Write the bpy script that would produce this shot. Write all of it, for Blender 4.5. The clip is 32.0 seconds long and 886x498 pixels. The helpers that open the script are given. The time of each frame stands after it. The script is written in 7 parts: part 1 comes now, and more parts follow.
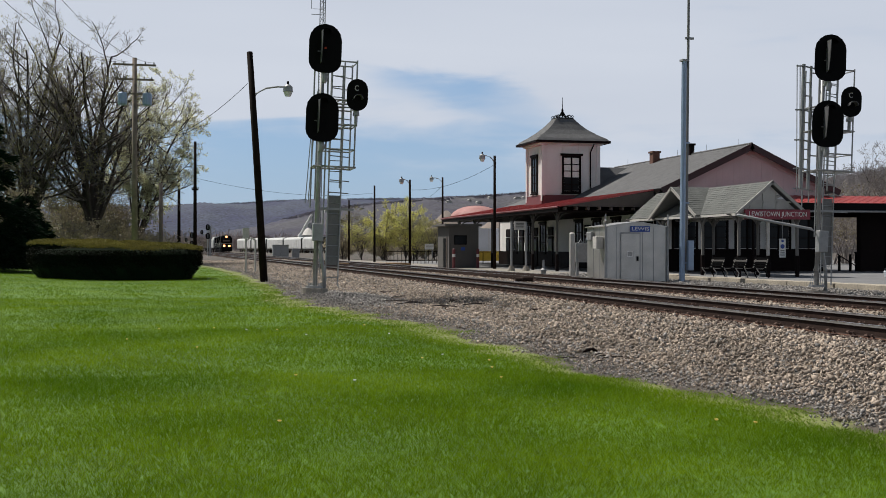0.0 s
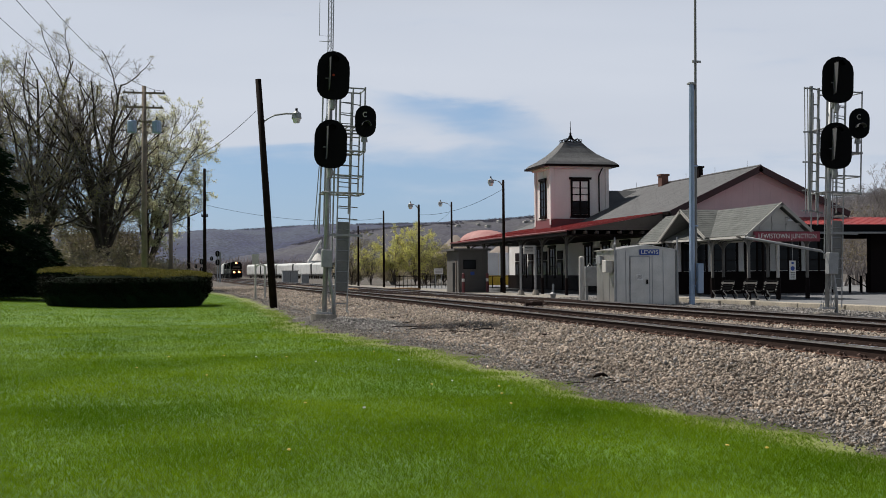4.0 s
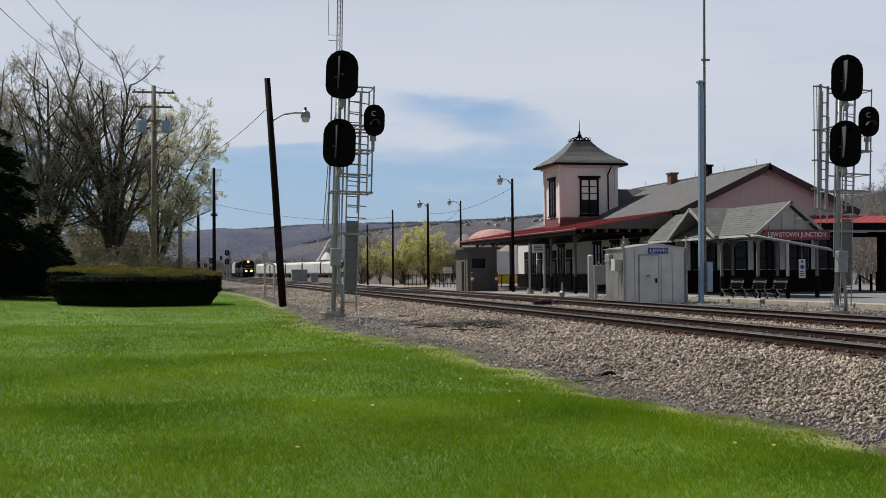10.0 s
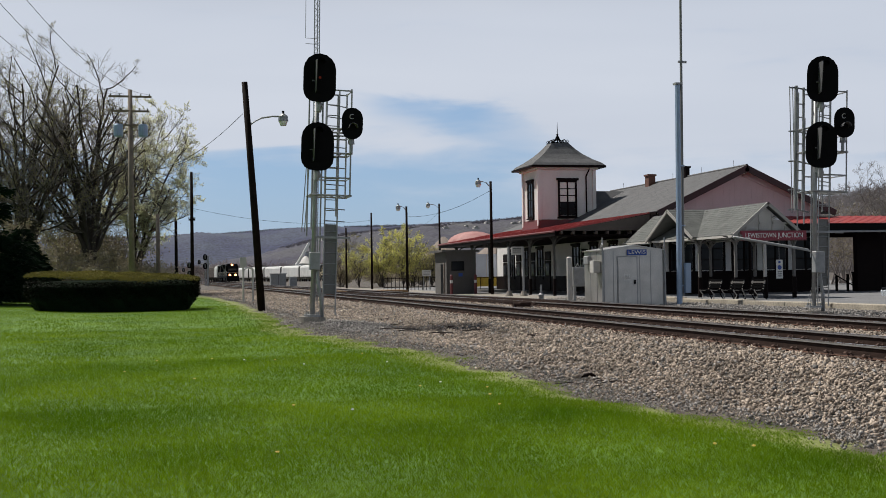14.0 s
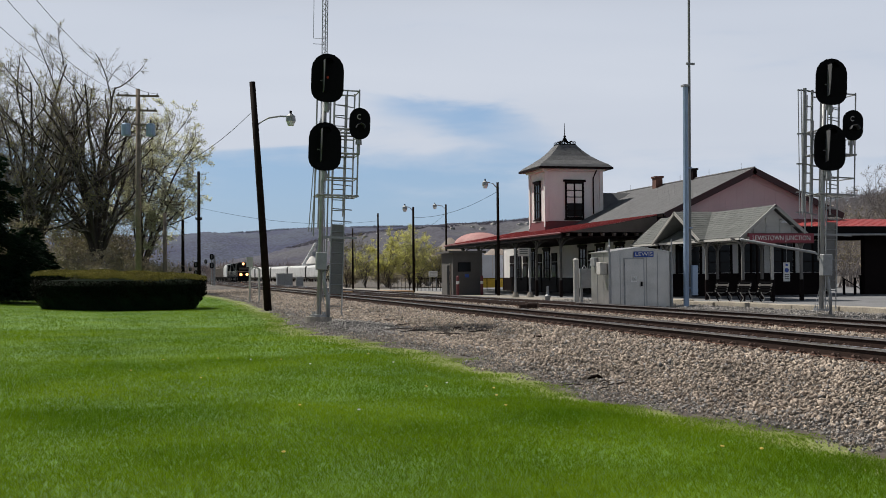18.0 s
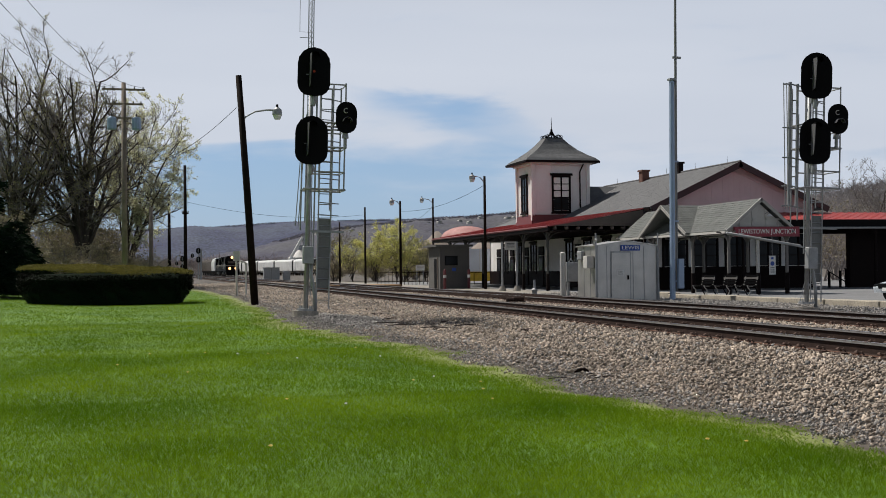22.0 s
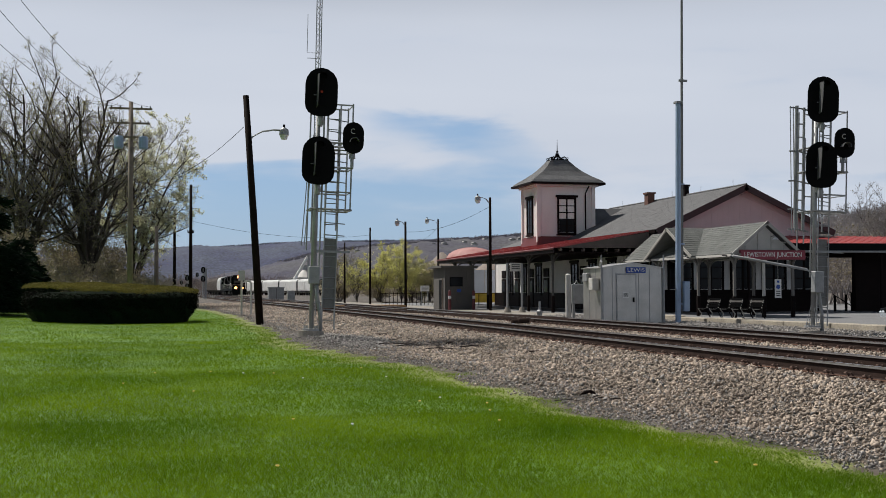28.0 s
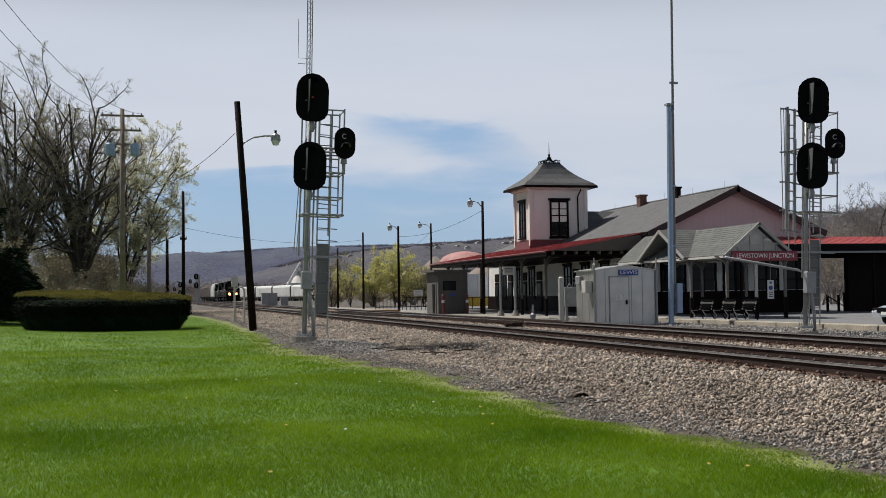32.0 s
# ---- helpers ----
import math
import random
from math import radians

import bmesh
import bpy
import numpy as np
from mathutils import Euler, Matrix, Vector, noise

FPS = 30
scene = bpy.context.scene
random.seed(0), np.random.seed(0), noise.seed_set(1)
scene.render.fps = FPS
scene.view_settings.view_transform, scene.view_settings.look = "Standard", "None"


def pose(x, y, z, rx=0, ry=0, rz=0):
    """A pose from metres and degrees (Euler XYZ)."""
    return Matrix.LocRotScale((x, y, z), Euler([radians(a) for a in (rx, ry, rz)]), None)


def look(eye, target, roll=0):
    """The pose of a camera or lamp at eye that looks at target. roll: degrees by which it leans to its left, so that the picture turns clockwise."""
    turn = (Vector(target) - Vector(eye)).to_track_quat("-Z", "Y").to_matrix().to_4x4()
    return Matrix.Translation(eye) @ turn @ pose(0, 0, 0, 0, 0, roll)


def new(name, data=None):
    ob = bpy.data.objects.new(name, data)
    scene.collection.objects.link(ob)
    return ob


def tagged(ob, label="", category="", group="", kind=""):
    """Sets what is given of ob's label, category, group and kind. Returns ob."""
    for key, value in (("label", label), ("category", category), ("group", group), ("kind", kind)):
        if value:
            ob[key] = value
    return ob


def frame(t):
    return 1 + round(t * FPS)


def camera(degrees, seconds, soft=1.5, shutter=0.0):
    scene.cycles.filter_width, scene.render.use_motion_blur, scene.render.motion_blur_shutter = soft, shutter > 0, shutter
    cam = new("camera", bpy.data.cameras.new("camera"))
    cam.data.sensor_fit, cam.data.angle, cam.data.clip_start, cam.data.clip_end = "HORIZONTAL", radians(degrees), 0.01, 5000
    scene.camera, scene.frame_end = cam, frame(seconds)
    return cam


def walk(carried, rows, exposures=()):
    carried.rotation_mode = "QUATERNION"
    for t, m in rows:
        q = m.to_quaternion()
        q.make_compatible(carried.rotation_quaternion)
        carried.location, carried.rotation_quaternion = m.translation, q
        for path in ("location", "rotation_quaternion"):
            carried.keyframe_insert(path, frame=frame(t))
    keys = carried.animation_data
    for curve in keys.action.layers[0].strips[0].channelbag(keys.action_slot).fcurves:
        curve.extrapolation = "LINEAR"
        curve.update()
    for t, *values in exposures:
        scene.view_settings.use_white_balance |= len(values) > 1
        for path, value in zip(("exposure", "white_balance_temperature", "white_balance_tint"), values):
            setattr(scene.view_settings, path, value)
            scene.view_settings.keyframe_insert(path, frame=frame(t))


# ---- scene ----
# World: x across the tracks (towards the station), y along them, z up from the top of the rail.
cam = camera(42.0, 32.0, soft=0.6)
PATH = [
    (0, -0.021, 0.026, 1.064, -13.87, -0.02, -0.04),
    (0.5, -0.011, 0.023, 1.071, -13.95, -0.16, 0.04),
    (1, -0.016, 0.014, 1.071, -14.00, -0.14, 0.36),
    (1.5, -0.005, 0.036, 1.074, -13.78, -0.07, 0.25),
    (2, -0.013, 0.021, 1.075, -13.68, 0.11, 0.26),
    (2.5, -0.015, 0.026, 1.075, -13.60, 0.20, 0.16),
    (3, -0.007, 0.033, 1.083, -13.40, 0.72, 0.31),
    (3.5, -0.009, 0.025, 1.088, -13.42, 1.20, 0.45),
    (5.5, -0.020, 0.010, 1.086, -12.97, 0.99, 0.40),
    (6, -0.016, 0.009, 1.085, -12.47, 0.88, 0.68),
    (6.5, -0.017, -0.003, 1.087, -12.27, 1.04, 0.52),
    (7, -0.016, -0.014, 1.080, -11.75, 0.99, 0.49),
    (7.5, -0.016, -0.019, 1.077, -12.07, 0.77, 0.35),
    (8, -0.011, -0.012, 1.082, -12.25, 0.72, 0.61),
    (8.5, -0.013, -0.020, 1.080, -12.82, 0.66, 0.41),
    (9, -0.005, -0.019, 1.081, -12.65, 0.94, 0.56),
    (9.5, -0.002, -0.019, 1.077, -12.80, 0.98, 0.57),
    (10, -0.007, -0.021, 1.081, -12.94, 1.14, 0.48),
    (10.5, -0.009, -0.023, 1.084, -12.93, 1.18, 0.67),
    (11, -0.016, -0.030, 1.086, -12.87, 1.20, 0.65),
    (11.5, -0.009, -0.021, 1.080, -13.02, 1.17, 0.73),
    (12, -0.015, -0.040, 1.084, -13.12, 1.11, 0.69),
    (12.5, -0.006, -0.001, 1.083, -13.22, 1.30, 0.69),
    (13, -0.001, -0.006, 1.080, -13.33, 1.53, 0.98),
    (13.5, -0.001, -0.005, 1.083, -13.95, 1.34, 1.14),
    (14, -0.006, -0.000, 1.083, -13.98, 1.27, 0.88),
    (14.5, -0.011, 0.001, 1.088, -13.80, 1.36, 0.37),
    (16.5, -0.008, 0.011, 1.074, -13.93, 1.62, 0.38),
    (17, -0.012, 0.022, 1.077, -13.70, 1.47, 0.36),
    (17.5, -0.020, 0.004, 1.081, -13.75, 1.39, 0.28),
    (18, -0.011, 0.025, 1.078, -13.67, 1.32, 0.54),
    (18.5, -0.005, 0.003, 1.078, -13.75, 1.25, 0.49),
    (19, -0.004, 0.009, 1.076, -14.09, 1.17, 0.38),
    (19.5, -0.001, 0.017, 1.078, -14.64, 1.00, 0.25),
    (20, -0.001, 0.021, 1.077, -14.92, 0.95, 0.37),
    (20.5, -0.003, 0.027, 1.080, -14.63, 0.98, 0.45),
    (21, -0.005, 0.005, 1.080, -14.46, 1.04, 0.67),
    (21.5, -0.006, 0.022, 1.079, -14.39, 1.06, 0.73),
    (22, -0.012, 0.000, 1.081, -14.31, 1.00, 0.63),
    (22.5, -0.014, 0.005, 1.080, -14.31, 1.15, 0.22),
    (23, -0.012, 0.010, 1.079, -14.77, 1.17, 0.26),
    (23.5, -0.004, 0.033, 1.075, -14.55, 1.31, 0.74),
    (24, -0.016, 0.010, 1.083, -14.73, 1.46, 0.55),
    (24.5, -0.006, 0.030, 1.079, -14.99, 1.52, 0.43),
    (25, -0.012, 0.026, 1.080, -14.89, 1.43, 0.24),
    (25.5, -0.024, 0.037, 1.079, -14.74, 1.49, 0.16),
    (26, -0.038, 0.022, 1.082, -14.58, 1.71, 0.01),
    (26.5, -0.042, 0.021, 1.078, -14.42, 1.83, -0.06),
    (28.5, -0.048, 0.005, 1.078, -14.03, 2.08, 0.22),
    (29, -0.049, -0.011, 1.080, -14.02, 2.10, 0.16),
    (29.5, -0.043, -0.000, 1.083, -14.02, 2.17, 0.38),
    (30, -0.041, 0.004, 1.082, -14.06, 2.24, 0.10),
    (30.5, -0.046, -0.020, 1.078, -14.15, 2.25, 0.35),
    (31, -0.037, -0.001, 1.078, -14.32, 2.28, 0.58),
    (31.5, -0.032, 0.012, 1.077, -14.31, 2.23, 0.65),
    (32, -0.029, 0.005, 1.078, -14.41, 2.25, 0.77),
]
walk(cam, [(t, pose(x, y, z, 90 + pitch, roll, yaw)) for t, x, y, z, yaw, pitch, roll in PATH])

# ---- light ----
SUN_AZ, SUN_EL = radians(-42), radians(54)      # from +y towards +x, and up
world = bpy.data.worlds.new("world")
scene.world = world
world.use_nodes = True


def world_nodes():
    nt = world.node_tree
    nt.nodes.clear()
    N, L = nt.nodes.new, nt.links.new
    out, bg, sky = N("ShaderNodeOutputWorld"), N("ShaderNodeBackground"), N("ShaderNodeTexSky")
    sky.sky_type, sky.sun_disc = "NISHITA", False
    sky.sun_elevation, sky.sun_rotation = SUN_EL, SUN_AZ
    sky.dust_density, sky.ozone_density = 0.6, 1.6
    bg.inputs["Strength"].default_value = 0.12
    co, sep = N("ShaderNodeTexCoord"), N("ShaderNodeSeparateXYZ")
    L(co.outputs["Generated"], sep.inputs[0])

    def math_node(op, x, y):
        k = N("ShaderNodeMath")
        k.operation = op
        for i, q in enumerate((x, y)):
            if isinstance(q, (int, float)):
                k.inputs[i].default_value = q
            else:
                L(q, k.inputs[i])
        return k.outputs[0]

    def steps(x, stops):
        r = N("ShaderNodeValToRGB")
        r.color_ramp.interpolation = "EASE"
        while len(r.color_ramp.elements) < len(stops):
            r.color_ramp.elements.new(0.5)
        for e, (p, v) in zip(r.color_ramp.elements, stops):
            e.position, e.color = p, (v, v, v, 1)
        L(x, r.inputs[0])
        return r.outputs[0]

    def cloud(scale, place, detail, rough, twist):
        mp, n = N("ShaderNodeMapping"), N("ShaderNodeTexNoise")
        mp.inputs["Scale"].default_value, mp.inputs["Location"].default_value = scale, place
        n.inputs["Scale"].default_value, n.inputs["Detail"].default_value = 1.0, detail
        n.inputs["Roughness"].default_value, n.inputs["Distortion"].default_value = rough, twist
        L(co.outputs["Generated"], mp.inputs[0])
        L(mp.outputs[0], n.inputs["Vector"])
        return n.outputs[0]

    up = sep.outputs["Z"]
    turn = math_node("ARCTAN2", sep.outputs["X"], sep.outputs["Y"])

    def window_of(x, a, b, c, d):
        """1 between b and c, falling to 0 at a and d."""
        r0, r1 = N("ShaderNodeMapRange"), N("ShaderNodeMapRange")
        for r, p, q, u, v in ((r0, a, b, 0.0, 1.0), (r1, c, d, 1.0, 0.0)):
            r.interpolation_type = "SMOOTHSTEP"
            r.inputs["From Min"].default_value, r.inputs["From Max"].default_value = p, q
            r.inputs["To Min"].default_value, r.inputs["To Max"].default_value = u, v
            L(x, r.inputs[0])
        return math_node("MULTIPLY", r0.outputs[0], r1.outputs[0])

    wisps = cloud((5.0, 5.0, 34.0), (2.1, 0.7, 0.35), 5, 0.5, 0.5)
    broad = cloud((2.2, 2.2, 13.0), (0.4, 1.9, 0.2), 3, 0.5, 0.3)
    puffs = cloud((16.0, 16.0, 50.0), (0.3, 0.2, 0.9), 5, 0.55, 0.3)
    # the cloud's lower rim wavers along the horizon
    lift = math_node("ADD", up, math_node("MULTIPLY", math_node("SUBTRACT", broad, 0.5), 0.03))
    lift = math_node("ADD", lift, math_node("MULTIPLY", math_node("SUBTRACT", wisps, 0.5), 0.035))
    veil = steps(lift, [(0.0, 0.42), (0.045, 0.22), (0.085, 0.16), (0.102, 0.42), (0.118, 0.80), (0.16, 0.86), (0.20, 0.97), (0.42, 0.85), (0.7, 0.25), (1.0, 0.15)])
    # a long blue rift in the cloud over the station, and milky air towards its far side
    slant = math_node("ADD", lift, math_node("MULTIPLY", math_node("SUBTRACT", turn, 0.25), 0.2))
    slant = math_node("ADD", slant, math_node("MULTIPLY", math_node("SUBTRACT", puffs, 0.5), 0.03))
    rift = math_node("MULTIPLY", window_of(slant, 0.112, 0.132, 0.137, 0.160), window_of(turn, 0.12, 0.25, 0.25, 0.40))
    rift = math_node("MULTIPLY", rift, math_node("MULTIPLY", wisps, 1.9))
    milk = math_node("MULTIPLY", window_of(lift, 0.04, 0.075, 0.12, 0.16), window_of(turn, 0.27, 0.40, 0.9, 1.2))
    w = math_node("ADD", math_node("MULTIPLY", math_node("SUBTRACT", wisps, 0.5), 0.7), math_node("MULTIPLY", math_node("SUBTRACT", broad, 0.5), 0.55))
    w = math_node("ADD", w, math_node("MULTIPLY", math_node("SUBTRACT", puffs, 0.5), 0.5))
    c = math_node("ADD", veil, w)
    c = math_node("SUBTRACT", c, math_node("MULTIPLY", rift, 0.60))
    c = math_node("ADD", c, math_node("MULTIPLY", milk, 0.5))
    cover = N("ShaderNodeMapRange")
    cover.interpolation_type = "SMOOTHSTEP"
    cover.inputs["From Min"].default_value, cover.inputs["From Max"].default_value = 0.12, 0.86
    cover.inputs["To Min"].default_value, cover.inputs["To Max"].default_value = 0.05, 0.95
    L(c, cover.inputs[0])
    clear, tone, mix = N("ShaderNodeMix"), N("ShaderNodeMix"), N("ShaderNodeMix")
    for q in (clear, tone, mix):
        q.data_type = "RGBA"
    # clear air low down: the pale band of the sky model, deepened to the blue of a dry spring day
    clear.inputs[0].default_value = 0.72
    L(sky.outputs[0], clear.inputs[6])
    clear.inputs[7].default_value = (1.75, 3.05, 5.1, 1)
    tone.inputs[6].default_value, tone.inputs[7].default_value = (4.4, 4.8, 5.6, 1), (5.7, 6.0, 6.6, 1)
    L(broad, tone.inputs[0])
    L(cover.outputs[0], mix.inputs[0])
    L(clear.outputs[2], mix.inputs[6])
    L(tone.outputs[2], mix.inputs[7])
    high = steps(up, [(0.0, 1.0), (0.21, 1.0), (0.32, 0.5), (0.5, 0.28), (1.0, 0.2)])
    fade = N("ShaderNodeVectorMath")
    fade.operation = "SCALE"
    L(mix.outputs[2], fade.inputs[0])
    L(high, fade.inputs["Scale"])
    L(fade.outputs[0], bg.inputs[0])
    L(bg.outputs[0], out.inputs[0])


world_nodes()
sun = new("sun", bpy.data.lights.new("sun", "SUN"))
sun.data.energy, sun.data.angle, sun.data.color = 5.0, radians(0.8), (1.0, 0.955, 0.88)
sun.matrix_world = look((0, 0, 60), (-60 * math.sin(SUN_AZ) * math.cos(SUN_EL), -60 * math.cos(SUN_AZ) * math.cos(SUN_EL), 60 - 60 * math.sin(SUN_EL)))
scene.view_settings.exposure = 0.0

# ---- materials ----
def mat(name, col, rough=0.7, metal=0.0, var=0.25, scale=3.0, fine=60.0, bump=0.15, col2=None, island=0.0, emit=0.0):
    """A procedural surface: large stains, fine grain and relief round one base colour."""
    m = bpy.data.materials.new(name)
    m.use_nodes = True
    nt = m.node_tree
    N, L = nt.nodes.new, nt.links.new
    b = nt.nodes["Principled BSDF"]
    co = N("ShaderNodeTexCoord")
    big, small = N("ShaderNodeTexNoise"), N("ShaderNodeTexNoise")
    big.inputs["Scale"].default_value, big.inputs["Detail"].default_value = scale, 5
    small.inputs["Scale"].default_value, small.inputs["Detail"].default_value = fine, 3
    L(co.outputs["Object"], big.inputs["Vector"])
    L(co.outputs["Object"], small.inputs["Vector"])
    ramp = N("ShaderNodeValToRGB")
    c2 = col2 or tuple(c * (1 - var) for c in col)
    ramp.color_ramp.elements[0].position, ramp.color_ramp.elements[1].position = 0.32, 0.68
    ramp.color_ramp.elements[0].color, ramp.color_ramp.elements[1].color = (*c2, 1), (*col, 1)
    L(big.outputs[0], ramp.inputs[0])
    grain = N("ShaderNodeMapRange")
    grain.inputs["From Min"].default_value, grain.inputs["From Max"].default_value = 0.3, 0.7
    grain.inputs["To Min"].default_value, grain.inputs["To Max"].default_value = 1 - var * 0.6, 1 + var * 0.6
    L(small.outputs[0], grain.inputs[0])
    mul = N("ShaderNodeVectorMath")
    mul.operation = "SCALE"
    L(ramp.outputs[0], mul.inputs[0])
    L(grain.outputs[0], mul.inputs["Scale"])
    last = mul.outputs[0]
    if island:
        geo, oi, sm = N("ShaderNodeNewGeometry"), N("ShaderNodeObjectInfo"), N("ShaderNodeMath")
        L(geo.outputs["Random Per Island"], sm.inputs[0])
        L(oi.outputs["Random"], sm.inputs[1])
        rng = N("ShaderNodeMapRange")
        rng.inputs["From Max"].default_value = 2.0
        rng.inputs["To Min"].default_value, rng.inputs["To Max"].default_value = 1 - island, 1 + island
        L(sm.outputs[0], rng.inputs[0])
        m2 = N("ShaderNodeVectorMath")
        m2.operation = "SCALE"
        L(last, m2.inputs[0])
        L(rng.outputs[0], m2.inputs["Scale"])
        last = m2.outputs[0]
    L(last, b.inputs["Base Color"])
    rr = N("ShaderNodeMapRange")
    rr.inputs["To Min"].default_value, rr.inputs["To Max"].default_value = max(0.02, rough - 0.12), min(1, rough + 0.12)
    L(big.outputs[0], rr.inputs[0])
    L(rr.outputs[0], b.inputs["Roughness"])
    b.inputs["Metallic"].default_value = metal
    if bump:
        bp = N("ShaderNodeBump")
        bp.inputs["Strength"].default_value, bp.inputs["Distance"].default_value = bump, 0.02
        L(small.outputs[0], bp.inputs["Height"])
        L(bp.outputs[0], b.inputs["Normal"])
    if emit:
        b.inputs["Emission Color"].default_value = (*col, 1)
        b.inputs["Emission Strength"].default_value = emit
    return m


def leafy(name, col, col2, see=0.35, scale=0.6):
    """Foliage: colour varies leaf by leaf and over the crown; light comes through."""
    m = mat(name, col, 0.6, 0, 0.3, scale, 9.0, 0, col2, 0.35)
    nt = m.node_tree
    b, out = nt.nodes["Principled BSDF"], nt.nodes["Material Output"]
    t, mx = nt.nodes.new("ShaderNodeBsdfTranslucent"), nt.nodes.new("ShaderNodeMixShader")
    nt.links.new(b.inputs["Base Color"].links[0].from_socket, t.inputs[0])
    mx.inputs[0].default_value = see
    nt.links.new(b.outputs[0], mx.inputs[1])
    nt.links.new(t.outputs[0], mx.inputs[2])
    nt.links.new(mx.outputs[0], out.inputs[0])
    return m


def glass(name="window_glass", tint=(0.03, 0.035, 0.04)):
    m = mat(name, tint, 0.08, 0, 0.1, 2, 20, 0)
    m.node_tree.nodes["Principled BSDF"].inputs["Specular IOR Level"].default_value = 0.14
    return m


M = {}
M["black"] = mat("black_paint", (0.005, 0.005, 0.0055), 0.6, 0, 0.3, 4, 80, 0.05)
M["hood"] = mat("black_hood", (0.12, 0.12, 0.125), 0.42, 0, 0.3, 6, 80, 0.05)
M["galv"] = mat("galvanised_steel", (0.325, 0.33, 0.335), 0.5, 0.35, 0.25, 5, 70, 0.06)
M["alu"] = mat("aluminium_sheet", (0.52, 0.50, 0.475), 0.34, 0.7, 0.22, 1.6, 30, 0.05)
M["blue_steel"] = mat("blue_grey_galvanised_steel", (0.29, 0.38, 0.52), 0.5, 0.25, 0.18, 1.5, 60, 0.04)
M["pole"] = mat("creosoted_pole", (0.018, 0.012, 0.010), 0.85, 0, 0.5, 3, 40, 0.4)
M["pole_grey"] = mat("weathered_pole", (0.24, 0.19, 0.15), 0.85, 0, 0.4, 3, 40, 0.4)
# lighter rust: the foot is coloured as sunlit below the shaded web
M["foot"] = mat("rusty_rail_foot_lit", (0.20, 0.10, 0.065), 0.9, 0, 0.4, 5, 60, 0.2)
M["clip"] = mat("rusty_rail_clip", (0.10, 0.056, 0.042), 0.85, 0, 0.4, 8, 60, 0.2)
M["rail_side"] = mat("worn_rail_side", (0.34, 0.32, 0.31), 0.4, 0.5, 0.25, 3, 60, 0.05)
M["hut"] = mat("grey_hut_board", (0.105, 0.098, 0.092), 0.8, 0, 0.2, 1.5, 30, 0.15)
# rust darkened to hold the rail head's shadow on the web
M["rust"] = mat("rusty_rail_shaded", (0.042, 0.025, 0.020), 0.85, 0.0, 0.4, 5, 60, 0.2)
M["railtop"] = mat("worn_rail_head", (0.62, 0.60, 0.58), 0.22, 1.0, 0.15, 3, 60, 0.02)
M["tie"] = mat("weathered_tie", (0.085, 0.062, 0.05), 0.95, 0, 0.45, 4, 30, 0.5, island=0.3)
M["stone"] = mat("ballast_stone", (0.39, 0.32, 0.258), 0.9, 0, 0.35, 1.2, 30, 0.3, (0.22, 0.178, 0.142), 0.97)
M["stone_grey"] = mat("grey_ballast_stone", (0.37, 0.345, 0.325), 0.9, 0, 0.25, 2, 30, 0.3, (0.23, 0.215, 0.20), 0.7)
M["grass"] = leafy("grass_blade", (0.185, 0.282, 0.009), (0.086, 0.168, 0.004), 0.4, 0.42)
M["weed"] = leafy("edge_weed", (0.25, 0.34, 0.055), (0.16, 0.25, 0.03), 0.4, 0.8)
M["concrete"] = mat("old_concrete", (0.32, 0.29, 0.25), 0.85, 0, 0.35, 1.5, 25, 0.25)
M["kerb"] = mat("yellowed_concrete", (0.44, 0.385, 0.30), 0.85, 0, 0.4, 0.8, 14, 0.4, (0.24, 0.215, 0.175))
M["asphalt"] = mat("grey_asphalt", (0.20, 0.20, 0.205), 0.9, 0, 0.25, 0.6, 90, 0.25)
M["pink"] = mat("pink_board_siding", (0.60, 0.465, 0.475), 0.75, 0, 0.12, 0.8, 30, 0.1)
M["cream"] = mat("pale_cream_siding", (0.72, 0.70, 0.685), 0.75, 0, 0.12, 0.8, 30, 0.1)
M["maroon"] = mat("maroon_paint", (0.155, 0.035, 0.04), 0.6, 0, 0.25, 2, 40, 0.08)
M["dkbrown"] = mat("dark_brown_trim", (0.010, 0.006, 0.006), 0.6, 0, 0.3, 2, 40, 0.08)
M["redroof"] = mat("red_metal_roof", (0.40, 0.065, 0.06), 0.5, 0.0, 0.25, 1.2, 30, 0.05, (0.28, 0.05, 0.05))
M["redfade"] = mat("faded_red_roof", (0.44, 0.235, 0.22), 0.75, 0, 0.3, 1.2, 30, 0.05, (0.33, 0.14, 0.13))
M["shingle"] = mat("grey_slate", (0.125, 0.125, 0.13), 0.8, 0, 0.3, 1.5, 25, 0.2, None, 0.22)
M["shingle_green"] = mat("weathered_green_grey_shingle", (0.135, 0.140, 0.134), 0.9, 0, 0.3, 1.5, 25, 0.2, (0.09, 0.095, 0.09), 0.2)
M["white"] = mat("white_paint", (0.72, 0.71, 0.69), 0.6, 0, 0.12, 2, 40, 0.06)
M["offwhite"] = mat("grey_white_paint", (0.50, 0.48, 0.45), 0.65, 0, 0.15, 2, 40, 0.06)
M["brick"] = mat("red_brick", (0.16, 0.075, 0.055), 0.85, 0, 0.35, 6, 40, 0.3)
M["greygreen"] = mat("grey_board", (0.085, 0.082, 0.078), 0.8, 0, 0.2, 1.5, 30, 0.15)
M["sign_red"] = mat("sign_maroon", (0.22, 0.022, 0.04), 0.5, 0, 0.1, 2, 40, 0.02)
M["sign_blue"] = mat("sign_blue", (0.02, 0.065, 0.32), 0.45, 0, 0.08, 2, 40, 0.02)
M["glass"] = glass(tint=(0.012, 0.013, 0.015))
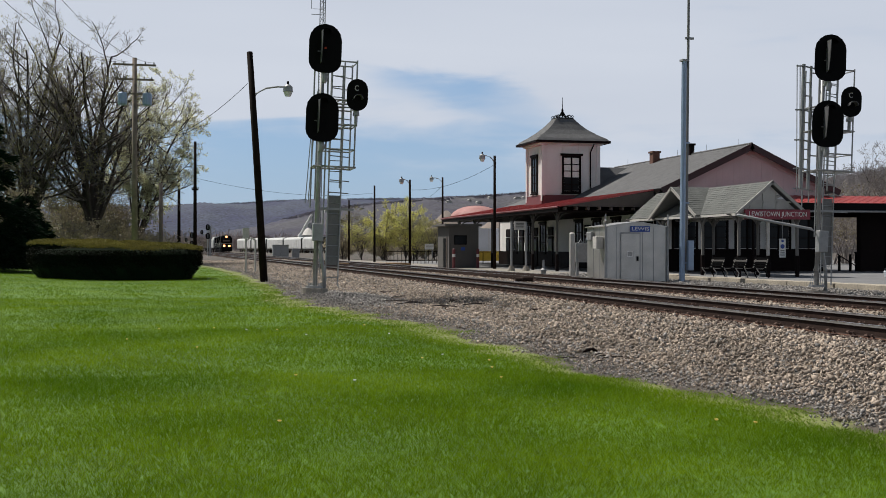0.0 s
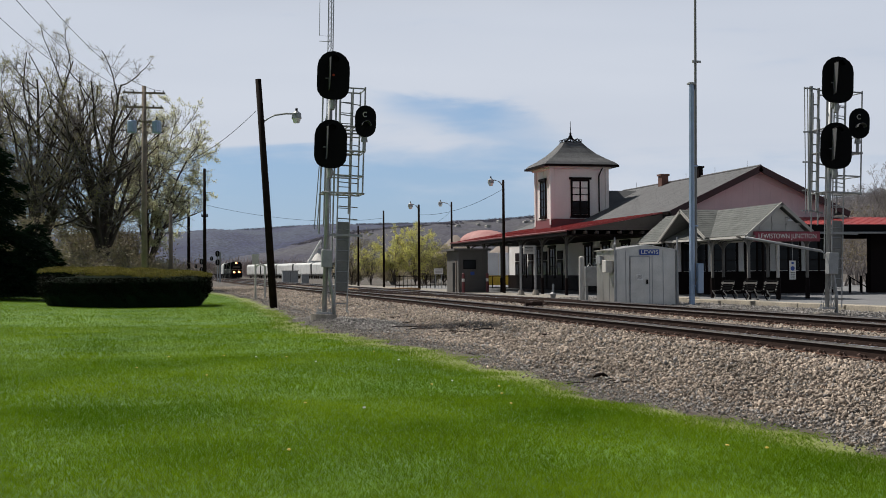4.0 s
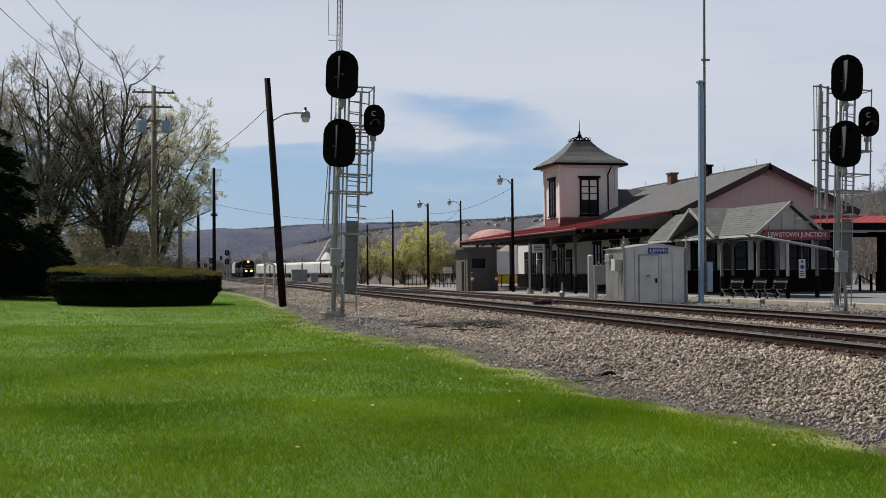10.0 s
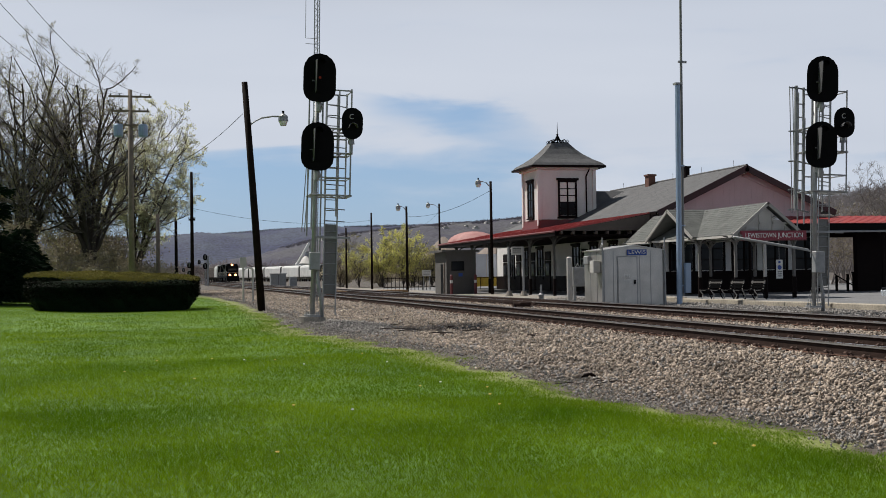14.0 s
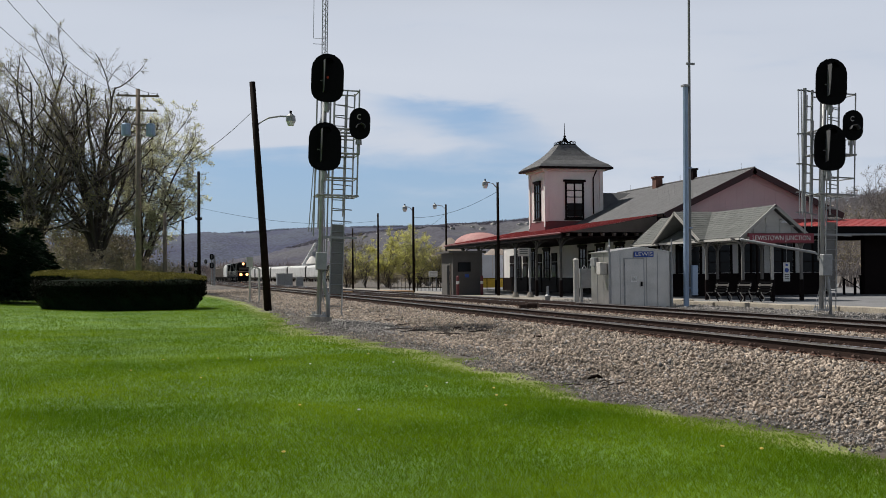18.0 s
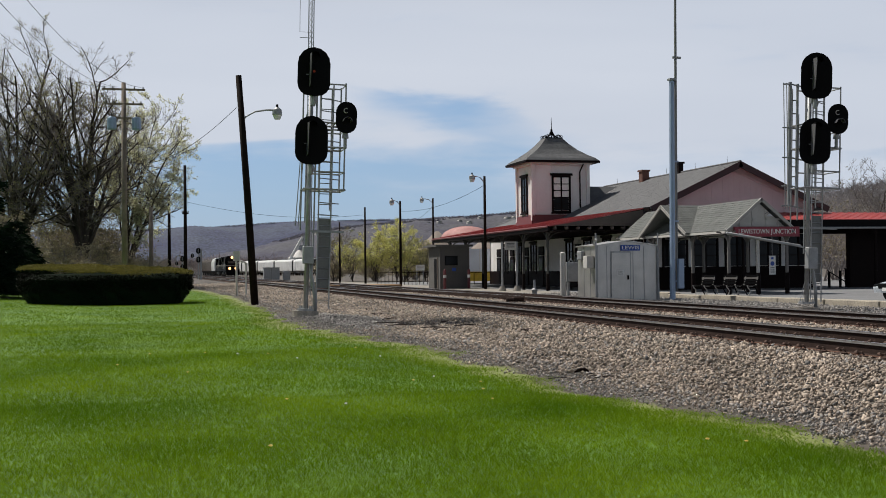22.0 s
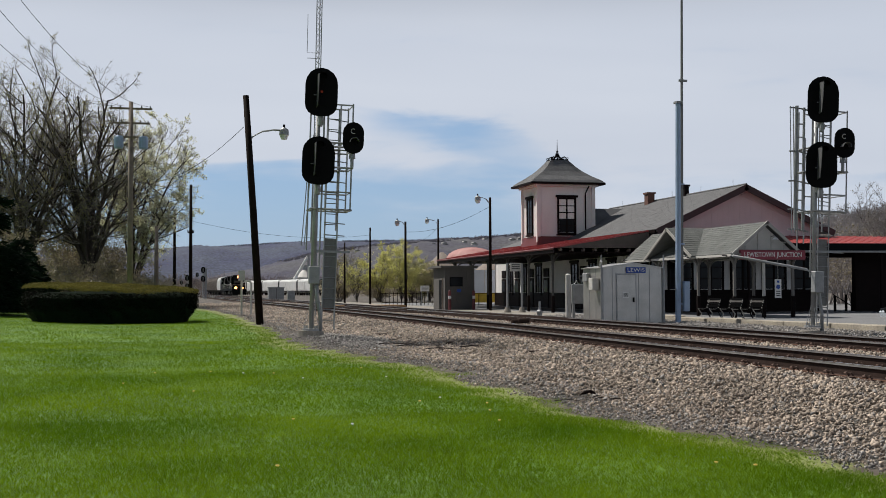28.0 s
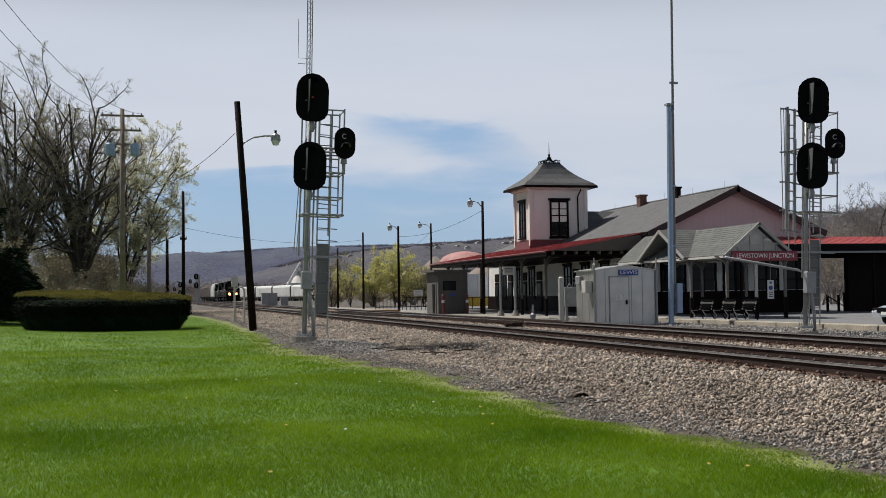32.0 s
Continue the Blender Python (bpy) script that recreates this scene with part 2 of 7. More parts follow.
# pale pane colour stands in for sky seen through the tower
M["sky_lit"] = mat("sky_pale_pane", (0.78, 0.76, 0.72), 0.35, 0, 0.15, 2, 20, 0.0)
M["guard"] = mat("grey_guard_panel", (0.20, 0.20, 0.195), 0.6, 0.2, 0.2, 2, 30, 0.05)
M["blossom"] = leafy("pale_leaf_buds", (0.80, 0.79, 0.55), (0.66, 0.66, 0.42), 0.72, 0.3)
M["bark"] = mat("grey_brown_bark", (0.065, 0.05, 0.042), 0.95, 0, 0.4, 2, 20, 0.6)
M["twig"] = mat("twig_bark", (0.20, 0.172, 0.16), 0.9, 0, 0.3, 0.5, 20, 0, None, 0.25)
M["bud"] = leafy("yellow_green_buds", (0.42, 0.40, 0.15), (0.28, 0.25, 0.10), 0.6, 0.2)
M["spring"] = leafy("spring_leaves", (0.70, 0.66, 0.22), (0.54, 0.53, 0.17), 0.65, 0.3)
M["brush"] = leafy("dark_brown_brush", (0.34, 0.285, 0.18), (0.20, 0.165, 0.105), 0.3, 0.25)
M["pale_brush"] = leafy("pale_brown_brush", (0.52, 0.46, 0.34), (0.38, 0.33, 0.24), 0.4, 0.25)
M["dim_trim"] = mat("grey_white_trim", (0.36, 0.345, 0.32), 0.7, 0, 0.15, 2, 40, 0.06)
# post paint dimmed for the shade under the shelter roof
M["dim_post"] = mat("grey_white_post_shaded", (0.155, 0.145, 0.135), 0.75, 0, 0.2, 2, 40, 0.08)
M["post_brown"] = mat("brown_boarding", (0.115, 0.092, 0.08), 0.8, 0, 0.25, 2, 40, 0.1)
M["needle"] = leafy("dark_needles", (0.010, 0.022, 0.010), (0.004, 0.010, 0.005), 0.15, 0.8)
# one hedge leaf in two colours: shaded sides near black, sunlit top olive
M["hedge"] = leafy("hedge_leaves_shaded", (0.006, 0.008, 0.003), (0.003, 0.004, 0.0015), 0.05, 1.2)
M["hedge_lit"] = leafy("hedge_leaves_lit", (0.23, 0.205, 0.05), (0.13, 0.118, 0.03), 0.3, 1.2)
M["bargeboard"] = mat("dark_maroon_board", (0.040, 0.013, 0.015), 0.6, 0, 0.25, 2, 40, 0.08)
M["yellow"] = mat("yellow_paint", (0.74, 0.51, 0.06), 0.6, 0, 0.2, 3, 40, 0.05)
# white panel, the blue of sky-lit shade put into its paint
M["white_sky_tint"] = mat("white_panel_sky_tint", (0.70, 0.75, 0.84), 0.6, 0, 0.1, 1, 30, 0.04)
M["tan"] = mat("tan_sand", (0.25, 0.205, 0.175), 0.95, 0, 0.2, 0.2, 5, 0.3)
M["orange_wood"] = mat("fresh_crossing_plank", (0.33, 0.20, 0.10), 0.85, 0, 0.3, 3, 30, 0.3)
M["lamp_glow"] = mat("headlight_glow", (1.0, 0.40, 0.14), 0.5, 0, 0.05, 2, 30, 0, emit=4.5)
M["signal_red"] = mat("dim_signal_lens", (0.25, 0.04, 0.02), 0.95, 0, 0.1, 2, 30, 0, emit=0.12)
M["hopper"] = mat("white_hopper_paint", (0.70, 0.70, 0.69), 0.85, 0, 0.16, 0.5, 12, 0.03)
M["carpaint"] = mat("silver_blue_car_paint", (0.70, 0.75, 0.80), 0.25, 0.5, 0.06, 2, 40, 0)
for k in ("signal_red", "rust", "tie", "greygreen"):
    M[k].node_tree.nodes["Principled BSDF"].inputs["Specular IOR Level"].default_value = 0.15
for k in ("grass", "weed", "needle", "hedge", "hedge_lit"):
    M[k].node_tree.nodes["Principled BSDF"].inputs["Specular IOR Level"].default_value = 0.04
for k in ("black", "dkbrown", "pole"):
    M[k].node_tree.nodes["Principled BSDF"].inputs["Specular IOR Level"].default_value = 0.06


# ---- building blocks ----
def finish(name, bm, material, smooth=False):
    me = bpy.data.meshes.new(name)
    bm.normal_update()
    if smooth:
        for f in bm.faces:
            f.smooth = True
    bm.to_mesh(me)
    bm.free()
    me.materials.append(material)
    return me


def part(name, bm, material, parent, label="", smooth=False):
    """One mesh object under a thing or under a part."""
    ob = new(name, finish(name, bm, material, smooth))
    ob.parent = parent
    if label:
        ob["label"] = label
    return ob


def share(name, me, parent, m=None):
    """Another object on one mesh, under parent."""
    ob = new(name, me)
    ob.parent = parent
    if m is not None:
        ob.matrix_local = m
    return ob


def thing(name, m, label, category, group="", kind=""):
    ob = new(name)
    ob.empty_display_size = 0.2
    ob.matrix_world = m
    return tagged(ob, label, category, group, kind)


def mesh_thing(name, bm, material, label, category, group="", kind="", smooth=False, m=None):
    ob = new(name, finish(name, bm, material, smooth))
    if m is not None:
        ob.matrix_world = m
    return tagged(ob, label, category, group, kind)


def B():
    return bmesh.new()


def box(bm, x0, x1, y0, y1, z0, z1, bevel=0.0):
    vs = [bm.verts.new((x, y, z)) for z in (z0, z1) for y in (y0, y1) for x in (x0, x1)]
    fs = [bm.faces.new([vs[i] for i in q]) for q in ((0, 2, 3, 1), (4, 5, 7, 6), (0, 1, 5, 4), (2, 6, 7, 3), (0, 4, 6, 2), (1, 3, 7, 5))]
    if bevel:
        es = {e for f in fs for e in f.edges}
        bmesh.ops.bevel(bm, geom=list(es), offset=bevel, segments=1, affect="EDGES")
    return bm


def ring(bm, c, ax, ay, rx, ry, n):
    return [bm.verts.new(c + ax * (rx * math.cos(2 * math.pi * i / n)) + ay * (ry * math.sin(2 * math.pi * i / n))) for i in range(n)]


def tube(bm, pts, radii, n=8, cap=True):
    """A tapered round bar through the points."""
    pts = [Vector(p) for p in pts]
    if not hasattr(radii, "__len__"):
        radii = [radii] * len(pts)
    rings = []
    for i, p in enumerate(pts):
        d = (pts[min(i + 1, len(pts) - 1)] - pts[max(i - 1, 0)]).normalized()
        a = d.orthogonal().normalized() if abs(d.z) < 0.999 else Vector((1, 0, 0))
        if abs(d.z) >= 0.5:
            a = (Vector((1, 0, 0)) - d * d.x).normalized()
        rings.append(ring(bm, p, a, d.cross(a), radii[i], radii[i], n))
    for r, s in zip(rings, rings[1:]):
        for i in range(n):
            bm.faces.new((r[i], r[(i + 1) % n], s[(i + 1) % n], s[i]))
    if cap:
        bm.faces.new(rings[0][::-1])
        bm.faces.new(rings[-1])
    return bm


def prism(bm, outline, axis, a, b):
    """A plate: an outline of (p, q) pairs drawn out along an axis from a to b. axis x: (y, z); y: (x, z); z: (x, y)."""
    def at(p, q, s):
        return {"x": (s, p, q), "y": (p, s, q), "z": (p, q, s)}[axis]
    lo = [bm.verts.new(at(p, q, a)) for p, q in outline]
    hi = [bm.verts.new(at(p, q, b)) for p, q in outline]
    n = len(outline)
    f = [bm.faces.new(lo), bm.faces.new(hi[::-1])]
    f += [bm.faces.new((lo[i], hi[i], hi[(i + 1) % n], lo[(i + 1) % n])) for i in range(n)]
    bmesh.ops.recalc_face_normals(bm, faces=f)
    return bm


def slab(bm, a, b, c, d, t):
    """A sloping board: four corners in turn, drawn down by t along its normal."""
    p = [Vector(q) for q in (a, b, c, d)]
    n = (p[1] - p[0]).cross(p[3] - p[0]).normalized()
    if n.z < 0:
        n = -n
    top, low = [bm.verts.new(q) for q in p], [bm.verts.new(q - n * t) for q in p]
    f = [bm.faces.new(top), bm.faces.new(low[::-1])]
    f += [bm.faces.new((top[i], low[i], low[(i + 1) % 4], top[(i + 1) % 4])) for i in range(4)]
    bmesh.ops.recalc_face_normals(bm, faces=f)
    return bm


def lettering(name, text, size, material, parent, m, depth=0.006, wide=0.0):
    """Raised letters in the built-in font, facing -y, centred at m. wide: fitted to that width."""
    cu = bpy.data.curves.new(name, "FONT")
    cu.body, cu.size, cu.extrude, cu.align_x, cu.align_y = text, size, depth, "CENTER", "CENTER"
    tmp = new("tmp", cu)
    me = bpy.data.meshes.new_from_object(tmp.evaluated_get(bpy.context.evaluated_depsgraph_get()))
    bpy.data.objects.remove(tmp)
    k = wide / max(v.co.x for v in me.vertices) / 2 if wide else 1.0
    me.transform(Matrix.Rotation(math.pi / 2, 4, "X") @ Matrix.Diagonal((k, 1, 1, 1)))
    me.name = name
    me.materials.append(material)
    ob = new(name, me)
    ob.parent = parent
    ob.matrix_local = m
    return ob


def mesh_from(name, verts, faces, material, smooth=False):
    """A mesh from arrays: verts (n, 3), faces (m, k)."""
    verts, faces = np.asarray(verts, np.float32), np.asarray(faces, np.int32)
    me = bpy.data.meshes.new(name)
    k = faces.shape[1]
    me.vertices.add(len(verts))
    me.vertices.foreach_set("co", verts.ravel())
    me.loops.add(faces.size)
    me.loops.foreach_set("vertex_index", faces.ravel())
    me.polygons.add(len(faces))
    me.polygons.foreach_set("loop_start", np.arange(0, faces.size, k, dtype=np.int32))
    me.polygons.foreach_set("loop_total", np.full(len(faces), k, np.int32))
    me.update(calc_edges=True)
    me.validate()
    if smooth:
        me.polygons.foreach_set("use_smooth", np.ones(len(faces), bool))
    me.materials.append(material)
    return me


def smooth_step(x, a, b):
    t = np.clip((x - a) / (b - a), 0, 1)
    return t * t * (3 - 2 * t)

# ---- ground ----
NEAR, FAR = 10.43, 14.86                        # centre lines of the two main tracks
OUTER = 18.0                                    # and of the one beyond them, up the line


def edge_of_lawn(y):
    """Where the lawn ends and the ballast begins, as x for a y along the track."""
    y = np.asarray(y, float)
    wave = (0.22 * np.sin(y * 1.9) * np.sin(y * 0.7 + 1) + 0.10 * np.sin(y * 4.3 + 2)) * (np.abs(y - 26) < 22)
    return wave + np.interp(y, [-40, 6, 9, 12, 15, 17, 21, 24, 27, 31, 34, 38, 48, 66, 82, 140], [6.4, 6.2, 5.95, 5.5, 5.2, 5.05, 5.1, 4.6, 3.9, 3.45, 3.3, 3.9, 4.0, 4.3, 3.8, 2.5])


def height(x, y):
    """The ground's height: lawn, ballast shoulder, track bed, station yard."""
    x, y = np.asarray(x, float), np.asarray(y, float)
    lawn = -0.46 + 0.0035 * np.clip(y - 8, 0, 45) + np.clip(-x - 2, 0, 14) * 0.035 * smooth_step(y, 18, 60)
    lawn = lawn - 0.06 * smooth_step(x, 2.5, 6.0) * (1 - smooth_step(y, 14, 30))
    bed = -0.22
    yard = -0.28
    e = edge_of_lawn(y)
    shoulder = np.maximum(e + 0.6, 6.6)
    z = lawn + (bed - lawn) * smooth_step(x, shoulder, 9.0)
    z = np.where((x > 4) & (x < 12), z + 0.03 * np.sin(y * 0.35 + x) * smooth_step(x, 3.5, 5) * (1 - smooth_step(x, 7.5, 9)), z)
    z = z + (yard - bed) * smooth_step(x, 16.4, 17.8)
    # a low swell round the foot of the lawn-side signal
    z = z + 0.17 * np.exp(-((x - 4.6) / 1.6) ** 2 - ((y - 32.6) / 3.2) ** 2)
    return z


def ground():
    xs = np.concatenate([[-1500, -700, -300, -150, -90, -60], np.arange(-40, -8, 2.0), np.arange(-8, 20, 0.25), np.arange(20, 70, 3.0), [90, 150, 300, 700, 1500]])
    ys = np.concatenate([[-900, -300, -100, -40, -15], np.arange(-5, 60, 0.5), np.arange(60, 140, 2.0), [160, 200, 260, 340, 500, 800, 1400, 2600, 4200]])
    gx, gy = np.meshgrid(xs, ys)
    v = np.stack([gx, gy, height(gx, gy)], -1).reshape(-1, 3)
    n = len(xs)
    i = (np.arange(len(ys) - 1)[:, None] * n + np.arange(n - 1)).ravel()
    m = mat("ground_soil_and_turf", (0.105, 0.205, 0.016), 0.9, 0, 0.3, 0.35, 9, 0.6, (0.07, 0.15, 0.012))
    nt = m.node_tree
    N, L = nt.nodes.new, nt.links.new
    # gravel where the ballast and the yard lie, by place across the track; ragged at the seam
    co, sep, ns = N("ShaderNodeTexCoord"), N("ShaderNodeSeparateXYZ"), N("ShaderNodeTexNoise")
    ns.inputs["Scale"].default_value, ns.inputs["Detail"].default_value = 1.1, 5
    L(co.outputs["Object"], sep.inputs[0])
    L(co.outputs["Object"], ns.inputs["Vector"])
    fc = N("ShaderNodeFloatCurve")
    mp = N("ShaderNodeMapRange")
    mp.inputs["From Min"].default_value, mp.inputs["From Max"].default_value = 0.0, 100.0
    L(sep.outputs["Y"], mp.inputs[0])
    L(mp.outputs[0], fc.inputs["Value"])
    cv = fc.mapping.curves[0]
    pts = [(y / 100, float(edge_of_lawn(y)) / 10) for y in list(np.arange(0, 50, 1.25)) + [54, 60, 66, 82, 100]]
    cv.points[0].location, cv.points[1].location = pts[0], pts[-1]
    for p in pts[1:-1]:
        cv.points.new(*p)
    fc.mapping.update()
    e10 = N("ShaderNodeMath")
    e10.operation, e10.inputs[1].default_value = "MULTIPLY", 10.0
    L(fc.outputs[0], e10.inputs[0])
    gap, jag, add = N("ShaderNodeMath"), N("ShaderNodeMapRange"), N("ShaderNodeMath")
    gap.operation = "SUBTRACT"
    L(sep.outputs["X"], gap.inputs[0])
    L(e10.outputs[0], gap.inputs[1])
    jag.inputs["To Min"].default_value, jag.inputs["To Max"].default_value = -0.9, 0.9
    L(ns.outputs[0], jag.inputs[0])
    L(gap.outputs[0], add.inputs[0])
    L(jag.outputs[0], add.inputs[1])
    seam = N("ShaderNodeMapRange")
    seam.inputs["From Min"].default_value, seam.inputs["From Max"].default_value = -0.1, 0.25
    L(add.outputs[0], seam.inputs[0])
    vor = N("ShaderNodeTexVoronoi")
    vor.inputs["Scale"].default_value = 15
    L(co.outputs["Object"], vor.inputs["Vector"])
    gr = N("ShaderNodeValToRGB")
    gr.color_ramp.elements[0].color, gr.color_ramp.elements[1].color = (0.025, 0.021, 0.018, 1), (0.16, 0.135, 0.11, 1)
    bw = N("ShaderNodeRGBToBW")
    L(vor.outputs["Color"], bw.inputs[0])
    L(bw.outputs[0], gr.inputs[0])
    b = nt.nodes["Principled BSDF"]
    old = b.inputs["Base Color"].links[0].from_socket
    mx = N("ShaderNodeMix")
    mx.data_type = "RGBA"
    L(seam.outputs[0], mx.inputs[0])
    L(old, mx.inputs[6])
    patch, dim = N("ShaderNodeTexNoise"), N("ShaderNodeVectorMath")
    patch.inputs["Scale"].default_value, patch.inputs["Detail"].default_value = 0.6, 12
    L(co.outputs["Object"], patch.inputs["Vector"])
    pr = N("ShaderNodeMapRange")
    pr.inputs["From Min"].default_value, pr.inputs["From Max"].default_value = 0.35, 0.65
    pr.inputs["To Min"].default_value, pr.inputs["To Max"].default_value = 0.4, 1.4
    L(patch.outputs[0], pr.inputs[0])
    dim.operation = "SCALE"
    L(gr.outputs[0], dim.inputs[0])
    L(pr.outputs[0], dim.inputs["Scale"])
    L(dim.outputs[0], mx.inputs[7])
    # moss and thin turf on the lawn's rim, bare brown soil against the stones
    last = mx.outputs[2]
    for lo, hi, col in ((-0.62, 0.16, (0.19, 0.215, 0.062, 1)), (0.10, 0.34, (0.075, 0.055, 0.042, 1))):
        a, z, band, tint = N("ShaderNodeMapRange"), N("ShaderNodeMapRange"), N("ShaderNodeMath"), N("ShaderNodeMix")
        a.inputs["From Min"].default_value, a.inputs["From Max"].default_value = lo - 0.14, lo + 0.14
        z.inputs["From Min"].default_value, z.inputs["From Max"].default_value = hi - 0.06, hi + 0.06
        z.inputs["To Min"].default_value, z.inputs["To Max"].default_value = 1.0, 0.0
        L(add.outputs[0], a.inputs[0])
        L(add.outputs[0], z.inputs[0])
        band.operation = "MULTIPLY"
        L(a.outputs[0], band.inputs[0])
        L(z.outputs[0], band.inputs[1])
        tint.data_type = "RGBA"
        L(band.outputs[0], tint.inputs[0])
        L(last, tint.inputs[6])
        tint.inputs[7].default_value = col
        last = tint.outputs[2]
    L(last, b.inputs["Base Color"])
    me = mesh_from("ground", v, np.stack([i, i + 1, i + n + 1, i + n], -1), m, True)
    return tagged(new("ground", me), "mown green lawn running into grey railway ballast", "ground", kind="structure")


ground()


def scatter_grass():
    """Blades of the mown lawn, dense near the camera's end."""
    rng = np.random.default_rng(3)
    bands = [(5.4, 9, 4600), (9, 14, 3400), (14, 22, 1500), (22, 34, 600), (34, 58, 170), (58, 84, 45)]
    P = []
    for y0, y1, dens in bands:
        x0, x1 = -4.5 - 0.16 * y1 * 0.6, 6.3
        k = int((x1 - x0) * (y1 - y0) * dens)
        p = np.stack([rng.uniform(x0, x1, k), rng.uniform(y0, y1, k)], -1)
        lim = edge_of_lawn(p[:, 1]) - 0.30 + rng.normal(0, 0.20, k)
        left = -0.155 * p[:, 1] - 1.2
        P.append(np.c_[p[(p[:, 0] < lim) & (p[:, 0] > left)], np.full(((p[:, 0] < lim) & (p[:, 0] > left)).sum(), (y0 + y1) / 2)])
    P = np.concatenate(P)
    k = len(P)
    patch = np.sin(P[:, 0] * 1.7 + 3 * np.sin(P[:, 1] * 0.4)) * np.sin(P[:, 1] * 1.1 + P[:, 0])
    h = rng.uniform(0.022, 0.052, k) * (1 + 0.25 * patch)
    w = 0.0016 + 0.00021 * P[:, 2]
    a = rng.uniform(0, 6.283, k)
    lean = rng.uniform(0.3, 1.5, k) * h
    b = rng.uniform(0, 6.283, k)
    base = np.stack([P[:, 0], P[:, 1], height(P[:, 0], P[:, 1]) - 0.004], -1)
    side = np.stack([np.cos(a), np.sin(a), np.zeros(k)], -1) * w[:, None]
    tip = base + np.stack([np.cos(b) * lean, np.sin(b) * lean, h], -1)
    v = np.stack([base - side, base + side, tip], 1).reshape(-1, 3)
    me = mesh_from("lawn_grass", v, np.arange(3 * k).reshape(-1, 3), M["grass"])
    tagged(new("lawn_grass", me), "short bright green mown grass blades", "grass", kind="stuff")
    # coarser, paler blades that stand a little proud of the mown lawn
    k = 9000
    y = 6.0 + 16 * rng.uniform(0, 1, k) ** 1.3
    x = rng.uniform(-0.16, 0.5, k) * y - 1.0
    patch = np.sin(x * 2.3 + y) * np.sin(y * 1.7 - x) + 0.6 * np.sin(x * 5.1) * np.sin(y * 4.3)
    ok = (x < edge_of_lawn(y) - 0.3) & (patch > rng.uniform(-0.6, 0.9, k))
    x, y = x[ok], y[ok]
    k = len(x)
    base = np.stack([x, y, height(x, y)], -1)
    a = rng.uniform(0, 6.283, k)
    side = np.stack([np.cos(a), np.sin(a), np.zeros(k)], -1) * (0.0022 + 0.0003 * y)[:, None]
    tip = base + np.stack([rng.normal(0, 0.03, k), rng.normal(0, 0.03, k), rng.uniform(0.035, 0.07, k)], -1)
    v = np.stack([base - side, base + side, tip], 1).reshape(-1, 3)
    me = mesh_from("coarse_grass", v, np.arange(3 * k).reshape(-1, 3), M["weed"])
    tagged(new("coarse_grass", me), "coarser pale green blades in the lawn", "grass", kind="stuff")
    # yellow-green weeds and moss along the seam with the stones
    k = 22000
    y = 6.5 + 40 * rng.uniform(0, 1, k) ** 1.5
    x = edge_of_lawn(y) + rng.normal(-0.15, 0.22, k) + 0.2 * np.sin(y * 1.3)
    h = rng.uniform(0.008, 0.035, k) * (0.6 + 0.4 * np.sin(y * 2.1) ** 2)
    base = np.stack([x, y, height(x, y) - 0.004], -1)
    a = rng.uniform(0, 6.283, k)
    side = np.stack([np.cos(a), np.sin(a), np.zeros(k)], -1) * rng.uniform(0.006, 0.014, k)[:, None]
    tip = base + np.stack([rng.normal(0, 0.03, k), rng.normal(0, 0.03, k), h], -1)
    v = np.stack([base - side, base + side, tip], 1).reshape(-1, 3)
    me = mesh_from("edge_weeds", v, np.arange(3 * k).reshape(-1, 3), M["weed"])
    tagged(new("edge_weeds", me), "yellow-green weeds along the ballast's edge", "weeds", kind="stuff")


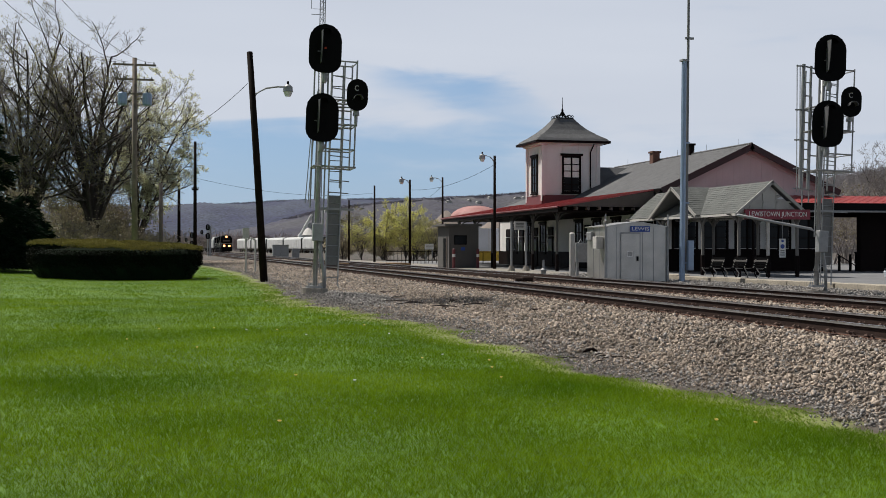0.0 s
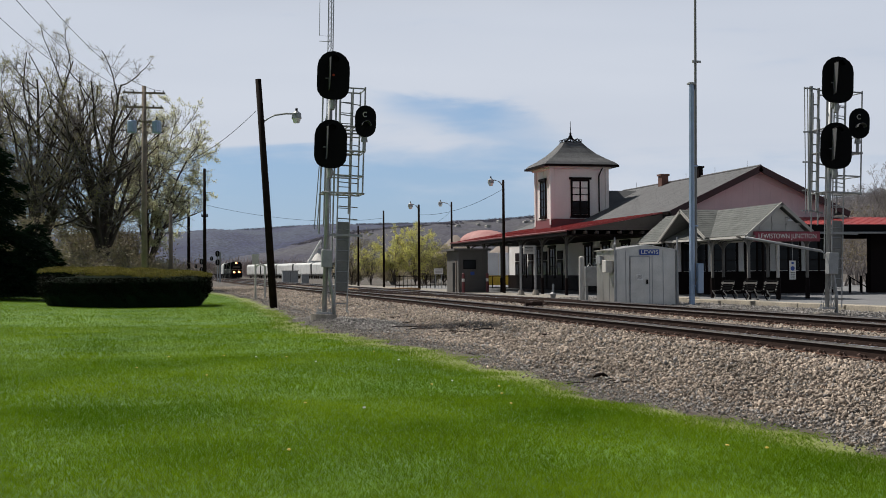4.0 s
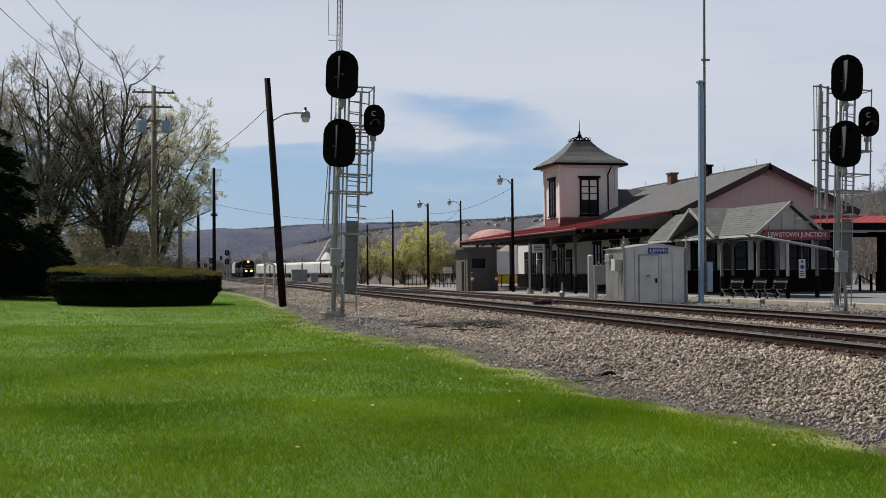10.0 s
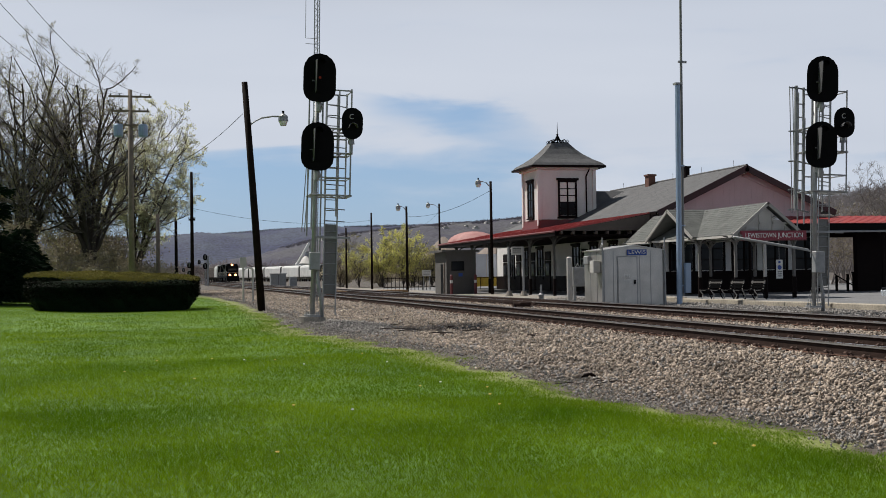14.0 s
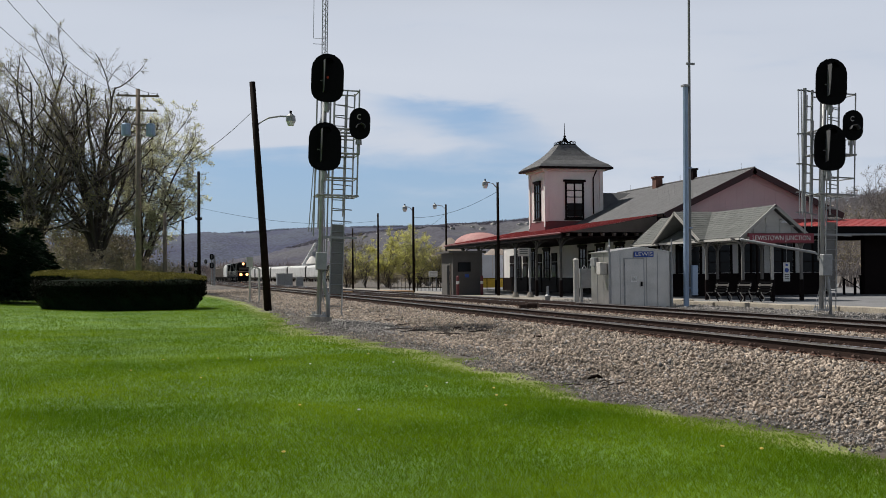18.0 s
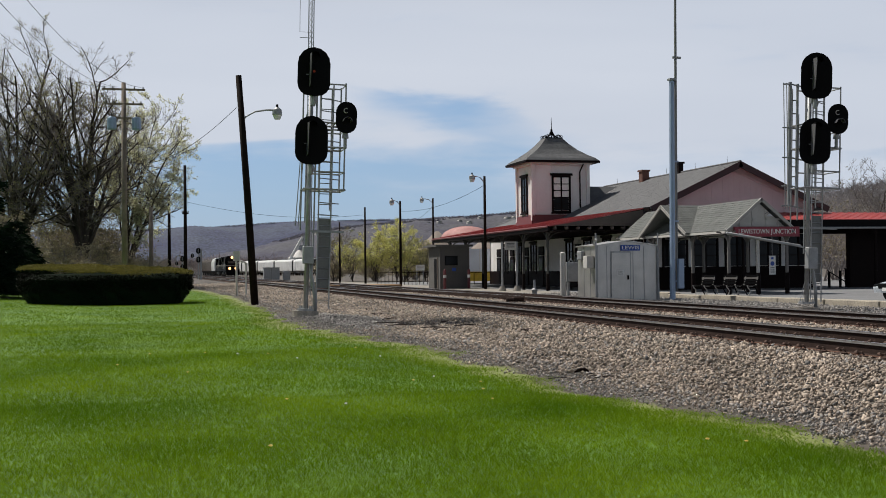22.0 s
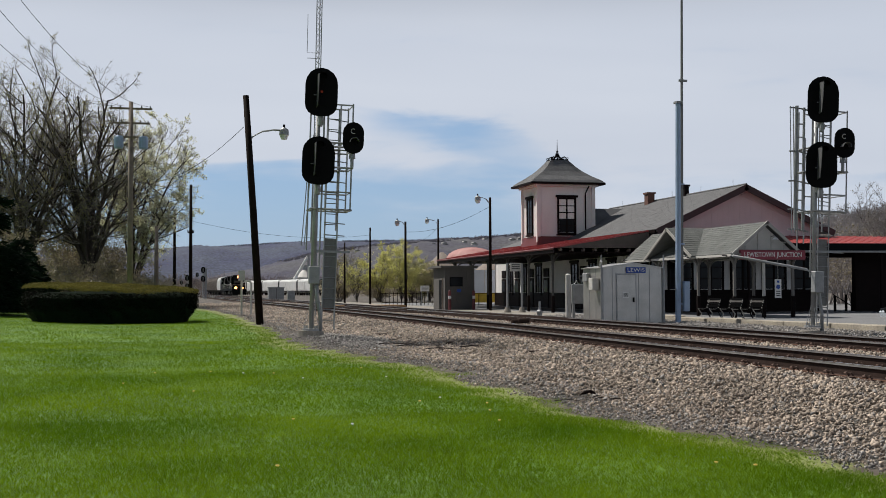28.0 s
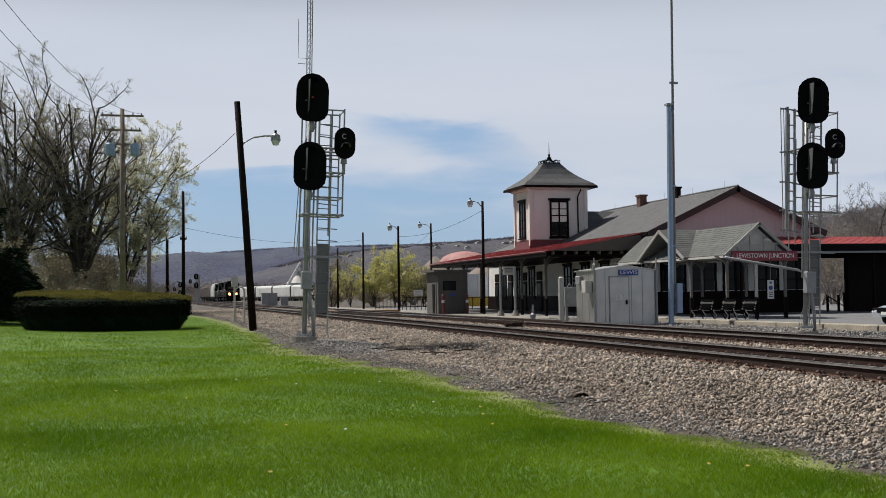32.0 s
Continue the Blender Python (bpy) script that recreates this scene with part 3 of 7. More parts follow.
def scatter_stones():
    """Broken ballast stones on the shoulder, between the rails and the tracks."""
    rng = np.random.default_rng(5)
    chip = np.array([(1, 0, 0), (-0.5, 0.87, 0.1), (-0.5, -0.87, -0.1), (0.1, 0, 0.8), (-0.1, 0, -0.8)]) * 1.1
    faces = np.array([(0, 1, 3), (1, 2, 3), (2, 0, 3), (1, 0, 4), (2, 1, 4), (0, 2, 4)])
    bands = [(8.5, 16, 640, 0.028), (16, 26, 420, 0.031), (26, 42, 230, 0.034), (42, 70, 85, 0.044), (70, 130, 26, 0.06)]
    allv, grey = [], []
    for y0, y1, dens, size in bands:
        k = int(18.7 * (y1 - y0) * dens)
        p = np.stack([rng.uniform(3.2, 21.9, k), rng.uniform(y0, y1, k)], -1)
        keep = p[:, 0] > edge_of_lawn(p[:, 1]) + 0.12 + np.abs(rng.normal(0, 0.22, k)) + 0.15 * np.sin(p[:, 1] * 1.3)
        # the strip before the platform is thinly strewn
        keep &= (p[:, 0] < 16.7) | ((p[:, 1] > 24) & (p[:, 1] < 58) & (rng.uniform(0, 1, k) < 0.55))
        for c in (NEAR, FAR):
            keep &= np.abs(np.abs(p[:, 0] - c) - 0.72) > 0.11
        # what the camera can never see lies beyond the picture's side
        keep &= p[:, 0] < 0.3 + 0.74 * p[:, 1]
        p = p[keep]
        k = len(p)
        s = size * (0.5 + 1.1 * rng.uniform(0, 1, (k, 1, 1)) ** 1.6) * rng.uniform(0.5, 1.3, (k, 1, 3))
        rim = p[:, 0] - edge_of_lawn(p[:, 1])
        s *= np.where(rim < 0.9, 0.66, 1.0)[:, None, None]
        v = chip[None] * s * rng.uniform(0.6, 1.3, (k, 5, 3))
        q = rng.normal(size=(k, 4))
        q /= np.linalg.norm(q, axis=1, keepdims=True)
        u, w = q[:, None, 1:], q[:, None, :1]
        v = v + 2 * np.cross(u, np.cross(u, v) + w * v)
        on_ties = (np.abs(p[:, 0] - NEAR) < 1.3) | (np.abs(p[:, 0] - FAR) < 1.3)
        z = height(p[:, 0], p[:, 1]) + rng.uniform(-0.012, 0.045, k) - np.where(on_ties, 0.012, 0.0)
        v += np.stack([p[:, 0], p[:, 1], z], -1)[:, None, :]
        allv.append(v)
        grey.append((((p[:, 0] - 4.9) / 1.7) ** 2 + ((p[:, 1] - 32.2) / 5.0) ** 2 < rng.uniform(0.5, 1.3, k)) | (rng.uniform(0, 1, k) < 0.12) | (p[:, 0] > 16.9) | (rim < rng.uniform(-0.2, 1.5, k)))
    v, g = np.concatenate(allv), np.concatenate(grey)
    for name, sel, m, label in (("ballast_stones", ~g, M["stone"], "brownish grey broken ballast stones beside the tracks"), ("grey_stones", g, M["stone_grey"], "clean grey stones round the signal's foot")):
        w = v[sel]
        k = len(w)
        f = (faces[None] + 5 * np.arange(k)[:, None, None]).reshape(-1, 3)
        tagged(new(name, mesh_from(name, w.reshape(-1, 3), f, m)), label, "ballast", kind="stuff")


# ---- tracks ----
def rail_profile():
    return [(-0.076, -0.186), (0.076, -0.186), (0.076, -0.174), (0.012, -0.155), (0.010, -0.05), (0.036, -0.038), (0.037, -0.008), (0.028, -0.001),
            (-0.028, -0.001), (-0.037, -0.008), (-0.036, -0.038), (-0.010, -0.05), (-0.012, -0.155), (-0.076, -0.174)]


def track(centre, y0, y1, name, label, ties_to):
    t = thing(name, Matrix.Translation((centre, 0, 0)), label, "railway track", kind="structure")
    for s in (-0.755, 0.755):
        ob = part("rail", prism(B(), [(s + p, q) for p, q in rail_profile()], "y", y0, y1), M["rust"], t, "rust-brown steel rail")
        part("rail_foot", box(B(), s - 0.079, s + 0.079, y0, y1, -0.183, -0.168), M["foot"], ob)
        for e in (-0.0385, 0.0355):
            part("rail_head_side", box(B(), s + e, s + e + 0.003, y0, y1, -0.032, -0.006), M["rail_side"], ob, "worn grey rail head")
        part("running_surface", box(B(), s - 0.027, s + 0.027, y0, y1, -0.001, 0.002), M["railtop"], ob, "bright worn rail head")
    tie = finish("tie", box(B(), -1.3, 1.3, -0.115, 0.115, -0.36, -0.185, 0.012), M["tie"])
    plate = B()
    for s in (-0.755, 0.755):
        box(plate, s - 0.18, s + 0.18, -0.095, 0.095, -0.187, -0.172)
        for dx in (-1, 1):          # a sprung clip each side of the rail
            loop = [(s + dx * 0.085, -0.05, -0.155), (s + dx * 0.13, -0.06, -0.115), (s + dx * 0.175, -0.02, -0.125), (s + dx * 0.175, 0.03, -0.125), (s + dx * 0.13, 0.06, -0.115), (s + dx * 0.085, 0.05, -0.155)]
            tube(plate, loop, 0.019, 5)
    plate_me = finish("tie_plate", plate, M["clip"])
    rng = random.Random(4)
    y = 8.0
    while y < ties_to:
        m = pose(rng.uniform(-0.05, 0.05), y + rng.uniform(-0.02, 0.02), rng.uniform(-0.012, 0.004), 0, 0, rng.uniform(-0.8, 0.8))
        ob = share("tie", tie, t, m)
        share("tie_plate", plate_me, ob)
        y += 0.505
    bm = B()
    while y < y1:
        box(bm, -1.3, 1.3, y - 0.115, y + 0.115, -0.3, -0.185)
        y += 0.505
    ob = part("far_ties", bm, M["tie"], t)
    ob["kind"] = "stuff"
    return t


def other_tracks():
    """A yard track at a slant, and the switch between the two main ones."""
    t = thing("yard_track", pose(0, 0, -0.35), "rusty siding running into the yard", "railway track", kind="structure")
    d = Vector((-14.5, 66, 0)).normalized()
    n = Vector((d.y, -d.x, 0))
    a, b = Vector((52, 284, 0)), Vector((12, 466, 0))
    for s in (-0.75, 0.75):
        bm = B()
        for w, z0, z1 in ((0.07, -0.18, -0.15), (0.035, -0.15, 0)):
            slab(bm, a + n * (s - w) + Vector((0, 0, z1)), a + n * (s + w) + Vector((0, 0, z1)), b + n * (s + w) + Vector((0, 0, z1)), b + n * (s - w) + Vector((0, 0, z1)), z1 - z0)
        part("rail", bm, M["rust"], t)
    t = thing("outer_track", pose(0, 0, 0), "rusty third track that leaves the main line beyond the platform", "railway track", kind="structure")
    P = [(FAR + (OUTER - FAR) * k * k * (3 - 2 * k), 165 + 65 * k) for k in [i / 16 for i in range(17)]] + [(OUTER, 440)]
    for s in (-0.755, 0.755):
        bm = B()
        for (xa, ya), (xb, yb) in zip(P, P[1:]):
            slab(bm, (xa + s - 0.035, ya, -0.004), (xa + s + 0.035, ya, -0.004), (xb + s + 0.035, yb, -0.004), (xb + s - 0.035, yb, -0.004), 0.17)
        part("rail", bm, M["rust"], t)
    # crossover rails between the main tracks
    t = thing("crossover", pose(0, 0, 0), "rusty crossover rails between the two main tracks", "railway track", kind="structure")
    for s in (-0.755, 0.755):
        bm = B()
        P = []
        for i in range(25):
            k = i / 24
            q = k * k * (3 - 2 * k)
            P.append((FAR + (NEAR - FAR) * q + s, 42 + 58 * k))
        top = B()
        for (xa, ya), (xb, yb) in zip(P, P[1:]):
            slab(bm, (xa - 0.035, ya, -0.004), (xa + 0.035, ya, -0.004), (xb + 0.035, yb, -0.004), (xb - 0.035, yb, -0.004), 0.10)
            slab(top, (xa - 0.03, ya, 0.0), (xa + 0.03, ya, 0.0), (xb + 0.03, yb, 0.0), (xb - 0.03, yb, 0.0), 0.004)
        part("running_surface", top, M["railtop"], part("rail", bm, M["rust"], t), "bright worn rail head")


def switch_machine():
    t = thing("switch_machine", pose(13.3, 41.0, -0.24) @ Matrix.Scale(0.72, 4), "dark rusty switch machine beside the rail", "switch machine")
    bm = box(B(), -0.45, 0.45, -0.32, 0.32, -0.12, 0.14, 0.03)
    part("base", bm, M["tie"], t)
    part("gearbox", box(B(), -0.28, 0.3, -0.25, 0.25, 0.14, 0.36, 0.05), M["rust"], t)
    part("motor", tube(B(), [(-0.6, 0, 0.2), (-0.2, 0, 0.2)], 0.13, 10), M["rust"], t)
    part("rod", tube(B(), [(-1.4, 0.3, 0.06), (0.3, 0.3, 0.06)], 0.03, 6), M["rust"], t)
    part("rod", tube(B(), [(-1.4, -0.3, 0.06), (0.3, -0.3, 0.06)], 0.03, 6), M["rust"], t)


# ---- signals ----
def stadium(w, h, n=8, low=0.75):
    """A signal's backing plate: round above, flatter below."""
    r = w / 2
    pts = [(r * math.cos(a), h / 2 - r + r * math.sin(a)) for a in [math.pi * i / n for i in range(n + 1)]]
    k = r * low
    pts += [(-r + k - k * math.cos(a), -h / 2 + k - k * math.sin(a)) for a in [math.pi / 2 * i / 4 for i in range(5)]]
    pts += [(r - k + k * math.sin(a), -h / 2 + k - k * math.cos(a)) for a in [math.pi / 2 * i / 4 for i in range(5)]]
    return pts


def signal_head(parent, x, y, z, lit, turn):
    """Backing plate, long visor, three lenses; faces -y."""
    plate = prism(B(), stadium(0.92, 1.37), "y", 0.0, 0.04)
    head = part("signal_head", plate, M["black"], parent, "black rounded backing with a long visor")
    head.matrix_local = pose(x, y, z, 0, 0, turn)
    part("lens_case", box(B(), -0.2, 0.2, 0.04, 0.3, -0.52, 0.52, 0.05), M["black"], head)
    visor = B()
    side = [(-0.02, 0.48), (-0.40, 0.45), (-0.34, -0.02), (-0.24, -0.42), (-0.02, -0.45)]
    part("visor_side", prism(B(), side, "x", -0.135, -0.12), M["hood"], head)
    top = [(0.135 * math.cos(math.pi * i / 8), 0.42 + 0.12 * math.sin(math.pi * i / 8)) for i in range(9)]
    top += [(x * 0.9, z - 0.016) for x, z in top[::-1]]
    prism(visor, top, "y", -0.26, -0.02)
    part("visor", visor, M["black"], head, "long black sheet-metal visor")
    part("visor_bracket", box(B(), -0.23, -0.12, -0.12, -0.10, -0.13, -0.10), M["hood"], head)
    for i, dz in enumerate((0.32, 0.0, -0.32)):
        bm = tube(B(), [(0, -0.03, dz), (0, 0.0, dz)], 0.105, 14)
        part("lens", bm, M["black"], head)
        if i == lit:
            part("lamp_spot", tube(B(), [(0, -0.034, dz), (0, -0.03, dz)], 0.036, 10), M["signal_red"], head, "dim red lamp")
    part("head_clamp", tube(B(), [(0, 0.16, -0.95), (0.03, 0.16, -0.80), (0.0, 0.16, -0.62)], [0.07, 0.10, 0.07], 8), M["galv"], head)
    return head


def aspect_board(parent, x, y, z, turn):
    head = part("letter_head", prism(B(), stadium(0.60, 0.90, 8, 0.95), "y", 0, 0.04), M["black"], parent, "black oval head with a small white C")
    head.matrix_local = pose(x, y, z, 0, 0, turn)
    part("lens_case", box(B(), -0.16, 0.16, 0.04, 0.26, -0.3, 0.3, 0.04), M["black"], head)
    lettering("letter", "C", 0.21, M["offwhite"], head, pose(-0.03, -0.012, 0.18), 0.006, 0.115)
    visor = B()
    arc = [math.pi * i / 8 for i in range(9)]
    prism(visor, [(0.13 * math.cos(a), -0.14 + 0.13 * math.sin(a)) for a in arc] + [(0.118 * math.cos(a), -0.14 + 0.118 * math.sin(a)) for a in arc[::-1]], "y", -0.26, 0.0)
    part("visor", visor, M["hood"], head)
    part("lens", tube(B(), [(0, -0.02, -0.14), (0, 0, -0.14)], 0.1, 12), M["black"], head)
    part("stub_post", tube(B(), [(0.0, 0.14, -0.85), (0.0, 0.14, -0.2)], 0.05, 8), M["galv"], head)
    part("clamp", tube(B(), [(0.0, 0.14, -0.58), (0.0, 0.14, -0.42)], [0.1, 0.08], 8), M["galv"], head)


def signal(m, mirrored, label, arm):
    """A colour-light mast: heads on the mast, ladder with guard cage and platforms beside it. Local x runs along world x."""
    t = thing("railway_signal", m, label, "railway signal", "signals at the station")
    part("footing", prism(B(), [(0.38 * math.cos(a), 0.38 * math.sin(a)) for a in [math.pi * i / 8 for i in range(16)]], "z", -0.35, 0.10 if mirrored > 0 else 0.0), M["concrete"], t, "round grey concrete footing")
    base = B()
    tube(base, [(0, 0, 0.1), (0, 0, 0.16)], 0.24, 12)
    for a in (0.4, 2.0, 3.6, 5.2):
        tube(base, [(0.2 * math.cos(a), 0.2 * math.sin(a), 0.1), (0.2 * math.cos(a), 0.2 * math.sin(a), 0.24)], 0.025, 6)
    for a in (0, 90, 180, 270):
        c, s = math.cos(radians(a)), math.sin(radians(a))
        slab(base, (0.07 * c, 0.07 * s, 0.75), (0.07 * c + 0.01 * s, 0.07 * s + 0.01 * c, 0.75), (0.24 * c + 0.01 * s, 0.24 * s + 0.01 * c, 0.16), (0.24 * c, 0.24 * s, 0.16), 0.012)
    part("base_flange", base, M["galv"], t)
    part("mast", tube(B(), [(0, 0, 0.1), (0, 0, 7.3)], [0.068, 0.062], 14), M["galv"], t, smooth=True)
    part("conduit", tube(B(), [(0.28, -0.05, -0.1), (0.24, -0.08, 0.5), (0.12, -0.1, 1.1), (0.10, -0.12, 1.45)], 0.052, 10), M["galv"], t, "bent grey cable conduit", True)
    part("junction_box", box(B(), -0.15, 0.15, -0.33, -0.09, *((1.42, 1.92) if mirrored > 0 else (1.12, 1.76)), 0.02), M["galv"], t, "grey cast junction box")
    for z, lit in ((6.84, 1), (4.90, 9)):
        signal_head(t, 0.02 if z > 6 else 0.0, -0.34, z, lit if mirrored > 0 else 9, 0 if mirrored > 0 else -13)
        part("head_arm", tube(B(), [(0, 0, z - 0.75), (0, -0.12, z - 0.8), (0, -0.2, z - 0.5)], 0.055, 8), M["galv"], t)
    aspect_board(t, 0.98 if mirrored > 0 else 0.78, -0.30, 5.60, 0 if mirrored > 0 else -13)
    # ladder behind the mast, its cage and the platforms
    lx, ly = 0.52, 0.35
    lad = part("ladder", tube(B(), [(lx - 0.18, ly, 0.15), (lx - 0.18, ly, 6.6)], 0.022, 6), M["galv"], t, "galvanised ladder")
    part("stile", tube(B(), [(lx + 0.18, ly, 0.15), (lx + 0.18, ly, 6.6)], 0.022, 6), M["galv"], lad)
    rung = finish("rung", tube(B(), [(lx - 0.18, ly, 0), (lx + 0.18, ly, 0)], 0.014, 5), M["galv"])
    for i in range(20):
        share("rung", rung, lad, Matrix.Translation((0, 0, 0.4 + 0.305 * i)))
    part("climb_guard", box(B(), lx - 0.165, lx + 0.165, ly + 0.03, ly + 0.045, 0.75, 2.75), M["guard"], t, "grey locked anti-climb panel")
    for z in (3.55, 4.75, 5.45):
        bm = B()
        tube(bm, [(-0.15, -0.1, z), (1.02, -0.1, z), (1.02, 0.75, z), (-0.15, 0.75, z), (-0.15, -0.1, z)], 0.028, 6)
        pf = part("platform", bm, M["galv"], t, "small galvanised grating platform")
        for k in range(6):
            part("grating_bar", box(B(), -0.1 + 0.2 * k, -0.07 + 0.2 * k, -0.1, 0.75, z - 0.015, z + 0.015), M["galv"], pf)
    for z in (4.05, 5.25, 6.55):
        part("guard_rail", tube(B(), [(0.1, -0.1, z), (0.98, -0.1, z), (0.98, 0.75, z), (0.1, 0.75, z)], 0.022, 6), M["galv"], t)
    ups = [(0.98, -0.1, 3.55, 6.6), (0.98, 0.75, 3.55, 6.6), (-0.12, 0.75, 2.4, 6.6), (-0.02, 0.55, 2.6, 5.8), (0.38, 0.75, 3.55, 6.55), (0.16, -0.1, 3.55, 6.55), (0.72, 0.75, 3.0, 6.55), (0.25, 0.6, 1.6, 6.4)]
    for x, y, z0, z1 in ups:
        part("upright", tube(B(), [(x, y, z0), (x, y, z1)], 0.024, 6), M["galv"], t)
    for z in (2.85, 3.2, 3.9, 4.4, 5.0, 5.85, 6.2):
        part("tie_bar", tube(B(), [(lx - 0.2, ly, z), (0.98, 0.75, z)], 0.016, 5), M["galv"], t)
    part("bracket", box(B(), -0.05, 1.05, 0.1, 0.14, 2.33, 2.39), M["galv"], t)
    if arm:
        # the boom seen at the platform-side mast, and its tall uprights
        part("boom", tube(B(), [(0, -0.05, 1.45), (-0.06, -0.06, 1.68), (-0.3, -0.1, 1.8), (-2.75, -0.2, 2.1)], 0.042, 8), M["galv"], t, "slanting galvanised boom", True)
        part("cage_post", tube(B(), [(-0.35, 0.5, 3.0), (-0.35, 0.5, 6.75)], 0.055, 8), M["galv"], t)
        part("cage_post", tube(B(), [(-0.13, 0.45, 3.0), (-0.13, 0.45, 6.7)], 0.04, 8), M["galv"], t)
        for x in (-0.63, -0.53):
            part("stay_rod", tube(B(), [(x + 0.12, 0.4, 2.9), (x, 0.4, 6.7)], 0.015, 5), M["galv"], t)
        for z in (3.0, 3.6, 4.45, 5.35, 6.66):
            part("hoop", tube(B(), [(-0.64, 0.4, z), (-0.35, 0.5, z + 0.03), (0.05, 0.4, z - 0.05)], 0.024, 5), M["galv"], t)
        for z in (3.9, 4.2, 5.0, 5.8, 6.2):
            part("hoop", tube(B(), [(-0.35, 0.5, z), (-0.13, 0.45, z)], 0.02, 5), M["galv"], t)
    else:
        for dx in (-0.16, -0.24):
            part("stay_rod", tube(B(), [(dx - 0.08, 0.3, 2.5), (dx + 0.08, 0.3, 5.7)], 0.014, 5), M["galv"], t)
    return t


# ---- station ----
def window(parent, x, y, z, w, h, face, rows=2, cols=2, name="window", frame_mat="dkbrown", head=True, sky_lit=0):
    """A sash window set in a wall that faces face ('-y' or '-x'); x, y, z: the middle of its sill line."""
    m = pose(x, y, z) if face == "-y" else pose(x, y, z, 0, 0, -90)
    f = B()
    t = 0.12
    box(f, -w / 2 - t, -w / 2, -0.07, 0.02, -t, h + t)
    box(f, w / 2, w / 2 + t, -0.07, 0.02, -t, h + t)
    box(f, -w / 2, w / 2, -0.07, 0.02, h, h + t)
    box(f, -w / 2, w / 2, -0.07, 0.02, -t, 0)
    ob = part(name, f, M[frame_mat], parent, "dark-framed sash window")
    ob.matrix_local = m
    if head:
        part("hood_mould", box(B(), -w / 2 - 0.24, w / 2 + 0.24, -0.14, 0.0, h + t, h + t + 0.16), M[frame_mat], ob)
    part("sill", box(B(), -w / 2 - 0.2, w / 2 + 0.2, -0.13, 0.0, -t - 0.09, -t), M[frame_mat], ob)
    cw, ch = w / cols, h / rows
    for i in range(cols):
        for j in range(rows):
            # the topmost rows get the pale see-through-sky colour
            part("pane", box(B(), -w / 2 + cw * i + 0.025, -w / 2 + cw * (i + 1) - 0.025, -0.022, -0.012, ch * j + 0.03, ch * (j + 1) - 0.03), M["sky_lit" if j >= rows - sky_lit else "glass"], ob)
    bars = B()
    for i in range(1, cols):
        box(bars, -w / 2 + cw * i - 0.055, -w / 2 + cw * i + 0.055, -0.05, 0.0, 0, h)
    for j in range(1, rows):
        box(bars, -w / 2, w / 2, -0.045, -0.004, ch * j - 0.03, ch * j + 0.03)
    part("glazing_bar", bars, M[frame_mat], ob)
    return ob


def battens(parent, face, at, a0, a1, z0, z1, step, material, w=0.035, d=0.016, top=None):
    """Upright battens of a board wall; each its own piece."""
    n = int((a1 - a0) / step)
    for i in range(n + 1):
        a = a0 + (a1 - a0) * i / n
        zt = top(a) if top else z1
        if zt - z0 < 0.1:
            continue
        bm = box(B(), a - w / 2, a + w / 2, at - d, at, z0, zt) if face == "-y" else box(B(), at - d, at, a - w / 2, a + w / 2, z0, zt)
        part("batten", bm, material, parent)


def shingles(bm, a, b, c, d, rows, cols, t=0.02, seed=1):
    """Courses of slates on a slope: a, b the eave; d, c the ridge above them."""
    a, b, c, d = (Vector(p) for p in (a, b, c, d))
    n = (b - a).cross(d - a).normalized()
    if n.z < 0:
        n = -n
    rng = random.Random(seed)
    for r in range(rows):
        v0, v1 = r / rows, (r + 1.12) / rows
        off = 0.5 * (r % 2)
        for k in range(-1, cols):
            u0, u1 = (k + off + 0.03) / cols, (k + 1 + off - 0.03) / cols
            u0, u1 = max(u0, 0), min(u1, 1)
            if u1 - u0 < 0.2 / cols:
                continue
            def at(u, v):
                v = min(v, 1)
                return (a.lerp(b, u)).lerp(d.lerp(c, u), v)
            lift = t * rng.uniform(0.8, 1.5)
            q = [at(u0, v0) + n * lift, at(u1, v0) + n * lift, at(u1, v1) + n * 0.004, at(u0, v1) + n * 0.004]
            low = [at(u0, v0), at(u1, v0)]
            vs = [bm.verts.new(p) for p in q + low]
            bm.faces.new(vs[:4])
            bm.faces.new((vs[4], vs[5], vs[1], vs[0]))
    return bm


PLAT = -0.26


def post(parent, x, y, z0, z1, brace=0.7, low="dkbrown", up="offwhite", dirs=((1, 0), (-1, 0), (0, 1), (0, -1)), r=0.065):
    p = part("post", box(B(), x - r, x + r, y - r, y + r, z0 + 1.0, z1, 0.02), M[up], parent, "painted timber post, dark below")
    part("post_foot", box(B(), x - r - 0.02, x + r + 0.02, y - r - 0.02, y + r + 0.02, z0, z0 + 1.0, 0.02), M[low], p)
    for dx, dy in dirs:
        bm = B()
        pts = [(x + dx * brace * (1 - math.cos(a)), y + dy * brace * (1 - math.cos(a)), z1 - brace + brace * math.sin(a)) for a in [math.pi / 2 * i / 5 for i in range(6)]]
        tube(bm, pts, 0.05, 5)
        part("brace", bm, M[up], p)
    return p


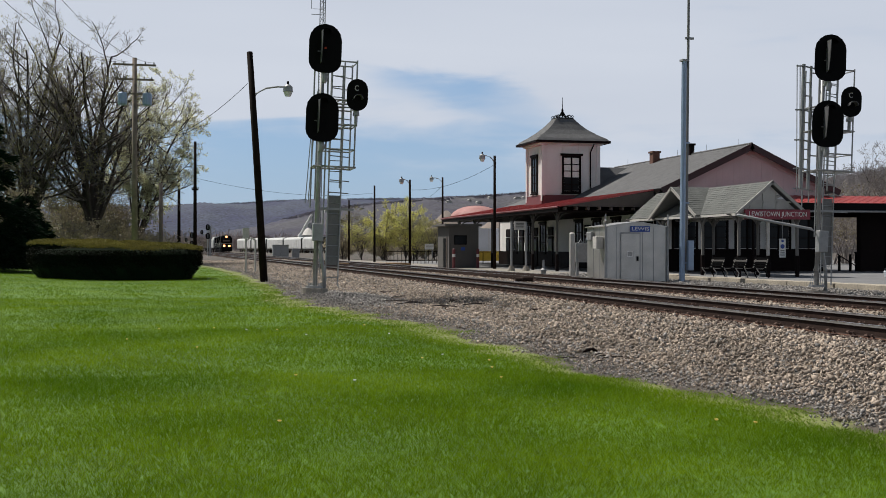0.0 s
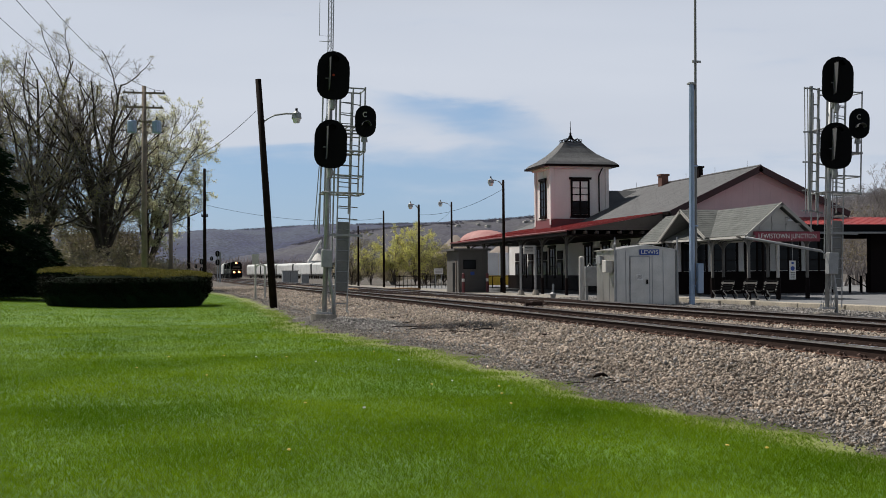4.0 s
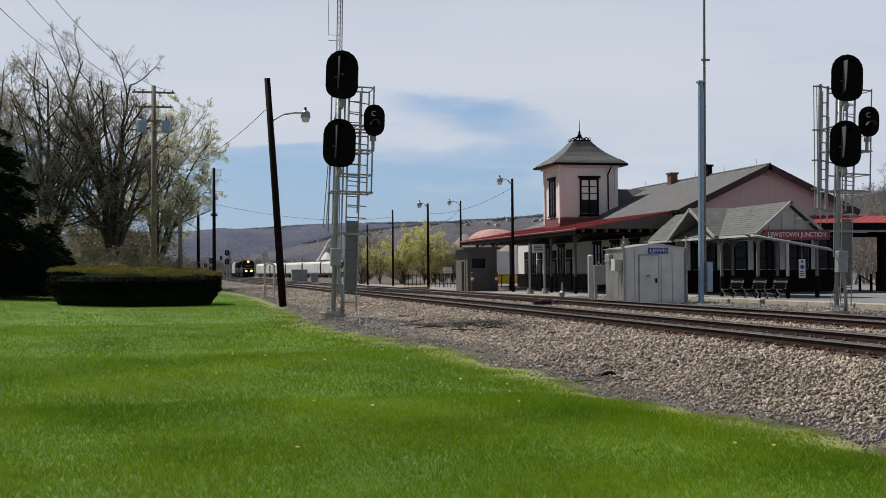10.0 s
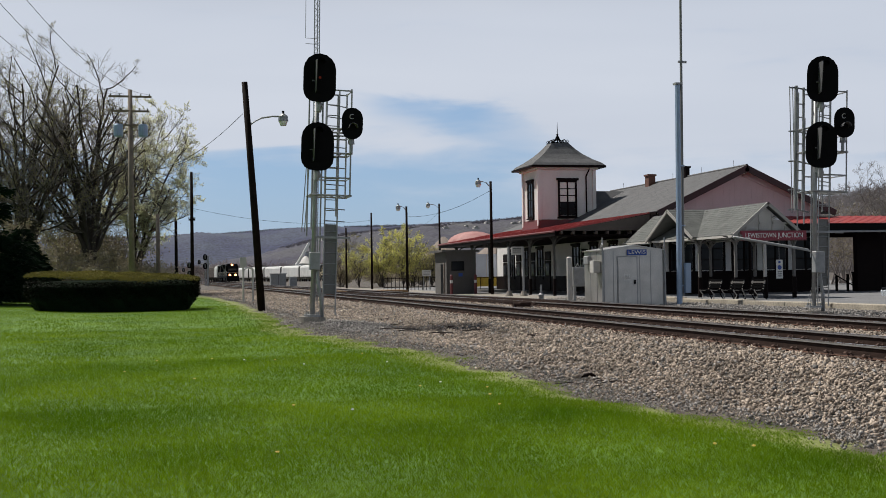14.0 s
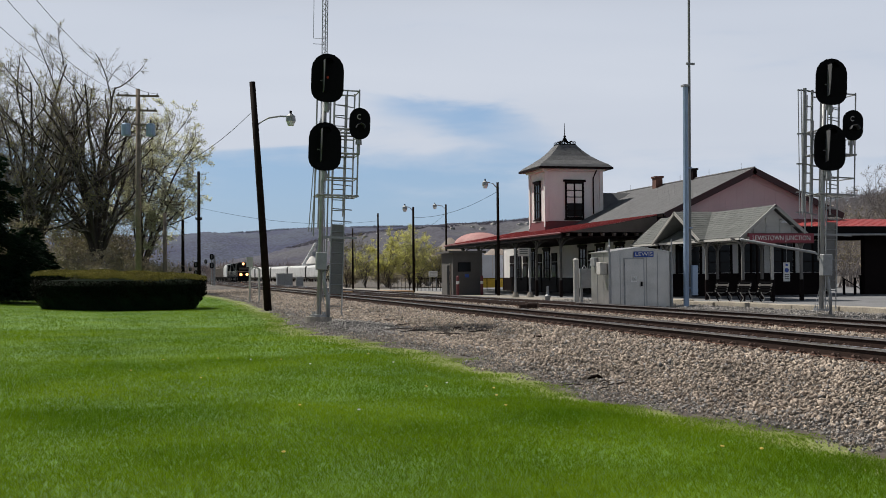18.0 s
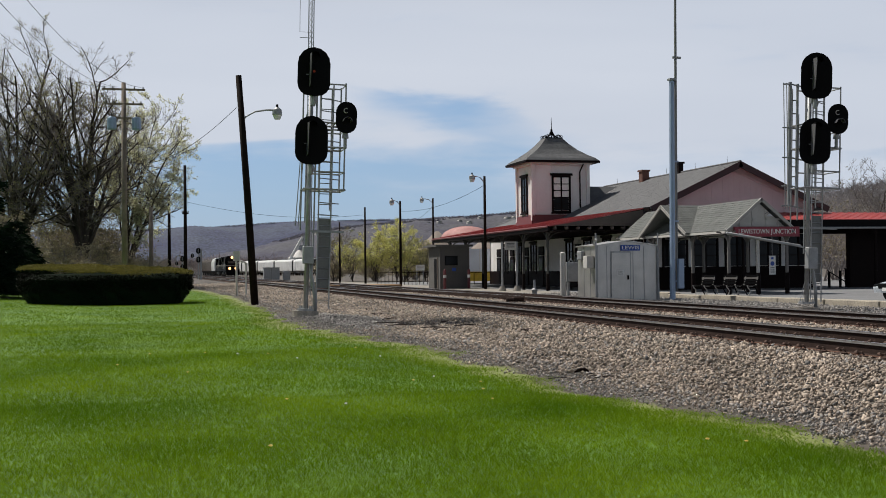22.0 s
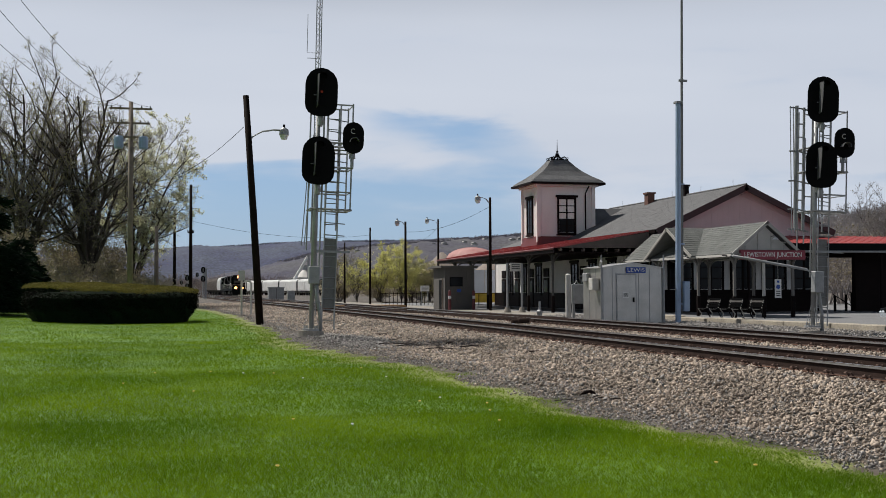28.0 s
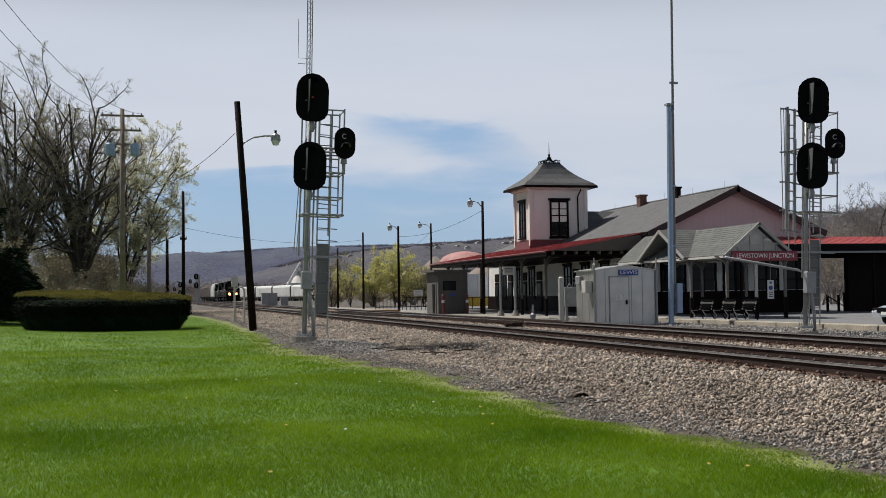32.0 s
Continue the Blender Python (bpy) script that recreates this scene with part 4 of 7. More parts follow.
def station():
    t = thing("station_building", pose(0, 0, 0), "pink timber railway station with a tower and grey slate roof", "station")
    x0, x1, y0, y1 = 28.7, 38.9, 61.9, 82.0
    rx, ez, rz = 33.75, 4.72, 7.22          # ridge and eave
    # walls: long wall to the track, gable wall
    w = B()
    box(w, x0, x0 + 0.25, y0 + 0.25, y1, PLAT, ez)
    part("wall", w, M["cream"], t, "cream board wall over a dark dado")
    part("dado", box(B(), x0 - 0.04, x0 + 0.001, y0, y1, PLAT, 0.85), M["dkbrown"], t, "dark brown dado")
    g = prism(B(), [(x0, PLAT), (x1, PLAT), (x1, ez), (rx, rz - 0.15), (x0, ez)], "y", y0, y0 + 0.25)
    gw = part("gable_wall", g, M["pink"], t, "pink board-and-batten gable wall")
    battens(gw, "-y", y0, x0 + 0.2, x1 - 0.2, 3.9, ez, 0.36, M["pink"], 0.03, 0.008, top=lambda a: rz - 0.25 - abs(a - rx) * 0.535)
    part("dado", box(B(), x0, x1, y0 - 0.04, y0 - 0.001, PLAT, 1.05), M["dkbrown"], t)
    part("back_wall", box(B(), x1 - 0.25, x1, y0 + 0.25, y1, PLAT, ez), M["pink"], t)
    part("end_wall", prism(B(), [(x0 + 0.25, PLAT), (x1 - 0.25, PLAT), (x1 - 0.25, ez), (rx, rz - 0.15), (x0 + 0.25, ez)], "y", y1 - 0.25, y1), M["pink"], t)
    # main roof
    o = 0.72
    e0, e1 = x0 - o, x1 + o
    zz = ez - 0.18
    roof = B()
    slab(roof, (e0, y0 - 0.6, zz), (e0, y1 + 0.3, zz), (rx, y1 + 0.3, rz), (rx, y0 - 0.6, rz), 0.14)
    slab(roof, (e1, y0 - 0.6, zz), (e1, y1 + 0.3, zz), (rx, y1 + 0.3, rz), (rx, y0 - 0.6, rz), 0.14)
    rf = part("roof", roof, M["shingle"], t, "grey slate gable roof")
    sh = shingles(B(), (e0, y0 - 0.6, zz), (e0, y1 + 0.3, zz), (rx, y1 + 0.3, rz), (rx, y0 - 0.6, rz), 26, 60, 0.006)
    ob = part("slating", sh, M["shingle"], rf)
    ob["kind"] = "stuff"
    part("ridge_cap", tube(B(), [(rx, y0 - 0.6, rz + 0.02), (rx, y1 + 0.3, rz + 0.02)], 0.07, 6), M["shingle"], rf)
    for k in range(5):
        y = y0 + 1 + 4.2 * k
        part("lightning_rod", tube(B(), [(rx, y, rz), (rx, y, rz + 0.45)], 0.012, 4), M["galv"], rf)
    for e in (e0, e1):
        part("bargeboard", slab(B(), (e, y0 - 0.64, zz + 0.03), (e, y0 - 0.56, zz + 0.03), (rx, y0 - 0.56, rz + 0.03), (rx, y0 - 0.64, rz + 0.03), 0.36), M["bargeboard"], t, "dark maroon bargeboard")
    for e in (e0, e1):
        s = 1 if e > rx else -1
        part("inner_trim", slab(B(), (rx + s * 5.1, y0 - 0.05, ez - 0.05), (rx + s * 5.1, y0 - 0.01, ez - 0.05), (rx, y0 - 0.01, rz - 0.47), (rx, y0 - 0.05, rz - 0.47), 0.12), M["pink"], t)
    part("eave_board", box(B(), e0 - 0.03, e0 + 0.05, y0 - 0.5, y1, zz - 0.2, zz - 0.02), M["dkbrown"], t)
    ch = part("chimney", box(B(), 33.2, 33.7, 74.0, 74.6, 6.6, 7.7), M["brick"], t, "red brick chimney")
    part("chimney_cap", box(B(), 33.13, 33.77, 73.93, 74.67, 7.7, 7.82), M["brick"], ch)
    ch = part("chimney", box(B(), 33.6, 33.9, 69.1, 69.4, 6.6, 7.8), M["dkbrown"], t, "thin dark chimney")
    part("chimney_cap", box(B(), 33.53, 33.97, 69.03, 69.47, 7.8, 7.92), M["dkbrown"], ch)
    # wing behind the tower
    wx0, wx1, wy1 = 28.7, 37.0, 96.0
    part("wing_wall", box(B(), wx0, wx0 + 0.25, y1, wy1, PLAT, 4.3), M["cream"], t)
    part("wing_dado", box(B(), wx0 - 0.04, wx0 + 0.001, y1, wy1, PLAT, 0.85), M["dkbrown"], t)
    part("wing_end", box(B(), wx0, wx1, wy1 - 0.2, wy1, PLAT, 4.3), M["cream"], t)
    wr = B()
    slab(wr, (wx0 - 0.5, y1 - 1, 4.3), (wx0 - 0.5, wy1 + 0.4, 4.3), (33, wy1 - 2, 6.2), (33, y1 - 1, 6.2), 0.12)
    slab(wr, (wx1 + 0.5, y1 - 1, 4.3), (wx1 + 0.5, wy1 + 0.4, 4.3), (33, wy1 - 2, 6.2), (33, y1 - 1, 6.2), 0.12)
    slab(wr, (wx0 - 0.5, wy1 + 0.4, 4.3), (wx1 + 0.5, wy1 + 0.4, 4.3), (33.01, wy1 - 2, 6.2), (33, wy1 - 2, 6.2), 0.12)
    part("wing_roof", wr, M["shingle"], t, "grey slate wing roof")
    # cross roof that ties the tower in
    cr = B()
    slab(cr, (29.6, 76.4, 5.2), (33.7, 76.4, 5.2), (33.7, 78.3, 6.95), (29.6, 78.3, 6.95), 0.12)
    slab(cr, (29.6, 80.2, 5.2), (33.7, 80.2, 5.2), (33.7, 78.3, 6.95), (29.6, 78.3, 6.95), 0.12)
    part("cross_roof", cr, M["shingle"], t, "grey slate cross roof")
    # doors and windows of the long wall
    for k, y in enumerate((63.0, 64.5, 66.2, 67.9, 69.6, 71.3, 73.0, 74.7, 76.4, 82.4, 84.2, 86.0, 87.8, 89.6, 91.4, 93.2)):
        if k % 2:
            d = part("door", box(B(), x0 - 0.09, x0 + 0.02, y - 0.55, y + 0.55, PLAT, 2.0), M["dkbrown"], t, "dark panelled door")
            part("door_glass", box(B(), x0 - 0.10, x0 - 0.085, y - 0.38, y + 0.38, 0.9, 1.8), M["glass"], d)
            part("transom", box(B(), x0 - 0.09, x0 + 0.02, y - 0.55, y + 0.55, 2.05, 2.7), M["dkbrown"], d)
        else:
            window(t, x0 - 0.01, y, 0.86, 1.15, 2.0, "-x", 3, 2)
    for x in (29.75, 31.7, 33.75, 35.8, 37.8):
        window(t, x, y0 - 0.01, 1.06, 1.4, 1.95, "-y", 3, 2)
    part("lower_gable_wall", box(B(), x0 + 0.05, x1 - 0.05, y0 - 0.012, y0 - 0.002, 1.05, 3.2), M["cream"], t, "cream boards under the canopy")
    part("notice_board", box(B(), x0 - 0.08, x0 - 0.03, 66.8, 67.2, 1.0, 1.9), M["white"], t, "white notice board")
    tower(t)
    canopy(t, x0, y0)


def tower(t):
    a0, a1, b0, b1 = 26.05, 30.15, 76.55, 79.95
    z0, ze = 3.9, 8.35
    bm = B()
    box(bm, a0, a1, b0, b1, z0, ze)
    tw = part("tower", bm, M["cream"], t, "pale pink square tower with corner boards")
    part("tower_skirt", prism(B(), [(a0 - 0.22, z0 - 0.2), (a1 + 0.1, z0 - 0.2), (a1 + 0.03, z0 + 0.92), (a0 - 0.06, z0 + 0.92)], "y", b0 - 0.12, b1 + 0.1), M["maroon"], tw, "maroon flared skirt")
    part("tower_skirt", box(B(), a0 - 0.05, a1, b0 - 0.14, b1, z0 - 0.2, z0 + 0.86), M["maroon"], tw)
    for x, y in ((a0, b0), (a1, b0), (a0, b1)):
        part("corner_board", box(B(), x - 0.12, x + 0.12, y - 0.12, y + 0.12, z0 + 0.5, ze), M["cream"], tw)
    battens(tw, "-y", b0, a0 + 0.25, a1 - 0.25, z0 + 0.56, ze, 1.15, M["cream"])
    battens(tw, "-x", a0, b0 + 0.25, b1 - 0.25, z0 + 0.56, ze, 1.15, M["cream"])
    window(tw, 28.15, b0 - 0.03, 5.1, 1.15, 2.35, "-y", 5, 2, sky_lit=3)
    window(tw, a0 - 0.03, 78.25, 5.1, 1.0, 2.35, "-x", 4, 2)
    part("cornice", box(B(), a0 - 0.25, a1 + 0.25, b0 - 0.25, b1 + 0.25, ze - 0.02, ze + 0.14), M["cream"], tw)
    # bell-cast roof: rings of a square that shrink along a sweeping curve
    cx, cy = (a0 + a1) / 2, (b0 + b1) / 2
    hx, hy = (a1 - a0) / 2, (b1 - b0) / 2
    prof = [(0.64, 0.0), (0.64, 0.14), (0.46, 0.32), (0.52, 0.64), (0.28, 1.0), (0.04, 1.42), (-0.35, 1.9)]
    def roofring(k):
        o, z = prof[k]
        fx = hx + o if k < 6 else 0.60
        fy = hy + o if k < 6 else 0.52
        if k == 5:
            fx, fy = hx * 0.50, hy * 0.5
        if k == 4:
            fx, fy = hx * 0.72, hy * 0.72
        if k == 3:
            fx, fy = hx * 0.97, hy * 0.97
        return [(cx - fx, cy - fy, ze + 0.12 + z), (cx + fx, cy - fy, ze + 0.12 + z), (cx + fx, cy + fy, ze + 0.12 + z), (cx - fx, cy + fy, ze + 0.12 + z)]
    rb, sb = B(), B()
    for k in range(6):
        lo, hi = roofring(k), roofring(k + 1)
        for i in range(4):
            j = (i + 1) % 4
            rb.faces.new([rb.verts.new(p) for p in (lo[i], lo[j], hi[j], hi[i])])
            if k:
                shingles(sb, lo[i], lo[j], hi[j], hi[i], 5, 26 - 3 * k, 0.005, k * 4 + i)
    rb.faces.new([rb.verts.new(p) for p in roofring(6)])
    rb.faces.new([rb.verts.new(p) for p in roofring(0)][::-1])
    r = part("tower_roof", rb, M["shingle"], tw, "bell-cast grey slate tower roof")
    ob = part("slating", sb, M["shingle"], r)
    ob["kind"] = "stuff"
    fa = B()
    lo = roofring(0)
    for i in range(4):
        j = (i + 1) % 4
        (xa, ya, za), (xb, yb, zb) = lo[i], lo[j]
        tube(fa, [(xa, ya, za + 0.06), (xb, yb, zb + 0.06)], 0.10, 4)
    part("gutter", fa, M["dkbrown"], tw, "dark eave gutter")
    zt = ze + 0.12 + 1.9
    cr = B()
    tube(cr, [(cx - 0.62, cy - 0.54, zt), (cx + 0.62, cy - 0.54, zt), (cx + 0.62, cy + 0.54, zt), (cx - 0.62, cy + 0.54, zt), (cx - 0.62, cy - 0.54, zt)], 0.04, 5)
    for sx in (-1, 1):
        for sy in (-1, 1):
            rise = [(cx + sx * (0.55 - 0.51 * k), cy + sy * (0.48 - 0.45 * k), zt + 0.08 + 0.12 * math.sin(6.283 * k) + 0.42 * k * k) for k in (0, 0.14, 0.28, 0.42, 0.56, 0.7, 0.85, 1.0)]
            tube(cr, rise, [0.03, 0.04, 0.05, 0.045, 0.04, 0.045, 0.05, 0.06], 5)
            for r, q, h in ((0.09, 0.55, 0.12), (0.06, 0.32, 0.09)):
                curl = [(cx + sx * (q + r * math.cos(a)), cy + sy * (q + r * math.cos(a)) * 0.81, zt + h + r * math.sin(a)) for a in [math.pi * 2 * i / 8 for i in range(9)]]
                tube(cr, curl, 0.026, 4)
    part("iron_cresting", cr, M["black"], tw, "scrolled black iron cresting")
    part("finial", tube(B(), [(cx, cy, zt), (cx, cy, zt + 0.55), (cx, cy, zt + 0.62), (cx, cy, zt + 0.7), (cx, cy, zt + 1.55)], [0.05, 0.05, 0.11, 0.035, 0.012], 8), M["black"], tw)
    part("downpipe", tube(B(), [(29.75, 76.3, ze + 0.05), (29.55, 76.48, ze - 0.5), (29.55, 76.48, 6.1), (29.55, 76.48, 5.3)], 0.05, 6), M["dkbrown"], tw)
    hood = B()
    slab(hood, (28.0, 76.3, 4.15), (28.0, 75.4, 4.0), (30.4, 75.4, 5.4), (30.4, 76.5, 5.6), 0.15)
    part("flashing", hood, M["dkbrown"], tw)


def canopy(t, x0, y0):
    """Red metal canopy along the platform and round the gable end, on posts."""
    e, ze, zw = 22.1, 3.5, 4.52
    ya, yb = 62.2, 90.0
    yg = 57.6
    c = B()
    slab(c, (e, ya, ze), (e, yb, ze), (28.0, yb, zw), (28.0, ya, zw), 0.06)
    cn = part("canopy", c, M["redroof"], t, "red sheet-metal platform canopy")
    for k in range(55):
        y = ya + (yb - ya) * k / 54
        part("seam", tube(B(), [(e, y, ze + 0.01), (27.9, y, zw)], 0.018, 4), M["redroof"], cn)
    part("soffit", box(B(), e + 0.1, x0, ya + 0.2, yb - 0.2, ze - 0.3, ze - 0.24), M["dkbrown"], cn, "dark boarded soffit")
    part("fascia", box(B(), e - 0.03, e + 0.06, ya, yb, ze - 0.32, ze - 0.02), M["dkbrown"], cn)
    part("gutter", tube(B(), [(e - 0.06, ya, ze - 0.06), (e - 0.06, yb, ze - 0.06)], 0.06, 6), M["maroon"], cn)
    part("end_panel", prism(B(), [(e + 0.1, ze - 0.02), (27.95, ze - 0.02), (27.95, zw - 0.1)], "y", ya + 0.03, ya + 0.09), M["post_brown"], cn, "brown boarded canopy end")
    for k in range(8):
        x = e + 0.35 + 0.7 * k
        part("rafter_tail", box(B(), x, x + 0.09, ya - 0.12, ya + 0.4, ze - 0.22, ze - 0.06), M["post_brown"], cn)
    # round far end
    dome = B()
    n, cx, cy, R = 12, 25.6, yb + 0.6, 2.0
    rows = [[(cx + R * math.cos(a) * math.cos(q), cy + 2.0 + 3.2 * math.sin(a) * math.cos(q) , 3.62 + 1.02 * math.sin(q)) for a in [math.pi * 2 * i / 24 for i in range(24)]] for q in [math.pi / 2 * j / 6 for j in range(7)]]
    vs = [[dome.verts.new(p) for p in r] for r in rows[:-1]] + [[dome.verts.new((cx, cy + 2.0, 4.64))] * 24]
    for j in range(6):
        for i in range(24):
            q = [vs[j][i], vs[j][(i + 1) % 24], vs[j + 1][(i + 1) % 24], vs[j + 1][i]]
            dome.faces.new(q if j < 5 else q[:3])
    part("round_end", dome, M["redfade"], cn, "faded red domed end of the canopy", True)
    ringb = B()
    tube(ringb, [(cx + (R + 0.1) * math.cos(math.pi * i / 12), cy + 2 + 3.3 * math.sin(math.pi * i / 12), 3.5) for i in range(25)], 0.14, 5)
    part("round_fascia", ringb, M["redfade"], cn)
    for y in (64.0, 68.5, 73.0, 77.5, 82.0, 86.5):
        post(cn, e + 0.55, y, PLAT, ze - 0.3, 0.8, up="greygreen", dirs=((1, 0), (0, 1), (0, -1)))
    # canopy round the gable end, reaching on over the yard
    s = B()
    slab(s, (30.1, yg, 3.63), (47.5, yg, 3.68), (47.5, y0 - 0.02, 4.25), (30.1, y0 - 0.02, 4.25), 0.06)
    cs = part("end_canopy", s, M["redroof"], t, "red sheet-metal canopy across the gable end")
    for k in range(32):
        x = 30.2 + 17 * k / 31
        part("seam", tube(B(), [(x, yg, 3.66), (x, y0 - 0.1, 4.27)], 0.018, 4), M["redroof"], cs)
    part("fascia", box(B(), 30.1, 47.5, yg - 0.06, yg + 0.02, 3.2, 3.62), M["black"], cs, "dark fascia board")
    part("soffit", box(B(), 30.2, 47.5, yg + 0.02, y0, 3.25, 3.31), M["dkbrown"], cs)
    part("gutter", tube(B(), [(30.1, yg - 0.1, 3.16), (47.5, yg - 0.1, 3.18)], 0.06, 6), M["galv"], cs)
    for x in (32.0, 36.0, 40.4):
        post(cs, x, yg + 0.4, PLAT, ze - 0.3, 0.6, up="dkbrown", dirs=((1, 0), (-1, 0)))
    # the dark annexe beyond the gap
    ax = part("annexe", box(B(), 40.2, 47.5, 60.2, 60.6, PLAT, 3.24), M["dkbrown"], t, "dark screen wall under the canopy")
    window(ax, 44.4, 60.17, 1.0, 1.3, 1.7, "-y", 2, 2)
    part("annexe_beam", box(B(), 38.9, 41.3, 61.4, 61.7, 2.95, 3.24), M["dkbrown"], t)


def shelter():
    t = thing("platform_shelter", pose(0, 0, 0), "open timber shelter with green-grey shingles and a maroon sign", "shelter")
    ex0, ex1, rx = 26.1, 29.85, 27.97
    ya, yb = 48.9, 61.75
    ze, zr = 2.74, 4.25
    r = B()
    slab(r, (ex0, ya, ze), (ex0, yb, ze), (rx, yb, zr), (rx, ya, zr), 0.08)
    slab(r, (ex1, ya, ze), (ex1, yb, ze), (rx, yb, zr), (rx, ya, zr), 0.08)
    rf = part("roof", r, M["shingle_green"], t, "weathered green-grey shingle roof")
    sh = shingles(B(), (ex0, ya, ze), (ex0, yb, ze), (rx, yb, zr), (rx, ya, zr), 14, 60, 0.012, 3)
    ob = part("shingling", sh, M["shingle_green"], rf)
    ob["kind"] = "stuff"
    # cross gable to the track
    ca, cb, cp = 52.5, 58.2, 55.35
    xf = 25.85
    g = B()
    slab(g, (xf, ca, ze), (rx, ca, ze), (rx, cp, zr + 0.02), (xf, cp, zr + 0.02), 0.08)
    slab(g, (xf, cb, ze), (rx, cb, ze), (rx, cp, zr + 0.02), (xf, cp, zr + 0.02), 0.08)
    part("cross_gable", g, M["shingle_green"], t, "shingled cross gable facing the track")
    sh = shingles(B(), (xf, ca, ze), (rx, ca, ze), (rx, cp, zr + 0.02), (xf, cp, zr + 0.02), 14, 10, 0.012, 4)
    ob = part("shingling", sh, M["shingle_green"], rf)
    ob["kind"] = "stuff"
    for y in (ca, cb):
        part("bargeboard", slab(B(), (xf - 0.05, y, ze), (xf + 0.03, y, ze), (xf + 0.03, cp, zr + 0.03), (xf - 0.05, cp, zr + 0.03), 0.14), M["dim_trim"], t, "grey-white bargeboard")
    for x in (ex0, ex1):
        part("bargeboard", slab(B(), (x, ya - 0.05, ze + 0.01), (x, ya + 0.03, ze + 0.01), (rx, ya + 0.03, zr + 0.04), (rx, ya - 0.05, zr + 0.04), 0.14), M["dim_trim"], t, "grey-white bargeboard")
        part("eave_trim", box(B(), x - 0.04, x + 0.04, ya, yb, ze - 0.13, ze - 0.02), M["offwhite"], t)
    pan = part("gable_panel", prism(B(), [(ex0 + 0.45, ze + 0.12), (ex1 - 0.45, ze + 0.12), (rx, zr - 0.2)], "y", ya + 0.25, ya + 0.31), M["offwhite"], t, "boarded gable with framed panels")
    for x in (-1.0, -0.35, 0.35, 1.0):
        part("panel_frame", box(B(), rx + x - 0.04, rx + x + 0.04, ya + 0.21, ya + 0.25, ze + 0.12, zr - 0.25 - abs(x) * 0.8), M["offwhite"], pan)
    part("panel_frame", box(B(), rx - 1.2, rx + 1.2, ya + 0.21, ya + 0.25, ze + 0.5, ze + 0.58), M["offwhite"], pan)
    lamp = part("gable_lamp", tube(B(), [(rx + 0.3, ya + 0.2, 3.55), (rx + 0.3, ya - 0.1, 3.6), (rx + 0.3, ya - 0.2, 3.5)], 0.02, 5), M["galv"], t)
    part("lamp_shade", tube(B(), [(rx + 0.3, ya - 0.2, 3.5), (rx + 0.3, ya - 0.2, 3.4)], [0.04, 0.16], 10), M["white"], lamp)
    beam = part("tie_beam", box(B(), ex0 + 0.1, ex1 - 0.1, ya + 0.15, ya + 0.35, ze - 0.12, ze + 0.1), M["offwhite"], t)
    for x in (ex0 + 0.35, ex1 - 0.35):
        part("wall_plate", box(B(), x - 0.09, x + 0.09, ya + 0.35, yb - 0.2, ze - 0.02, ze + 0.16), M["offwhite"], t)
    for y in (49.3, 53.0, 57.8, 61.3):
        for x in (ex0 + 0.35, ex1 - 0.35):
            # side posts have the shade in their paint; the front middle one stays light
            post(t, x, y, PLAT, ze - 0.05, 0.62, up="dim_post")
    post(t, rx, 49.3, PLAT, ze - 0.08, 0.55, up="offwhite", dirs=((1, 0), (-1, 0)))
    part("ceiling", box(B(), ex0 + 0.3, ex1 - 0.3, ya + 0.5, yb - 0.2, ze + 0.17, ze + 0.2), M["greygreen"], t)
    s = thing("station_sign", pose(rx + 0.2, ya - 0.14, 2.68), "maroon name board lettered in white on the shelter's gable", "sign")
    part("board", box(B(), -1.68, 1.68, -0.02, 0.03, -0.2, 0.2), M["sign_red"], s)
    part("board_frame", box(B(), -1.72, 1.72, 0.03, 0.06, -0.24, 0.24), M["maroon"], s)
    lettering("lettering", "LEWISTOWN JUNCTION", 0.32, M["white"], s, pose(0, -0.024, 0), 0.006, 2.98)
    s = thing("hanging_sign", pose(28.9, 49.6, 1.1), "small white notice with a blue panel under the shelter", "sign")
    part("board", box(B(), -0.17, 0.17, -0.01, 0.01, -0.45, 0.45), M["white"], s)
    part("blue_panel", tube(B(), [(0, -0.016, 0.08), (0, -0.011, 0.08)], 0.11, 12), M["sign_blue"], s)
    part("blue_panel", box(B(), -0.06, 0.06, -0.016, -0.011, 0.28, 0.38), M["sign_blue"], s)
    for z in (-0.15, -0.25, -0.35):
        part("text_bar", box(B(), -0.11, 0.11, -0.015, -0.011, z, z + 0.04), M["greygreen"], s)
    part("hanger", tube(B(), [(0, 0, 0.45), (0, 0, 1.6)], 0.012, 4), M["galv"], s)


